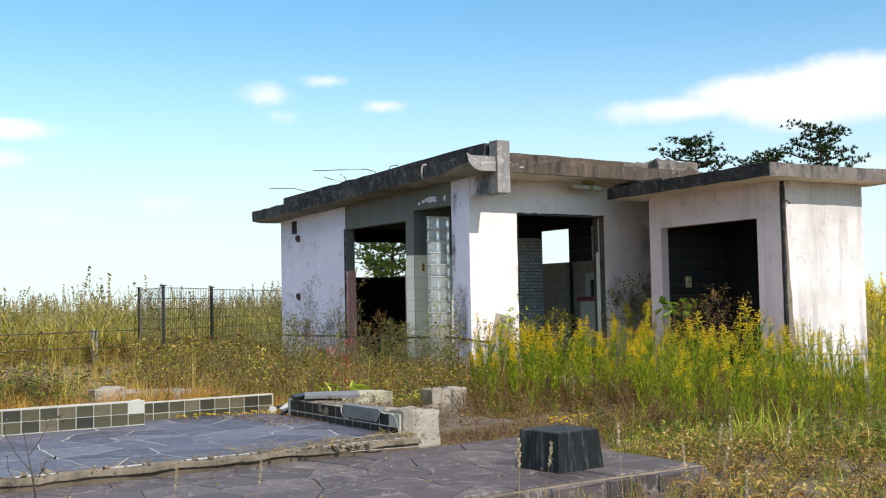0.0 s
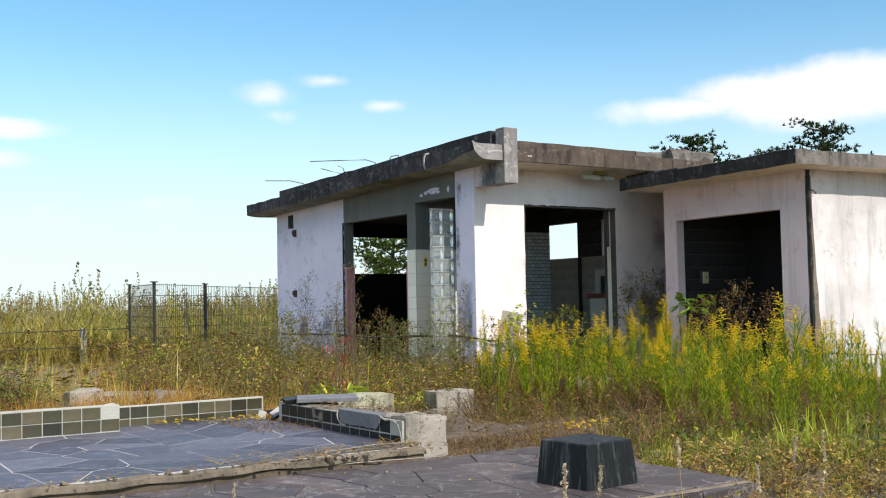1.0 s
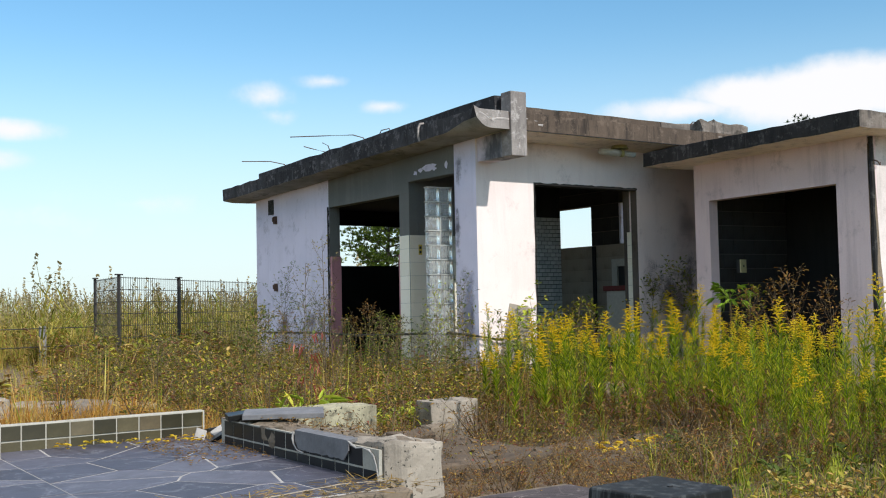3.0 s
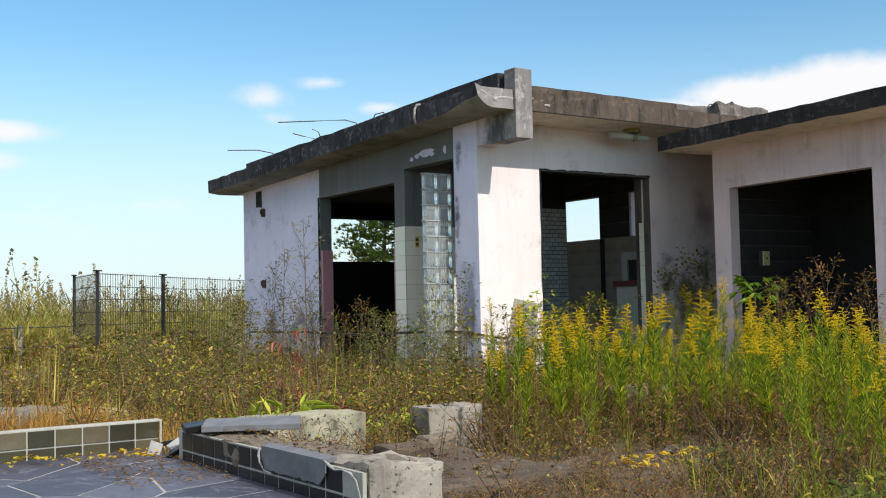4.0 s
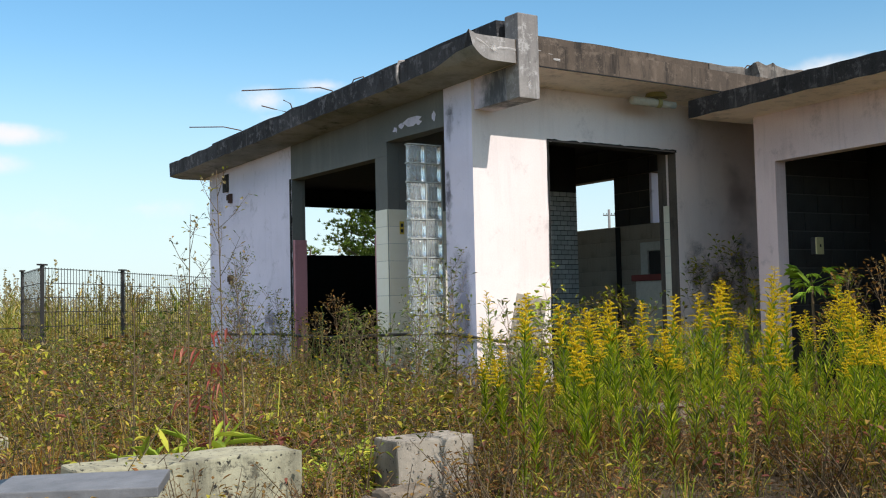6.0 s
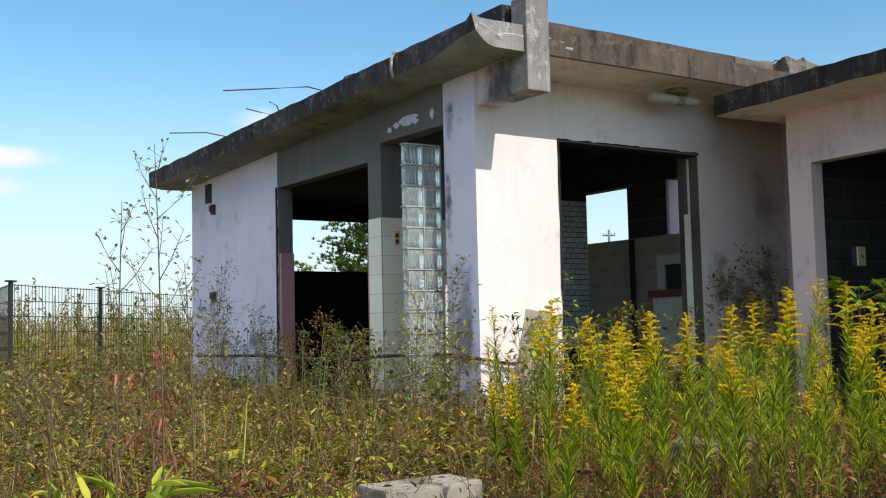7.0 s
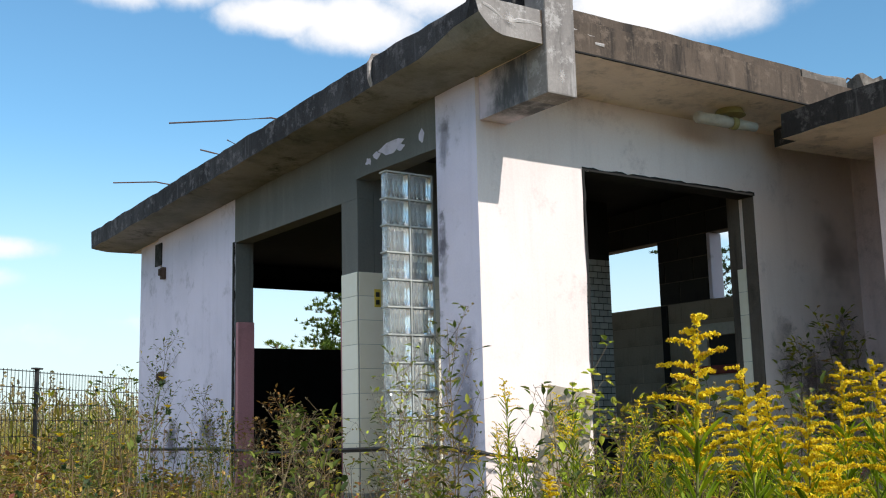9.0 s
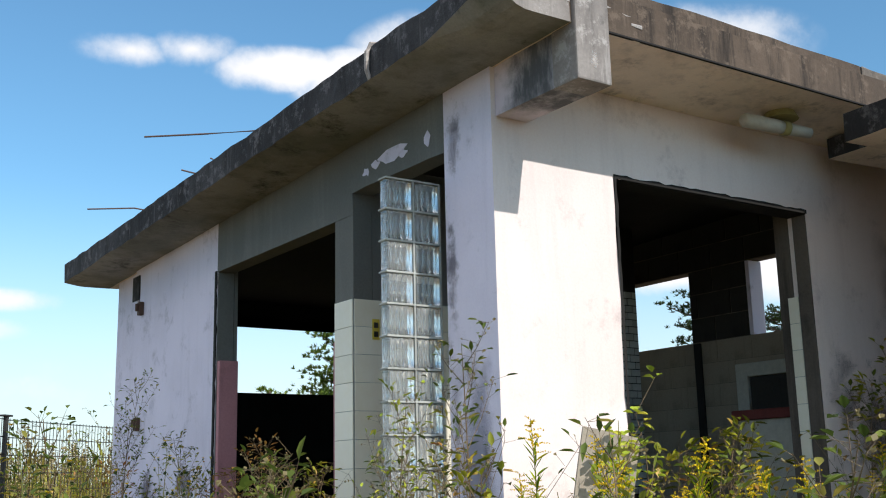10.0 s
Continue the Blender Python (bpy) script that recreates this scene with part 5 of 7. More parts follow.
crazy_paving(patio, 3.125, 4.44, 7.09, 9.775, 0.4255, 0.40, 0.009, SLATE_BLUE, "flagstone", "", 42, 0.0022)
crazy_paving(terrace, -3.4, 5.38, 5.04, 6.93, 0.345, 0.36, 0.007, SLATE_BROWN, "flagstone", "", 43, 0.009)
for nm, y in (("riser_stone", 0),):
    for i in range(20):
        a = -3.4 + i * 0.44
        bm = bmesh.new()
        box(bm, a + 0.006, a + 0.434, 4.962, 5.0, 0.16, 0.335, 0.006, None, 0.008, 60 + i)
        part(nm, bm, SLATE_BROWN, terrace)
kerb_tiles(kerb_a, "x", -2.58, 3.115, 9.455, 0.435, 2, OLIVE_TILE, 51, -1, {(37, 1)})
kerb_tiles(kerb_b, "x", 3.155, 4.505, 9.775, 0.39, 2, OLIVE_TILE, 52, -1)
kerb_tiles(kerb_c, "y", 7.27, 9.22, 4.432, 0.38, 2, BLACK_TILE, 53, -1, {(0, 1)})

# ---- plants ----
class Sprig:
    """Quads of one plant, gathered before they are laid out."""
    def __init__(self, seed):
        self.v, self.f, self.m, self.r = [], [], [], random.Random(seed)

    def quad(self, a, b, c, d, mat):
        n = len(self.v)
        self.v += [tuple(a), tuple(b), tuple(c), tuple(d)]
        self.f.append((n, n + 1, n + 2, n + 3))
        self.m.append(mat)

    def leaf(self, base, way, length, width, mat, fold=0.25, droop=0.15):
        """A pointed leaf, folded along its midrib."""
        way = way.normalized()
        side = way.cross(Vector((0, 0, 1)))
        side = side.normalized() if side.length > 1e-3 else Vector((1, 0, 0))
        up = side.cross(way)
        tip = base + way * length - Vector((0, 0, droop * length))
        if length < 0.03:
            mid = base + way * length * 0.42
            self.quad(base, mid + side * width / 2 + up * width * fold, tip, mid - side * width / 2 + up * width * fold, mat)
            return
        near, far = base + way * length * 0.30, base + way * length * 0.66 - Vector((0, 0, droop * length * 0.4))
        lift = up * width * fold
        n = len(self.v)
        self.v += [tuple(p) for p in (base, near + side * width * 0.5 + lift, far + side * width * 0.36 + lift, tip, far - side * width * 0.36 + lift, near - side * width * 0.5 + lift)]
        self.f += [(n, n + 1, n + 2, n + 3), (n, n + 3, n + 4, n + 5)]
        self.m += [mat, mat]

    def blade(self, base, way, length, width, bend, mat, steps=3):
        """A grass blade that arches over."""
        p, d = Vector(base), way.normalized()
        side = d.cross(Vector((0, 0, 1)))
        side = side.normalized() if side.length > 1e-3 else Vector((1, 0, 0))
        n = len(self.v)
        for i in range(steps + 1):
            w = width * (1 - (i / steps) ** 1.6) * 0.5 + 0.0006
            self.v += [tuple(p - side * w), tuple(p + side * w)]
            d = (d - Vector((0, 0, bend / steps)) * (0.5 + i / steps)).normalized()
            p = p + d * length / steps
        for i in range(steps):
            k = n + 2 * i
            self.f.append((k, k + 1, k + 3, k + 2))
            self.m.append(mat)

    def stalk(self, points, r0, r1, mat):
        """A three-sided stem through the points."""
        n, c = len(self.v), len(points)
        for i, p in enumerate(points):
            d = (Vector(points[min(i + 1, c - 1)]) - Vector(points[max(i - 1, 0)])).normalized()
            s = d.orthogonal().normalized()
            t = d.cross(s)
            r = r0 + (r1 - r0) * i / (c - 1)
            self.v += [tuple(Vector(p) + (s * math.cos(a) + t * math.sin(a)) * r) for a in (0, 2.094, 4.189)]
        for i in range(c - 1):
            for k in range(3):
                a = n + 3 * i
                self.f.append((a + k, a + (k + 1) % 3, a + 3 + (k + 1) % 3, a + 3 + k))
                self.m.append(mat)

    def tuft(self, p, size, mat, count=1):
        for _ in range(count):
            a, b = (Vector((self.r.gauss(0, 1), self.r.gauss(0, 1), self.r.gauss(0, 1))).normalized() for _ in range(2))
            b = a.cross(b).normalized()
            s = size * self.r.uniform(0.6, 1.25)
            q = Vector(p) + Vector((self.r.gauss(0, 1), self.r.gauss(0, 1), self.r.gauss(0, 1))) * size * 0.35
            self.quad(q - a * s, q - b * s * 0.7, q + a * s, q + b * s * 0.7, mat)

    def arrays(self):
        return np.array(self.v, np.float32), np.array(self.f, np.int32), np.array(self.m, np.int32)


def quad_mesh(name, V, F, M, mats):
    me = bpy.data.meshes.new(name)
    me.vertices.add(len(V))
    me.vertices.foreach_set("co", V.astype(np.float32).ravel())
    me.loops.add(F.size)
    me.loops.foreach_set("vertex_index", F.astype(np.int32).ravel())
    me.polygons.add(len(F))
    me.polygons.foreach_set("loop_start", np.arange(0, F.size, 4, dtype=np.int32))
    me.polygons.foreach_set("material_index", M.astype(np.int32))
    for m in mats:
        me.materials.append(m)
    me.update(calc_edges=True)
    return me


def lay(templates, spots, seed):
    """Lays plants at spots (x, y, z, scale) with a random turn and lean; returns joined arrays."""
    rnd = random.Random(seed)
    Vs, Fs, Ms, n = [], [], [], 0
    for x, y, z, s in spots:
        V, F, M = templates[rnd.randrange(len(templates))]
        m = np.array(pose(x, y, z, rnd.gauss(0, 6), rnd.gauss(0, 6), rnd.uniform(0, 360)), np.float32)
        Vs.append((V * s) @ m[:3, :3].T + m[:3, 3])
        Fs.append(F + n)
        Ms.append(M)
        n += len(V)
    return np.concatenate(Vs), np.concatenate(Fs), np.concatenate(Ms)


def growth(name, templates, spots, mats, seed, label, category):
    V, F, M = lay(templates, spots, seed)
    return tagged(new(name, quad_mesh(name, V, F, M, mats)), label, category, kind="stuff")


V3 = Vector


def goldenrod(seed, h, leaves=46, dense=1.0, bloom=True):
    """Mats: 0 stem, 1 leaf, 2 flower, 3 withered leaf."""
    s = Sprig(seed)
    r = s.r
    lean = V3((r.uniform(-0.09, 0.09), r.uniform(-0.09, 0.09), 0)) * h
    spine = [V3((0, 0, h * t)) + lean * t * t for t in (0, 0.25, 0.5, 0.75, 0.92, 1.0)]
    s.stalk(spine, 0.0045, 0.0015, 0)

    def at(t):
        return V3((0, 0, h * t)) + lean * t * t
    for i in range(leaves):
        t = 0.10 + (0.80 if dense < 1.6 else 0.74) * (i + r.random()) / leaves
        a = i * 2.4 + r.uniform(-0.3, 0.3)
        up = r.uniform(0.9, 2.4)
        ln = r.uniform(0.055, 0.10) * (1.15 - 0.5 * abs(t - 0.5))
        s.leaf(at(t), V3((math.cos(a), math.sin(a), up)), ln, ln * r.uniform(0.085, 0.125), 3 if t < 0.34 and r.random() < 0.6 else 1, 0.2, r.uniform(0.05, 0.25))
    if bloom:
        n = int(13 * dense)
        side = r.uniform(0, 6.28)
        for i in range(n):
            low = 0.85 if dense < 1.6 else 0.77
            t = low + (1 - low) * (i + 0.5) / n
            a = i * 2.4 + r.uniform(-0.4, 0.4)
            ln = h * (0.085 if dense < 1.6 else 0.082) * (1.12 - 0.9 * (t - low) / (1 - low)) * r.uniform(0.6, 1.2) + 0.012
            d = V3((math.cos(a), math.sin(a), 0.5)) + V3((math.cos(side), math.sin(side), 0)) * 0.35
            p = at(t)
            k = max(3, int(ln / 0.011 * dense))
            for j in range(k):
                u = (j + 1) / k
                q = p + d.normalized() * ln * u - V3((0, 0, 0.28 * ln * u * u))
                s.tuft(q + V3((0, 0, 0.004)), (0.0058 if dense < 1.3 else 0.0044) * (1.25 - 0.5 * u), 2, 4 if dense < 1.3 else 7 if dense < 1.6 else 12)
        for j in range(int(10 * dense)):
            s.tuft(at(0.9 + 0.1 * j / int(10 * dense)), 0.006 if dense < 1.6 else 0.005, 2, 1 if dense < 1.6 else 5)
    return s


def bushy_weed(seed, h, stems=5, leaves=10, size=0.035, slack=0.5, dry=0.25, red=0.0, wide=0.55):
    """Mats: 0 twig, 1 leaf, 2 withered leaf, 3 red leaf."""
    s = Sprig(seed)
    r = s.r
    for _ in range(stems):
        a = r.uniform(0, 6.28)
        d = V3((math.cos(a) * slack, math.sin(a) * slack, 1)).normalized()
        ln = h * r.uniform(0.6, 1.0)
        pts, p = [V3((r.uniform(-0.04, 0.04), r.uniform(-0.04, 0.04), 0))], None
        for k in range(3):
            d = (d + V3((r.uniform(-0.22, 0.22), r.uniform(-0.22, 0.22), 0.05))).normalized()
            pts.append(pts[-1] + d * ln / 3)
        s.stalk(pts, 0.004, 0.0012, 0)
        for i in range(leaves):
            t = 0.2 + 0.8 * r.random()
            k = min(2, int(t * 3))
            p = pts[k].lerp(pts[k + 1], t * 3 - k)
            a2 = r.uniform(0, 6.28)
            w = V3((math.cos(a2), math.sin(a2), r.uniform(-0.25, 0.9)))
            p2 = p + w.normalized() * r.uniform(0.0, 0.05)
            x = r.random()
            mat = 3 if x < red else 2 if x < red + dry else 1
            L = size * r.choice((0.5, 0.7, 0.9, 1.0, 1.25, 1.5))
            s.leaf(p2, w, L, L * wide * r.uniform(0.7, 1.1), mat, 0.2, r.uniform(0, 0.4))
    return s


def grass_tuft(seed, h, blades=16, width=0.006, spread=0.5, bend=0.9, mix=0.3):
    """Mats: 0 main, 1 second colour."""
    s = Sprig(seed)
    r = s.r
    for _ in range(blades):
        a = r.uniform(0, 6.28)
        sp = spread * r.random()
        s.blade(V3((r.uniform(-0.06, 0.06), r.uniform(-0.06, 0.06), -0.02)), V3((math.cos(a) * sp, math.sin(a) * sp, 1)), h * r.uniform(0.5, 1.05), width * r.uniform(0.6, 1.3), bend * r.uniform(0.2, 1.2), 1 if r.random() < mix else 0)
    return s


def reed(seed, h):
    """Mats: 0 leaf, 1 plume."""
    s = Sprig(seed)
    r = s.r
    for _ in range(3):
        lean = V3((r.uniform(-0.15, 0.15), r.uniform(-0.15, 0.15), 0)) * h
        hh = h * r.uniform(0.75, 1.0)
        b = V3((r.uniform(-0.2, 0.2), r.uniform(-0.2, 0.2), 0))
        top = b + lean + V3((0, 0, hh))
        s.stalk([b, b + lean * 0.35 + V3((0, 0, hh * 0.5)), top], 0.008, 0.003, 0)
        for k in range(6):
            t = 0.2 + 0.12 * k
            a = r.uniform(0, 6.28)
            s.blade(b + lean * t * t + V3((0, 0, hh * t)), V3((math.cos(a) * 0.6, math.sin(a) * 0.6, 1)), h * 0.32, 0.03, 1.3, 0, 2)
        if r.random() < 0.7:
            for k in range(7):
                s.tuft(top + V3((lean.x * 0.05 * k, lean.y * 0.05 * k, -0.05 * k + 0.12)), 0.035, 1, 2)
    return s


def along(x, y):
    return 0.557 * x + 0.829 * y, 0.829 * x - 0.557 * y


def blocked(x, y, pad=0.0):
    """True where paving, kerbs, stones or buildings stand."""
    if x < 5.45 + pad and 4.9 - pad < y < 7.15:
        return True
    if x < 4.78 + pad and 7.1 < y < (9.6 if x < 3.12 else 9.9 if x < 4.5 else 9.3) + pad:
        return True
    if 9.98 - pad < x < 14.7 and 14.15 - pad < y < 21.6 + pad:
        return True
    if 9.65 - pad < x < 10.2 and 14.8 < y < 15.0:
        return True
    if x > 12.55 - pad + (y - 10.1) * 0.087 and 9.95 - pad < y < 13.2 and x < 14.7:
        return True
    for x0, x1, y0, y1 in ((4.9, 5.98, 9.83, 10.16), (6.47, 7.05, 10.0, 10.33), (6.35, 7.9, 7.75, 8.7), (4.8, 6.2, 8.25, 9.25), (5.2, 5.95, 10.15, 10.78), (3.22, 4.55, 11.4, 12.25)):
        if x0 < x < x1 and y0 < y < y1:
            return True
    return False


def spots(x0, x1, y0, y1, per, seed, test, lo=0.8, hi=1.2, sink=0.01):
    rnd = random.Random(seed)
    out = []
    for _ in range(int((x1 - x0) * (y1 - y0) * per)):
        x, y = rnd.uniform(x0, x1), rnd.uniform(y0, y1)
        s = test(x, y)
        if s and rnd.random() < s:
            lump = 1 + 0.55 * noise.noise(Vector((x * 0.9 + seed, y * 0.9, 4))) + 0.25 * noise.noise(Vector((x * 2.6, y * 2.6 + seed, 9)))
            out.append((x, y, land(x, y) - sink, rnd.uniform(lo, hi) * lump))
    return out


def near_eye(x, y, gap=0.42):
    """True on the strip that the walk follows."""
    f, r = along(x, y)
    return -1 < f < 12.2 and abs(r) < gap


def in_gold(x, y):
    f, r = along(x, y)
    if blocked(x, y, 0.1) or x > 12.6:
        return 0
    edge = 0.42 + 0.25 * noise.noise(V3((x * 0.9, y * 0.9, 1)))
    if r < edge or y > 13.9:
        return 0
    if r < 1.9:
        ok = f > 10.9 + 0.3 * noise.noise(V3((x, y, 5)))
    else:
        ok = f > 8.6 + 0.5 * noise.noise(V3((x, y, 5))) and x > 6.9
    if f < 11.8 and r < 0.62:
        ok = False
    dens = 0.7 + 0.7 * noise.noise(V3((x * 0.7, y * 0.7, 9)))
    return max(0.12, min(1, dens)) if ok else 0


GOLD_MATS = [STEM_GREEN, LEAF_GOLDENROD, FLOWER_YELLOW, LEAF_DRY]
gold_t = [goldenrod(100 + i, 0.80 + 0.1 * (i % 3), 70, 1.0, i % 6 != 5).arrays() for i in range(9)]
gold_spots = []
for gx, gy, gz, gs in spots(5.8, 12.8, 5.6, 13.9, 21, 61, in_gold, 0.60, 1.05):
    gf, gr = along(gx, gy)
    if gf > 11.6 and gr < 0.55 * (gf - 11.2) and gf < 15.5:      # lower plants towards the corner of the building
        gs *= 0.6 if gf > 12.8 and gr < 1.1 else 0.75
    if gr / gf > 0.28:                                       # the stand thins out and falls away eastwards
        gs *= max(0.5, 1 - 2.6 * (gr / gf - 0.28))
    gold_spots.append((gx, gy, gz, gs))
gold_green = [goldenrod(130 + i, 0.85, 70, 1.0, False).arrays() for i in range(5)]
gold_fine = [goldenrod(115 + i, 0.82 + 0.08 * (i % 3), 84, 1.4, i != 4).arrays() for i in range(5)]
gold_spots = [g for g in gold_spots if math.hypot(g[0] - 6.3, g[1] - 9.4) > 1.7]
close = [(x, y, z, min(k, 0.92)) for x, y, z, k in gold_spots if math.hypot(x - 6.6, y - 9.8) < 3.0]
growth("goldenrod_stand", gold_fine, close, GOLD_MATS, 65, "goldenrod with fine yellow plumes near the corner stones", "goldenrod")
growth("goldenrod_stand", gold_t, [g for g in gold_spots if math.hypot(g[0] - 6.6, g[1] - 9.8) >= 3.0], GOLD_MATS, 62, "dense stand of goldenrod with yellow plumes", "goldenrod")
growth("goldenrod_shoots", gold_green, spots(5.8, 12.8, 5.0, 13.9, 14, 63, lambda x, y: in_gold(x, y) * (1.0 if x > 7.4 and y < 9.8 else 0.75), 0.45, 0.85), GOLD_MATS, 64, "green flowerless goldenrod shoots", "goldenrod")

def gold_front(x, y):
    """The thick green front of the stand, towards the path."""
    f, r = along(x, y)
    return 0.9 if 9.3 + 0.4 * noise.noise(V3((x * 1.3, y * 1.3, 6))) < f < 11.6 and 1.75 < r < 4.4 and not blocked(x, y, 0.1) else 0


growth("goldenrod_shoots", gold_green, spots(6.2, 10.2, 5.2, 9.4, 17, 66, gold_front, 0.55, 0.82), GOLD_MATS, 67, "green goldenrod shoots at the front of the stand", "goldenrod")
growth("goldenrod_shoots", gold_green, spots(6.2, 10.8, 8.0, 12.6, 16, 68, lambda x, y: 0.0 if blocked(x, y, 0.1) or not (11.7 < along(x, y)[0] < 14.2 and 0.75 < along(x, y)[1] < 2.6) else 0.85, 0.42, 0.70), GOLD_MATS, 69, "low green goldenrod shoots among the flowering plants", "goldenrod")


# nearest flowering plants, each a thing of its own
def single_goldenrod(x, y, h, seed, turn=0):
    s = goldenrod(seed, h, 120, 1.7)
    V, F, M = s.arrays()
    top = thing("goldenrod", (x, y, land(x, y) - 0.01), turn)
    tagged(top, "tall goldenrod in full yellow flower", "goldenrod", "goldenrod by the path")
    for nm, pick in (("stem", (0,)), ("foliage", (1, 3)), ("flower_plume", (2,))):
        sel = np.isin(M, pick)
        if sel.any():
            f = F[sel]
            used = np.unique(f)
            remap = np.zeros(len(V), np.int32)
            remap[used] = np.arange(len(used))
            ob = new(nm, quad_mesh(nm, V[used], remap[f], M[sel], GOLD_MATS))
            ob.parent = top
            if nm != "stem":
                tagged(ob, kind="stuff")
    return top


NEAR_GOLD = [(6.92, 9.47, 1.20), (7.62, 9.55, 1.12), (7.2, 9.35, 0.92), (8.1, 9.35, 1.2), (8.35, 9.55, 1.22), (8.5, 9.2, 1.15), (8.8, 9.5, 1.25), (8.75, 10.0, 1.15), (9.2, 9.3, 1.2), (7.55, 9.1, 0.95), (8.05, 8.95, 1.05), (8.4, 8.7, 1.08), (8.75, 8.9, 1.15),
             (7.47, 9.78, 1.12), (7.79, 9.81, 1.14), (8.17, 9.92, 1.12), (7.98, 9.56, 1.15), (8.03, 10.25, 1.08), (7.35, 9.6, 1.05), (7.9, 10.0, 1.1),
             (7.05, 9.15, 0.86), (6.85, 9.3, 0.84), (7.3, 10.1, 0.78), (7.65, 10.75, 0.75), (8.1, 11.2, 0.8), (9.1, 8.5, 1.2), (8.9, 8.1, 1.1)]
for i, (x, y, h) in enumerate(NEAR_GOLD):
    single_goldenrod(x, y, h * 0.86, 300 + i, 37 * i)


# ---- mixed weeds between the kerb and the buildings ----
WEED_MATS = [TWIG, LEAF_WEED, LEAF_DRY, LEAF_RED]


def low_field(x, y):
    """The trodden open field west of the fence, with little growth on it."""
    return 12.3 < y < 24.3 and math.degrees(math.atan2(x, y)) < 18.0 + 1.5 * noise.noise(V3((x * 0.6, y * 0.6, 12)))


def in_weeds(x, y):
    if blocked(x, y, 0.05) or low_field(x, y):
        return 0
    f, r = along(x, y)
    if f < 9 or near_eye(x, y, 0.25) and f < 11.5:
        return 0
    if y < 9.9 and x < 4.9:
        return 0
    if x < 5.2 and y < 11.8 + 0.5 * noise.noise(V3((x, 0, 3))) or abs(x - 5.45) < 0.5 and y < 10.75:
        return 0.05
    g = in_gold(x, y)
    return 0.25 if g > 0.3 else 0.6 + 0.9 * noise.noise(V3((x * 0.9, y * 0.9, 2)))


weed_t = [bushy_weed(200 + i, 0.42 + 0.05 * (i % 4), 8, 16, 0.034, 0.6, 0.16, 0.05, 0.42).arrays() for i in range(9)]
growth("weeds", weed_t, spots(-1, 10.2, 10.0, 23, 21, 71, in_weeds, 0.65, 1.25), WEED_MATS, 72, "tangled green and brown weeds", "weeds")
fine_t = [bushy_weed(230 + i, 0.38, 8, 13, 0.031, 0.8, 0.28, 0.14, 0.45).arrays() for i in range(7)]
growth("undergrowth", fine_t, spots(3.5, 12.6, 8.6, 16, 13, 73, in_weeds, 0.7, 1.3), WEED_MATS, 74, "fine brown and reddish undergrowth", "weeds")
grass_t = [grass_tuft(250 + i, 0.42, 18, 0.006, 0.6, 0.9, 0.3).arrays() for i in range(6)]
growth("dry_grass", grass_t, spots(-3, 10.0, 10.05, 24, 12, 75, lambda x, y: 0 if blocked(x, y) else 0.12 if low_field(x, y) or x < 5.2 and y < 11.3 else 0.5 if y < 12.5 else 0.28, 0.6, 1.2), [GRASS_DRY, GRASS_GREEN], 76, "tufts of dry orange and straw-coloured grass", "grass")
short_t = [grass_tuft(260 + i, 0.27, 22, 0.005, 0.9, 1.4, 0.25).arrays() for i in range(5)]
growth("dead_grass_mat", short_t, spots(-2, 6.3, 9.75, 12.4, 60, 77, lambda x, y: 0 if blocked(x, y) else 1 if x < 5 else 0.4, 0.6, 1.1), [GRASS_ORANGE, GRASS_DRY], 78, "mat of dead rust-coloured grass behind the kerb", "grass")
green_t = [grass_tuft(270 + i, 0.30, 26, 0.006, 0.9, 1.5, 0.3).arrays() for i in range(5)]


def right_green(x, y):
    f, r = along(x, y)
    if blocked(x, y, 0.03) or r < 0.35 or y > 13.5:
        return 0
    if x < 6.4 and r < 1.4 or 8.0 < f < 11.6 and r < 1.25:
        return 0.07
    if f < 7.9 and r > 1.2:
        return 0.12
    return 0.9 if in_gold(x, y) < 0.05 else 0.3


growth("dry_brush", [bushy_weed(350 + i, 0.26, 8, 13, 0.03, 0.9, 0.55, 0.05, 0.5).arrays() for i in range(5)], spots(4.6, 9.5, 2.6, 6.9, 20, 114, lambda x, y: 0 if blocked(x, y, 0.05) or along(x, y)[1] < 1.0 or along(x, y)[0] > 8.6 else 0.7, 0.6, 1.2), [TWIG, LEAF_FIELD, GRASS_DRY, LEAF_DRY], 115, "low brown brush on the rough ground beside the terrace", "weeds")
growth("field_weeds", [bushy_weed(360 + i, 0.3, 6, 9, 0.06, 0.8, 0.25, 0.04).arrays() for i in range(4)], spots(-5, 8, 12.4, 24.3, 4, 116, lambda x, y: 0.1 + 1.3 * noise.noise(V3((x * 0.4, y * 0.4, 18))) if low_field(x, y) else 0, 0.7, 1.3), [TWIG, LEAF_FIELD, LEAF_DRY, LEAF_RED], 117, "patches of low green weeds in the trodden field", "weeds")
growth("lime_grass", [grass_tuft(370 + i, 0.34, 22, 0.012, 0.9, 1.6, 0.2).arrays() for i in range(4)], spots(5.55, 7.6, 5.7, 7.7, 16, 118, lambda x, y: 0 if blocked(x, y, 0.05) or along(x, y)[1] < 1.9 else 0.55 + noise.noise(V3((x, y, 19))), 0.6, 1.1), [LEAF_LIME, GRASS_GREEN], 119, "bright arching grass at the end of the terrace", "grass")
growth("straw_mat", short_t, spots(-6, 8, 12.2, 24.5, 12, 104, lambda x, y: 0.4 + 1.2 * noise.noise(V3((x * 0.35, y * 0.35, 8))) if low_field(x, y) else 0, 0.5, 1.0), [GRASS_DRY, GRASS_GREEN], 105, "flattened straw and thin grass of the trodden field", "grass")
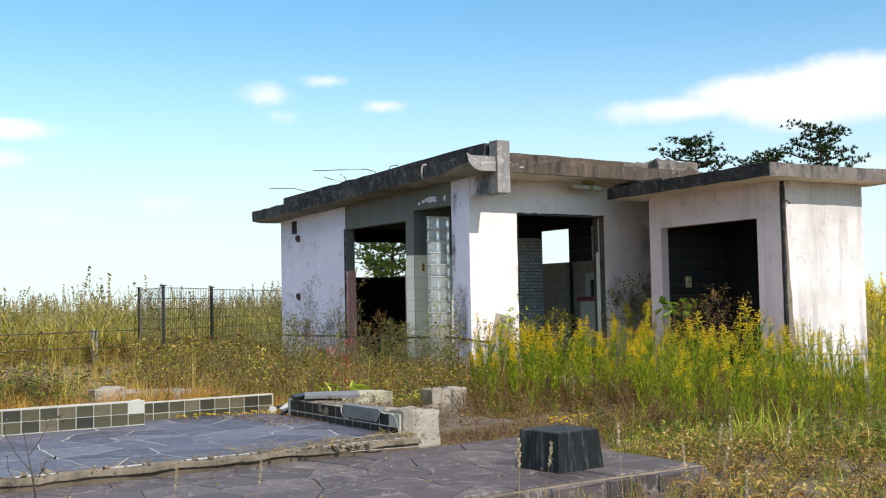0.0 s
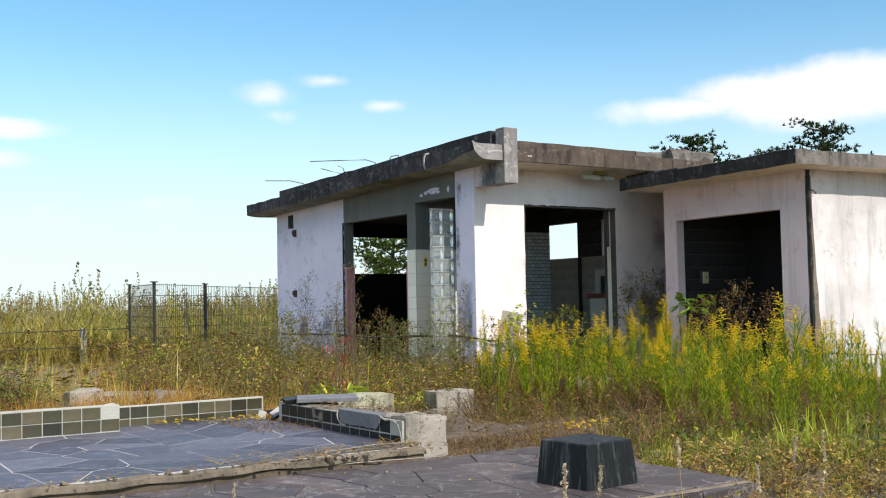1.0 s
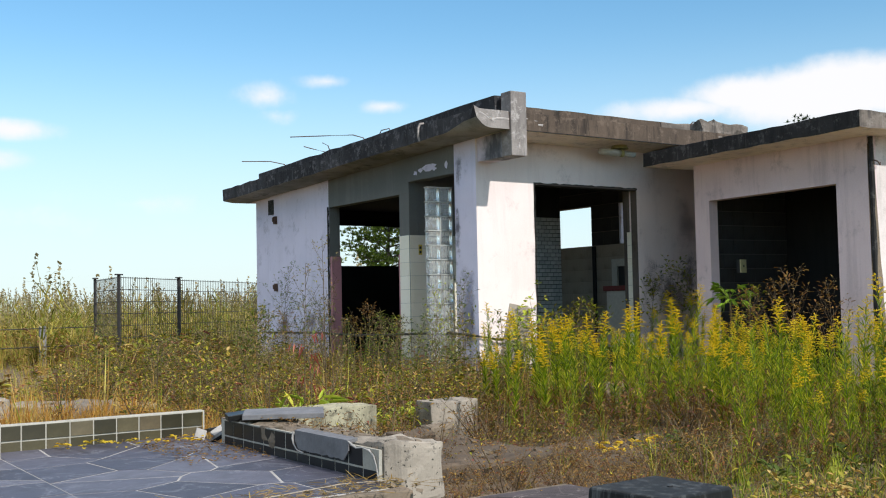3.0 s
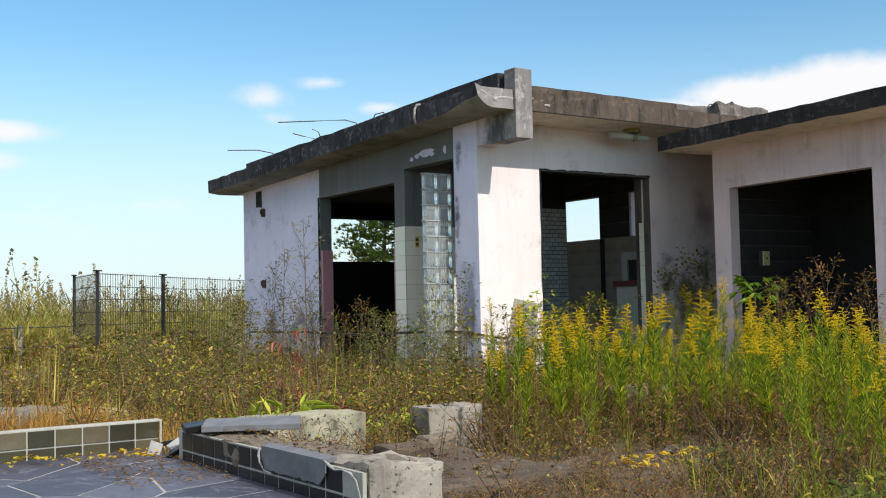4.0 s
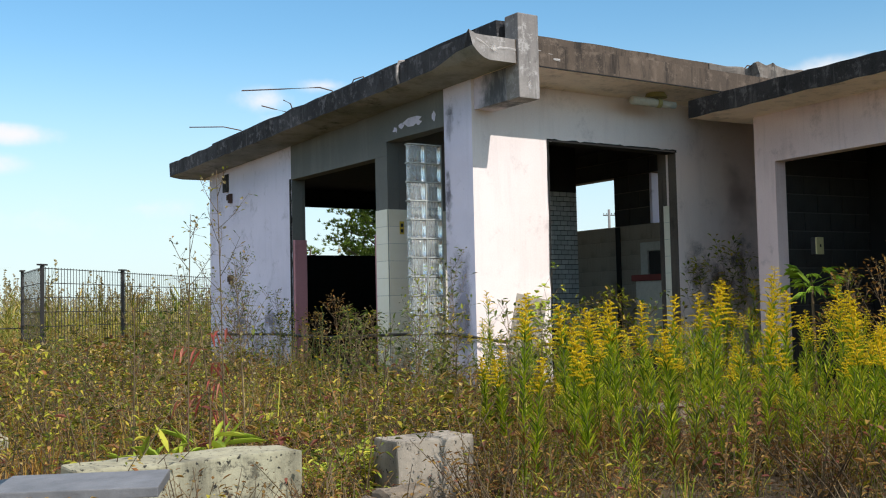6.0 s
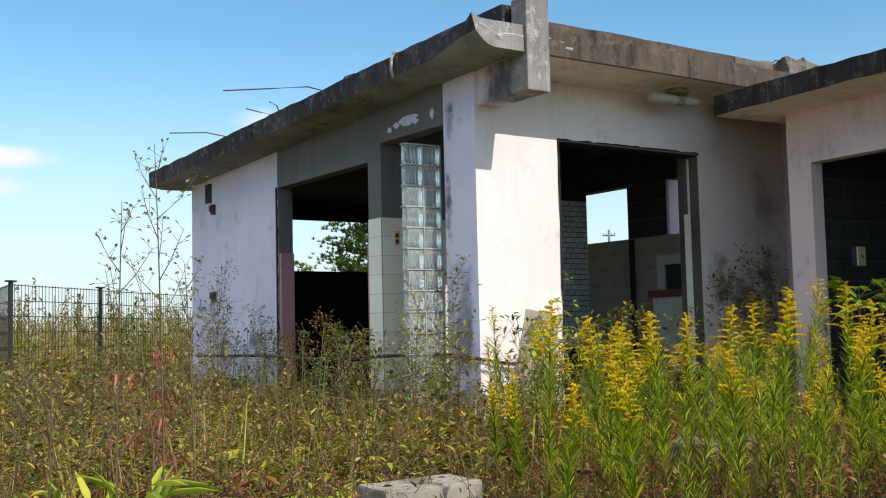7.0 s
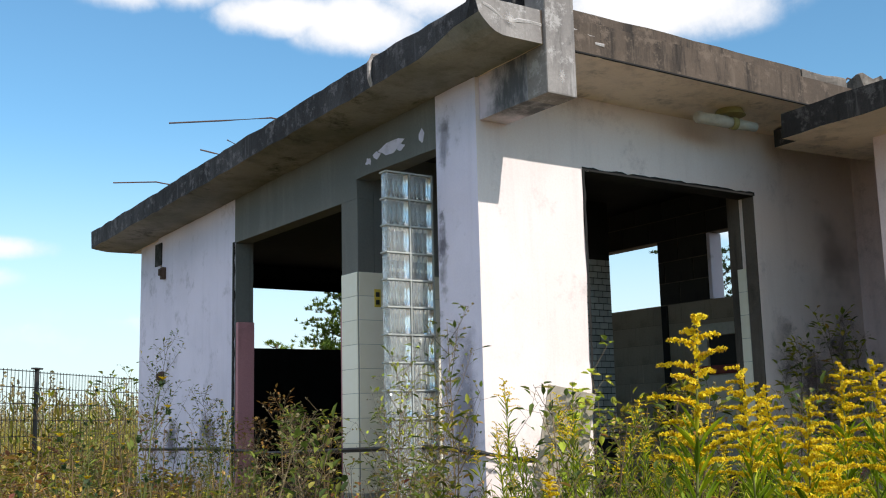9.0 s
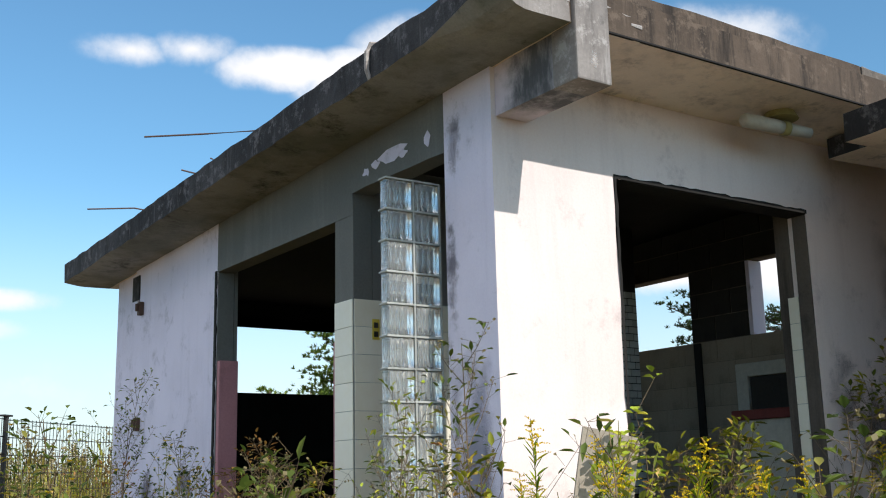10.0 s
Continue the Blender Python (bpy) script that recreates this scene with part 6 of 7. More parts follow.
growth("green_grass", green_t, spots(4.2, 11.5, 3.2, 13, 42, 79, right_green, 0.5, 1.1), [GRASS_RANK, GRASS_DRY], 80, "rank green grass beside the terrace", "grass")
growth("low_weeds", [bushy_weed(280 + i, 0.3, 6, 12, 0.04, 0.8, 0.2, 0.03).arrays() for i in range(6)], spots(5.2, 11.5, 3.5, 10.5, 6, 81, right_green, 0.6, 1.2), [STEM_GREEN, LEAF_SHRUB, LEAF_WEED, LEAF_DRY], 82, "low leafy weeds beside the terrace", "weeds")
for x0, x1, y0, y1, per, sd in ((4.85, 6.3, 7.9, 9.3, 16, 122), (6.3, 8.0, 7.6, 8.8, 6, 123)):
    growth("dry_stems", [bushy_weed(280 + i, 0.40, 6, 12, 0.024, 0.7, 0.75, 0.12, 0.5).arrays() for i in range(4)], spots(x0, x1, y0, y1, per, sd, lambda x, y: 0.7, 0.5, 1.0), WEED_MATS, sd, "brown stems growing through the cracked footing", "weeds")
growth("dry_stems", [bushy_weed(285 + i, 0.30, 7, 12, 0.022, 0.8, 0.8, 0.1, 0.5).arrays() for i in range(4)], spots(4.8, 6.8, 6.95, 8.3, 42, 120, lambda x, y: 0 if x < 4.85 or y < 7.2 and x < 5.5 else 0.75, 0.45, 0.85), WEED_MATS, 121, "low brown stems round the broken kerb", "weeds")
growth("dry_stems", [bushy_weed(290 + i, 0.36, 8, 11, 0.022, 0.75, 0.85, 0.1, 0.5).arrays() for i in range(5)], spots(4.8, 9.0, 6.6, 11.0, 27, 83, lambda x, y: 0 if blocked(x, y, 0.03) or near_eye(x, y, 0.2) else 0.8, 0.6, 1.1), WEED_MATS, 84, "dry brown stems round the footing", "weeds")
broad_t = [bushy_weed(235 + i, 0.34, 6, 11, 0.056, 0.8, 0.10, 0.04, 0.62).arrays() for i in range(6)]
growth("leafy_clump", [bushy_weed(225 + i, 0.5, 8, 13, 0.05, 0.6, 0.12, 0.03, 0.4).arrays() for i in range(4)], spots(0.4, 3.4, 10.3, 12.0, 7, 106, lambda x, y: 0.5 + noise.noise(V3((x, y, 14))), 0.7, 1.15), [TWIG, LEAF_SHRUB, LEAF_DRY, LEAF_RED], 107, "clumps of green leafy weeds behind the tiled kerb", "weeds")
growth("broadleaf_weeds", broad_t, spots(5.0, 10.0, 10.2, 17, 10, 97, lambda x, y: 0 if in_weeds(x, y) <= 0 else max(0, 0.5 + 1.2 * noise.noise(V3((x * 0.7, y * 0.7, 21)))), 0.6, 1.3), [TWIG, LEAF_WEED, LEAF_LIME, LEAF_RED], 98, "broad-leaved weeds, green turning yellow and red", "weeds")
growth("red_weeds", [bushy_weed(245 + i, 0.34, 6, 9, 0.05, 0.7, 0.2, 0.7, 0.6).arrays() for i in range(4)], spots(5.0, 9.4, 10.2, 14.0, 5.5, 99, lambda x, y: 0 if in_weeds(x, y) <= 0 else max(0, 0.3 + 1.2 * noise.noise(V3((x * 0.9, y * 0.9, 31)))), 0.6, 1.2), WEED_MATS, 100, "low weeds turned dark red", "weeds")
growth("withered_undergrowth", [bushy_weed(296 + i, 0.42, 8, 13, 0.031, 0.6, 0.7, 0.28, 0.5).arrays() for i in range(5)], spots(6.0, 12.0, 7.0, 12.8, 15, 101, lambda x, y: 0 if in_gold(x, y) <= 0 or near_eye(x, y, 0.3) else 0.6 if along(x, y)[1] < 2.3 else 0.2, 0.6, 1.15), WEED_MATS, 102, "withered red-brown undergrowth among the goldenrod stems", "weeds")
# broad weeds in the middle distance, left of the building and beyond it
field_t = [bushy_weed(215 + i, 0.46, 7, 9, 0.062, 0.6, 0.2, 0.04).arrays() for i in range(6)]
growth("field_weeds", field_t, spots(-6, 10.2, 17, 34, 3.8, 85, lambda x, y: 0 if blocked(x, y, 0.1) or low_field(x, y) else 1 if x < 0.62 * y - 2 and x > 0.05 * y - 2 else 0, 0.9, 1.7), [TWIG, LEAF_FIELD, LEAF_DRY, LEAF_RED], 86, "rough weeds of the open field", "weeds")
field_grass = [grass_tuft(310 + i, 0.8, 16, 0.011, 0.6, 1.3, 0.45).arrays() for i in range(5)]
growth("field_grass", field_grass, spots(-8, 12, 16, 42, 4, 87, lambda x, y: 0 if blocked(x, y, 0.1) or low_field(x, y) else 0.3 if y < 24 else 1 if x < 0.62 * y - 1 and x > 0.02 * y - 3 else 0, 0.7, 1.25), [REED, GRASS_DRY], 88, "long dry field grass", "grass")
reed_t = [reed(320 + i, 1.6).arrays() for i in range(6)]


def far_left(x, y):
    d = math.hypot(x, y)
    az = math.degrees(math.atan2(x, y))
    return 1 if 25 < d < 62 and 7 < az < 34 and not blocked(x, y, 0.5) and not (x > 7.5 and y < 24.5 and x < 12) else 0


growth("reeds", reed_t, spots(2, 34, 22, 60, 1.55, 89, far_left, 0.5, 1.05), [REED, SEED_HEAD], 90, "tall reeds and goldenrod along the horizon", "reeds")


def far_right(x, y):
    d = math.hypot(x, y)
    az = math.degrees(math.atan2(x, y))
    return 1 if 17 < d < 60 and 53 < az < 66 else 0


growth("reeds", reed_t, spots(14, 55, 8, 34, 1.5, 91, far_right, 0.6, 1.1), [REED, FLOWER_YELLOW], 92, "tall grass and goldenrod beyond the outbuilding", "reeds")
growth("field_grass", field_grass, spots(14.9, 30, 5, 16, 5, 93, lambda x, y: 1, 0.7, 1.2), [GRASS_GREEN, GRASS_DRY], 94, "long green field grass", "grass")


# ---- single plants ----
def plant(name, sprig, place, mats, label, category, turn=0.0, parts=(), scale=1.0):
    """One plant: an Empty with a mesh for each kind of part."""
    V, F, M = sprig.arrays()
    top = thing(name, place, turn)
    tagged(top, label, category)
    for nm, pick in parts:
        sel = np.isin(M, pick)
        if sel.any():
            f = F[sel]
            used = np.unique(f)
            remap = np.zeros(len(V), np.int32)
            remap[used] = np.arange(len(used))
            ob = new(nm, quad_mesh(nm, V[used] * scale, remap[f], M[sel], mats))
            ob.parent = top
            if nm != "stem":
                tagged(ob, kind="stuff")
    return top


def spindly(seed, h, side=10, leafmat=1, spread=0.28, leaf=0.02, clumps=3, fork=0.5):
    """A tall thin weed with ascending side twigs. Mats: 0 twig, 1 leaf, 2 seed head."""
    s = Sprig(seed)
    r = s.r
    lean = V3((r.uniform(-0.1, 0.1), r.uniform(-0.1, 0.1), 0)) * h
    s.stalk([lean * t * t + V3((0, 0, h * t)) for t in (0, 0.3, 0.6, 0.85, 1)], 0.006, 0.0015, 0)
    for i in range(side):
        t = 0.22 + 0.75 * i / side
        a = i * 2.4 + r.uniform(-0.4, 0.4)
        ln = spread * h * (1.15 - t) * r.uniform(0.7, 1.2) + 0.05
        p0 = lean * t * t + V3((0, 0, h * t))
        d = V3((math.cos(a), math.sin(a), r.uniform(0.9, 1.6))).normalized()
        p1, p2 = p0 + d * ln * 0.5, p0 + d * ln + V3((0, 0, ln * 0.15))
        s.stalk([p0, p1, p2], 0.0025, 0.001, 0)
        for k in range(clumps * 2):
            q = p0.lerp(p2, r.uniform(0.3, 1.0))
            w = V3((r.uniform(-1, 1), r.uniform(-1, 1), r.uniform(-0.2, 1)))
            e = q + w.normalized() * r.uniform(0.02, 0.07)
            s.stalk([q, e], 0.001, 0.0007, 0)
            if r.random() < fork:
                s.tuft(e, 0.008, 2, 3)
            else:
                s.leaf(e, w, leaf * r.uniform(0.7, 1.6), leaf * 0.5, leafmat)
    return s


def daisy_weed():
    """Thin branching stems with small yellow flower heads. Mats: 0 stem, 1 leaf, 2 petal, 3 bud."""
    s = Sprig(415)
    r = s.r
    for k in range(4):
        a = k * 1.7
        d = V3((math.cos(a) * 0.10, math.sin(a) * 0.10, 0))
        h = 0.93 - 0.09 * k
        pts = [d * t + V3((0, 0, h * t)) for t in (0, 0.4, 0.7, 0.88, 1.0)]
        s.stalk(pts, 0.003, 0.0012, 0)
        for t in (0.7, 0.8, 0.88, 0.94, 1.0):
            p = d * t + V3((0, 0, h * t))
            w = V3((r.uniform(-1, 1), r.uniform(-1, 1), 1.1)).normalized()
            e = p + w * r.uniform(0.02, 0.07)
            s.stalk([p, e], 0.0012, 0.0009, 0)
            s.tuft(e, 0.006, 3, 8)
            if r.random() < 0.6:
                for j in range(9):
                    b = j * 0.7
                    s.leaf(e + V3((0, 0, 0.006)), V3((math.cos(b), math.sin(b), 0.9)), 0.012, 0.005, 2)
        for t in (0.2, 0.35, 0.5, 0.6):
            b = r.uniform(0, 6.28)
            s.leaf(d * t + V3((0, 0, h * t)), V3((math.cos(b), math.sin(b), 0.6)), 0.06, 0.02, 1)
    return s


for dx, dy, turn in ((6.26, 10.17, 0), (7.55, 12.8, 40), (7.9, 13.3, 110), (8.3, 14.6, 200), (8.75, 15.6, 290), (7.1, 12.2, 160), (6.7, 11.7, 250)):
    plant("daisy_weed", daisy_weed(), (dx, dy, land(dx, dy)), [STEM_GREEN, LEAF_WEED, FLOWER_YELLOW, NEEDLES], "slender weed with small yellow flower heads and green buds", "weed", turn, (("stem", (0,)), ("foliage", (1,)), ("flower_head", (2,)), ("bud", (3,))))
STALKS = (("stem", (0,)), ("foliage", (1,)), ("seed_head", (2,)))
plant("dead_twig", spindly(399, 0.80, 11, 1, 0.34, 0.014, 2, 0.15), (0.95, 3.92, land(0.95, 3.92)), [BARK, BARK, BARK], "thin dark leafless twig in front of the terrace", "weed", 20, STALKS)
for i, (x, y, h, side) in enumerate(((5.79, 10.40, 1.66, 16), (5.62, 10.45, 1.45, 14), (6.05, 10.75, 1.25, 13), (5.45, 10.75, 1.1, 10))):
    plant("tall_weed", spindly(400 + i, h, side, 1, 0.26, 0.022, 4, 0.6), (x, y, land(x, y)), [TWIG, LEAF_WEED, SEED_HEAD], "tall spindly weed gone to seed", "weed", 70 * i, STALKS)
# shrubby growth along the walls
for i, (x, y, h) in enumerate(((9.48, 17.44, 1.15), (8.8, 12.75, 1.35), (9.35, 18.75, 1.75), (9.3, 18.5, 1.35), (9.55, 16.8, 0.85), (9.3, 19.6, 1.3), (9.4, 15.9, 1.05), (9.1, 15.0, 0.95), (9.5, 15.4, 0.9), (9.35, 14.2, 1.25), (9.2, 13.6, 0.95), (9.6, 14.6, 0.9), (9.0, 17.9, 0.95), (8.9, 20.3, 0.9))):
    s = spindly(420 + i, h, 16, 1, 0.42, 0.038, 6, 0.3)
    plant("wall_shrub", s, (x, y, land(x, y)), [TWIG, LEAF_LIME if i in (5, 9) else LEAF_DRY if i in (4, 6, 12) else LEAF_WEED if i in (0, 8, 10) else LEAF_SHRUB, SEED_HEAD], "straggling leafy shrub at the foot of the wall", "shrub", 50 * i, STALKS)
for i, (x, y, h) in enumerate(((11.78, 10.52, 1.35), (11.95, 10.1, 1.2), (11.6, 11.0, 1.15), (12.1, 10.9, 1.25), (13.2, 13.6, 1.6), (13.6, 13.7, 1.45), (12.7, 13.7, 1.35), (11.7, 13.8, 1.0), (11.3, 13.7, 1.05), (10.9, 13.75, 0.95), (12.3, 11.6, 1.2))):
    s = spindly(440 + i, h, 16, 1, 0.45, 0.042 if i < 4 else 0.06, 5, 0.2)
    plant("shrub", s, (x, y, land(x, y)), [TWIG, LEAF_DRY if i < 4 else LEAF_WEED, SEED_HEAD], "twiggy half-withered shrub before the dark opening" if i < 4 else "straggling green shrub by the shaded wall", "shrub", 50 * i, STALKS)


def vine(seed):
    s = Sprig(seed)
    r = s.r
    for a in range(5):
        p = V3((r.uniform(-0.1, 0.1), 0, 0.2))
        pts = [p.copy()]
        for k in range(7):
            p = p + V3((r.uniform(-0.05, 0.16), r.uniform(-0.05, 0.05), r.uniform(0.05, 0.20)))
            pts.append(p.copy())
        s.stalk(pts, 0.004, 0.0015, 0)
        for q in pts[2:]:
            for _ in range(4):
                w = V3((r.uniform(-1, 1), r.uniform(-1, 0.4), r.uniform(-0.6, 0.8)))
                s.leaf(q + w * 0.03, w, r.uniform(0.04, 0.075), r.uniform(0.035, 0.06), 1, 0.15, 0.3)
    return s


plant("vine", vine(463), (10.55, 13.95, land(10.5, 13.9)), [TWIG, LEAF_LIME], "climbing vine with lime-green leaves on the sunlit wall", "vine", 25, (("stem", (0,)), ("foliage", (1,))))
plant("vine", vine(460), (9.78, 13.22, land(9.85, 13.25)), [TWIG, LEAF_LIME], "climbing vine with lime-green leaves over the leaning board", "vine", 0, (("stem", (0,)), ("foliage", (1,))))


def sumac():
    s = Sprig(470)
    r = s.r
    s.stalk([V3((0, 0, 0)), V3((0.02, 0, 0.4)), V3((-0.03, 0.02, 0.85))], 0.008, 0.004, 0)
    for k in range(6):
        a, z = k * 2.2, 0.40 + 0.08 * k
        d = V3((math.cos(a), math.sin(a), -0.25 + 0.1 * k))
        p = V3((0, 0, z))
        e = p + d.normalized() * 0.16
        s.stalk([p, e], 0.003, 0.001, 1)
        for j in range(5):
            q = p.lerp(e, 0.2 + 0.2 * j)
            w = d.normalized() * r.uniform(0.2, 0.7) + V3((-d.y, d.x, 0)) * (1 if j % 2 else -1) * r.uniform(0.2, 0.7) + V3((0, 0, r.uniform(-1.2, -0.3)))
            s.leaf(q, w, 0.10 * r.uniform(0.6, 1.4), r.uniform(0.012, 0.02), 1, 0.25, r.uniform(0.1, 0.5))
    return s


plant("sumac", sumac(), (5.92, 10.95, land(5.92, 10.95) + 0.05), [TWIG, LEAF_CRIMSON], "young sumac with drooping red autumn leaves", "sumac", 20, (("stem", (0,)), ("foliage", (1,))))


def bamboo_grass(seed, h, n, mat=0):
    """Broad arching blades on short canes."""
    s = Sprig(seed)
    r = s.r
    for _ in range(n):
        a = r.uniform(0, 6.28)
        z = h * r.uniform(0.1, 0.75)
        d = V3((math.cos(a), math.sin(a), r.uniform(0.15, 1.6)))
        p = V3((math.cos(a) * 0.06, math.sin(a) * 0.06, z))
        s.stalk([V3((0, 0, 0)) + V3((r.uniform(-0.05, 0.05), r.uniform(-0.05, 0.05), 0)), p], 0.003, 0.0015, mat)
        s.leaf(p, d, r.uniform(0.15, 0.30), r.uniform(0.022, 0.036), mat, 0.12, r.uniform(0.1, 0.5))
    return s


TALL = [spindly(530 + i, 0.72 + 0.06 * i, 12, 1, 0.34, 0.04, 4, 0.2).arrays() for i in range(5)]
growth("tall_weeds", TALL, spots(4.6, 10.0, 10.6, 20, 1.7, 108, lambda x, y: 0 if in_weeds(x, y) <= 0.1 or near_eye(x, y, 0.6) else 0.8, 0.6, 1.2), [TWIG, LEAF_SHRUB, SEED_HEAD], 109, "thin upright weeds standing above the rest", "weeds")
growth("tall_weeds", TALL, spots(4.6, 10.0, 10.6, 20, 0.7, 110, lambda x, y: 0 if in_weeds(x, y) <= 0.1 or near_eye(x, y, 0.6) else 0.8, 0.6, 1.1), [TWIG, LEAF_WEED, SEED_HEAD], 111, "thin withered weeds standing above the rest", "weeds")
growth("green_weeds", [bushy_weed(540 + i, 0.30, 7, 11, 0.07, 0.9, 0.05, 0.02, 0.28).arrays() for i in range(4)], spots(5.95, 6.75, 10.12, 10.75, 34, 112, lambda x, y: 0 if 6.47 < x and y < 10.33 else 1, 0.6, 1.1), [STEM_GREEN, LEAF_LIME, LEAF_SHRUB, LEAF_RED], 113, "fresh green leafy weeds between the two stones", "weeds")
for i, (x, y, h) in enumerate(((5.72, 10.46, 0.50), (5.54, 10.40, 0.42), (5.40, 10.5, 0.36))):
    plant("bamboo_grass", bamboo_grass(480 + i, h, 26), (x, y, land(x, y)), [LEAF_LIME], "bright green bamboo grass clump behind the stone", "grass", 40 * i, (("foliage", (0,)),))


def palm():
    s = Sprig(490)
    r = s.r
    s.stalk([V3((0, 0, -0.15)), V3((0.02, 0.01, 0.5)), V3((0, 0, 1.05))], 0.02, 0.014, 0)
    for k in range(15):
        a, el = r.uniform(0, 6.28), r.uniform(-0.1, 1.3)
        d = V3((math.cos(a), math.sin(a), el)).normalized()
        p0 = V3((0, 0, 1.0 + r.uniform(-0.12, 0.04)))
        e = p0 + d * r.uniform(0.10, 0.2)
        s.stalk([p0, e], 0.005, 0.003, 1)
        for q in range(7):                                   # a fan of narrow fingers
            b = a + (q - 3) * 0.22
            s.leaf(e, V3((math.cos(b), math.sin(b), el * 0.7)), r.uniform(0.11, 0.17), 0.02, 1, 0.2, r.uniform(0.3, 0.8))
    return s


plant("young_palm", palm(), (12.2, 11.78, land(12.2, 11.78) + 0.08), [TWIG, LEAF_PALM], "young palm with drooping green fronds by the outbuilding", "palm", 0, (("stem", (0,)), ("foliage", (1,))))


def seed_stalk(seed, h):
    s = Sprig(seed)
    r = s.r
    lean = V3((r.uniform(-0.12, 0.12), r.uniform(-0.12, 0.12), 0))
    top = V3((0, 0, h)) + lean
    s.stalk([V3((0, 0, 0)), V3((0, 0, h * 0.5)) + lean * 0.3, top], 0.0016, 0.0009, 0)
    for k in range(30):
        p = top + V3((lean.x, lean.y, 0.55)).normalized() * (k / 30 * 0.10)
        s.tuft(p, 0.0062, 1, 3)
    for k in range(3):
        a = r.uniform(0, 6.28)
        s.blade(V3((0, 0, h * 0.15 * k)), V3((math.cos(a) * 0.4, math.sin(a) * 0.4, 1)), h * 0.45, 0.005, 1.0, 0, 3)
    return s


PALE_SEED = material("pale_seed_head", leafy([(0, (0.46, 0.36, 0.22)), (0.5, (0.60, 0.49, 0.33)), (1, (0.70, 0.60, 0.44))], 0.4))
NEAR_STALKS = [(3.15, 3.35, 0.62), (3.45, 3.0, 0.66), (2.6, 3.3, 0.6), (3.75, 3.1, 0.62), (2.35, 3.05, 0.66), (3.3, 3.1, 0.55), (3.6, 3.4, 0.5), (3.1, 2.7, 0.52), (1.5, 4.3, 0.5), (3.9, 3.6, 0.52), (2.0, 4.6, 0.42)]
for i, (x, y, h) in enumerate(NEAR_STALKS):
    plant("foxtail_grass", seed_stalk(500 + i, h), (x, y, land(x, y)), [GRASS_DRY, PALE_SEED], "dry foxtail grass stalk with a buff seed head", "grass", 33 * i, (("stem", (0,)), ("seed_head", (1,))))
growth("low_grass", short_t, spots(-2, 5.5, 2.6, 4.9, 16, 95, lambda x, y: 0.0 if near_eye(x, y, 0.3) else 0.9, 0.5, 1.0), [GRASS_DRY, GRASS_GREEN], 96, "short dry grass in front of the terrace", "grass")


# fallen leaves
def fallen(seed, x0, x1, y0, y1, z, n, size, slim=0.6, lift=0.3):
    s = Sprig(seed)
    r = s.r
    for _ in range(n):
        a = r.uniform(0, 6.28)
        s.leaf(V3((r.uniform(x0, x1), r.uniform(y0, y1), z + r.uniform(0.003, 0.02))), V3((math.cos(a), math.sin(a), r.uniform(-0.1, lift))), size * r.uniform(0.6, 1.3), size * slim, 0, 0.3, 0.0)
    return s


LEAF_YELLOW = material("yellow_leaf", leafy([(0, (0.72, 0.42, 0.02)), (0.6, (0.82, 0.58, 0.04)), (1, (0.50, 0.38, 0.05))]))
for nm, sp, mats, lab in (("fallen_leaves", fallen(601, 6.6, 7.6, 8.0, 8.45, 0.272, 34, 0.085, 0.6, 0.08), [LEAF_YELLOW], "yellow fallen leaves on the footing"),
                          ("fallen_leaves", fallen(602, 3.5, 4.4, 9.3, 9.72, 0.44, 60, 0.045), [LEAF_YELLOW], "yellow leaves along the kerb"),
                          ("leaf_litter", fallen(603, 3.9, 4.43, 8.4, 9.7, 0.43, 520, 0.024), [LEAF_DRY], "brown leaf litter in the patio corner"),
                          ("leaf_litter", fallen(604, 3.0, 4.6, 6.95, 7.35, 0.43, 240, 0.11, 0.05), [GRASS_DRY], "straw litter along the patio edge"),
                          ("straw_litter", fallen(607, -2.4, 4.4, 6.94, 7.14, 0.436, 260, 0.07, 0.08), [GRASS_DRY], "twisted straw and leaf crumbs along the terrace edge"),
                          ("leaf_litter", fallen(608, 4.5, 4.76, 7.7, 9.2, 0.60, 120, 0.026), [LEAF_DRY], "brown leaf litter on the broken kerb"),
                          ("leaf_litter", fallen(605, 4.8, 8.0, 7.6, 9.3, 0.27, 1100, 0.03), [LEAF_DRY], "brown leaf litter on the footings"),
                          ("leaf_litter", fallen(606, -1, 5.3, 5.1, 6.9, 0.362, 130, 0.025), [GRASS_DRY], "scattered straw on the terrace")):
    V, F, M = sp.arrays()
    tagged(new(nm, quad_mesh(nm, V, F, M, mats)), lab, "leaves", kind="stuff")

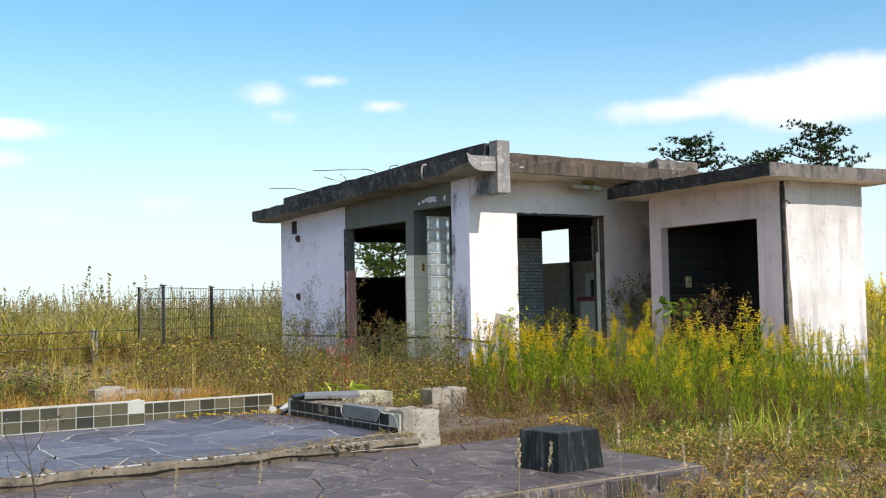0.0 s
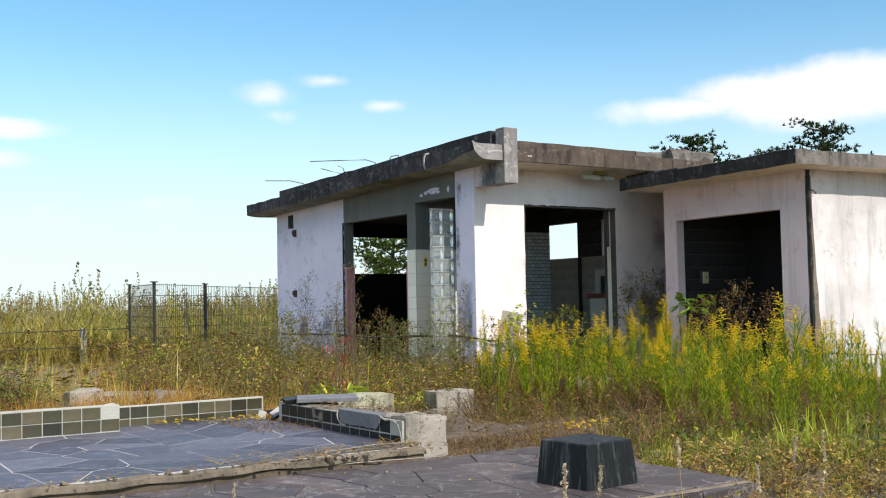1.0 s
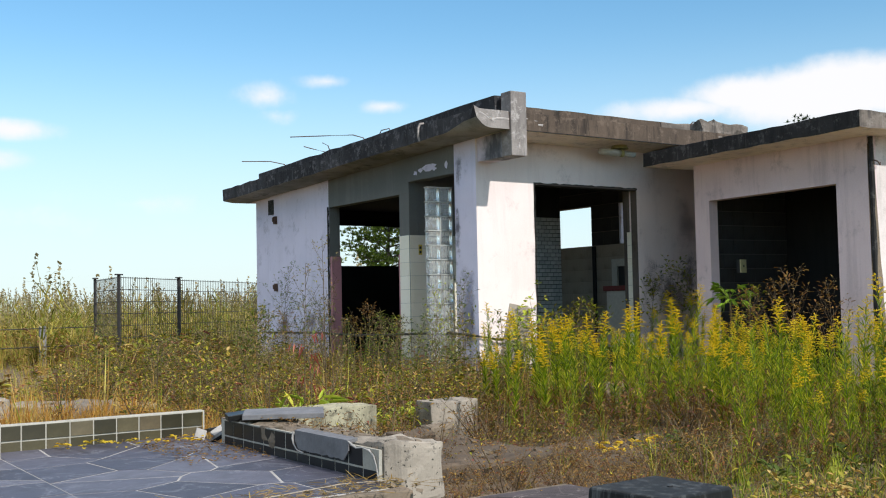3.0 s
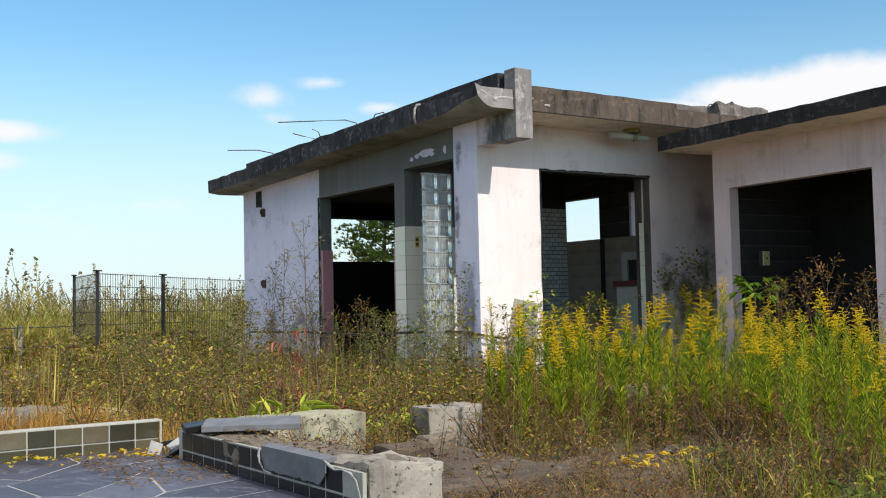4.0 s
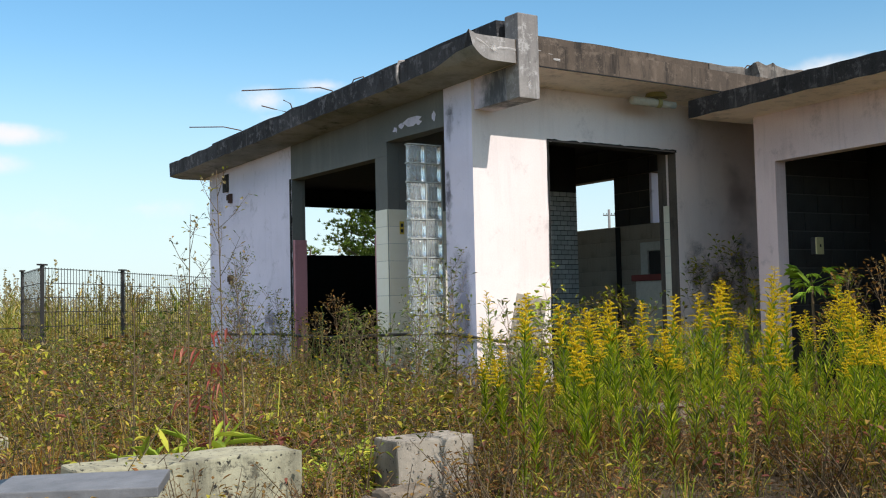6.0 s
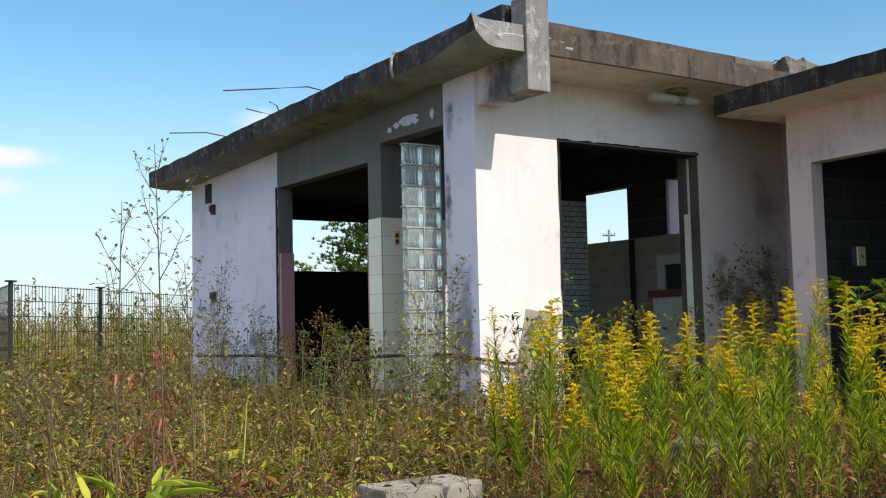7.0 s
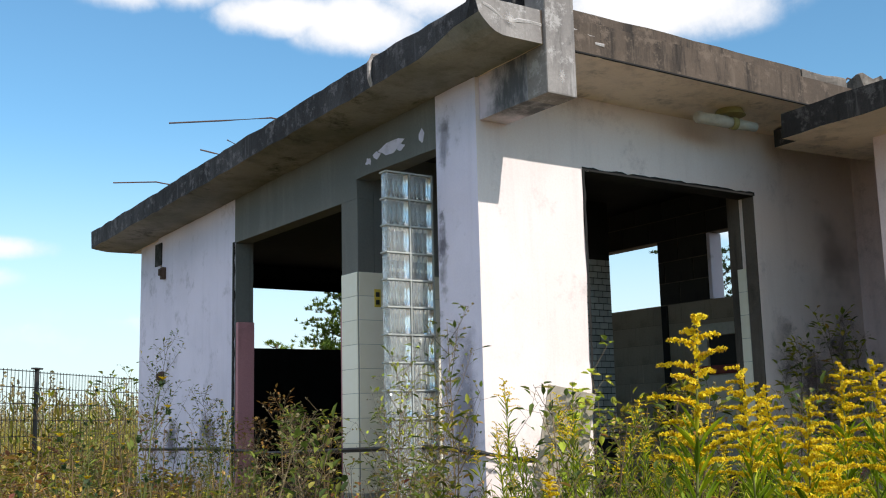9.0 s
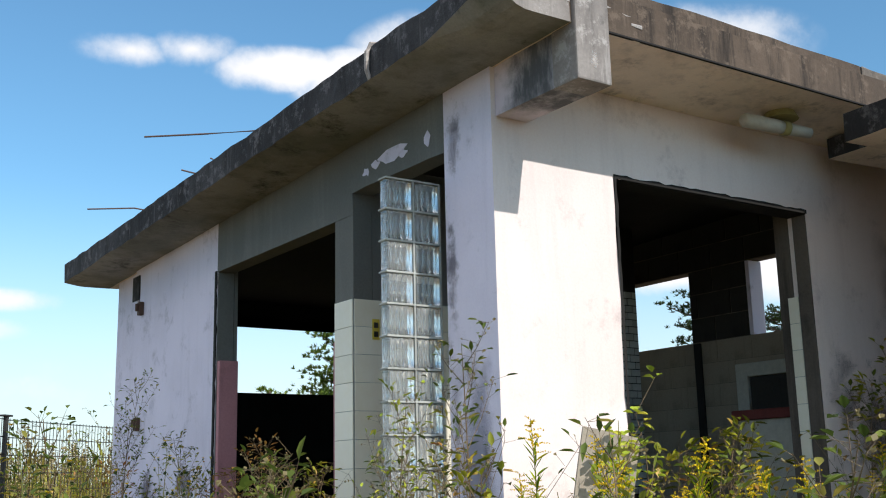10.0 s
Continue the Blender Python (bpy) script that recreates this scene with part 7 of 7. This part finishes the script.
# ---- fence, posts, trees, far things ----
def mesh_fence(a, b, zt, label):
    """A welded wire fence panel from a to b, with its post at a."""
    (x0, y0), (x1, y1) = a, b
    ln = math.hypot(x1 - x0, y1 - y0)
    ang = math.degrees(math.atan2(y1 - y0, x1 - x0))
    zb = land(x0, y0)
    top = thing("wire_fence", (x0, y0, zb), ang)
    tagged(top, label, "fence", "fence panels")
    h = zt - zb
    bm = bmesh.new()
    box(bm, -0.025, 0.025, -0.025, 0.025, -0.1, h + 0.02, 0.004)
    part("post", bm, STEEL_DARK, top)
    bm = bmesh.new()
    box(bm, -0.09, 0.09, -0.04, 0.04, h + 0.0205, h + 0.045, 0.004)
    part("post_cap", bm, STEEL_DARK, top)
    bm = bmesh.new()
    box(bm, -0.0034, 0.0034, -0.0034, 0.0034, 0.08, h)
    wire = mesh_of("upright_wire", bm)
    wire.materials.append(STEEL_DARK)
    n = int(ln / 0.085)
    for i in range(1, n):
        ob = new("upright_wire", wire)
        ob.parent = top
        ob.matrix_basis = pose(ln * i / n, 0, 0)
    for k in range(8):
        z = 0.12 + (h - 0.14) * k / 7
        bm = bmesh.new()
        box(bm, 0.026, ln - 0.026, 0.004, 0.014, z - 0.006, z + 0.006)
        part("cross_wire", bm, STEEL_DARK, top)
    return top


mesh_fence((7.80, 22.40), (9.56, 24.08), 1.93, "dark welded wire fence panel standing in weeds")
mesh_fence((9.56, 24.08), (13.08, 27.44), 1.92, "dark welded wire fence panel standing in weeds")
mesh_fence((8.02, 24.70), (7.80, 22.43), 1.93, "dark welded wire gate leaf standing open")
bm = bmesh.new()
box(bm, 6.90, 7.02, 24.5, 24.62, 0.1, 1.02, 0.01)
tagged(part("fence_post", bm, GREY_POLE), "short grey concrete post in the field", "post")
for z in (0.98, 0.62):
    tagged(part("fence_wire", tube([(-4, 22.5, z), (2, 23.6, z - 0.03), (6.96, 24.5, z), (8.0, 24.7, z)], 0.01, 5), CABLE), "thin wire strung across the field", "wire", "field wires")


def pine(name, x, y, height, crown, seed, label, needle=0.16, tufts=26, bare=0.45, mats=None, n=15):
    """A wind-shaped pine: leaning trunk, level limbs, clumps of needles with gaps between."""
    r = random.Random(seed)
    z0 = land(x, y)
    top = tagged(thing(name, (x, y, z0)), label, "tree")
    lean = V3((r.uniform(-0.06, 0.06), r.uniform(-0.06, 0.06), 0)) * height
    spine = [lean * t * t + V3((0, 0, height * t)) for t in (0, 0.2, 0.4, 0.6, 0.8, 1.0)]
    part("trunk", tube(spine, [height * 0.022 * (1 - 0.85 * i / 5) + 0.01 for i in range(6)], 8), BARK, top, "", True)
    s = Sprig(seed)
    for i in range(n):
        t = bare + (0.98 - bare) * i / (n - 1)
        a = i * 2.4 + r.uniform(-0.5, 0.5)
        ln = crown * (1.05 - 0.65 * ((t - bare) / (1 - bare)) ** 1.5) * r.uniform(0.55, 1.1)
        p0 = lean * t * t + V3((0, 0, height * t))
        d = V3((math.cos(a), math.sin(a), r.uniform(0.0, 0.35))).normalized()
        pts = [p0, p0 + d * ln * 0.5 + V3((0, 0, -0.02 * ln)), p0 + d * ln + V3((0, 0, 0.12 * ln))]
        part("limb", tube(pts, [height * 0.008, height * 0.005, height * 0.002], 5), BARK, top)
        for k in range(tufts):
            u = r.uniform(0.25, 1.05)
            c = pts[1].lerp(pts[2], (u - 0.5) * 2) if u > 0.5 else pts[0].lerp(pts[1], u * 2)
            c = c + V3((r.gauss(0, 0.13), r.gauss(0, 0.13), abs(r.gauss(0, 0.055)))) * crown
            for _ in range(12):
                w = V3((r.gauss(0, 1), r.gauss(0, 1), abs(r.gauss(0.5, 0.8)))).normalized()
                s.leaf(c, w, needle * crown * r.uniform(0.5, 1.0), needle * crown * 0.26, 0, 0.1, 0.0)
    V, F, M = s.arrays()
    ob = new("needles", quad_mesh("needles", V, F, M, [mats or NEEDLES]))
    ob.parent = top
    return top


def out(az, d):
    return d * math.sin(radians(az)), d * math.cos(radians(az))


pine("pine_tree", *out(47.2, 150), 22.7, 6.2, 701, "tall dark pine beyond the building", 0.11, 38, 0.66)
pine("pine_tree", *out(53.6, 150), 23.4, 5.8, 702, "tall wind-shaped pine beyond the outbuilding", 0.11, 36, 0.72)
pine("pine_tree", *out(51.0, 152), 20.2, 4.4, 703, "lower spreading pine beyond the building", 0.12, 30, 0.84)
pine("pine_tree", 20.35, 33.75, 4.75, 2.05, 704, "bushy green pine behind the building", 0.075, 110, 0.08, LEAF_PINE, 36)
pine("shrub", 13.72, 25.3, 2.25, 0.6, 705, "leafy shrub in the field behind the building", 0.16, 14, 0.25, LEAF_TREE)
# utility pole
px, py = out(42.45, 112)
pole = tagged(thing("utility_pole", (px, py, land(px, py))), "distant concrete utility pole with a crossarm", "utility pole")
part("shaft", tube([(0, 0, -0.2), (0, 0, 10.0)], [0.19, 0.12], 10), GREY_POLE, pole)
bm = bmesh.new()
box(bm, -0.6, 0.6, -0.05, 0.05, 9.38, 9.48, 0.01, pose(0, 0, 0, 0, 0, -30))
part("crossarm", bm, STEEL_DARK, pole)
for k in (-0.52, -0.22, 0.24, 0.52):
    bm = bmesh.new()
    bmesh.ops.create_cone(bm, cap_ends=True, segments=8, radius1=0.045, radius2=0.035, depth=0.14, matrix=pose(0, 0, 0, 0, 0, -30) @ pose(k, 0, 9.58))
    part("insulator", bm, STEEL_DARK, pole)
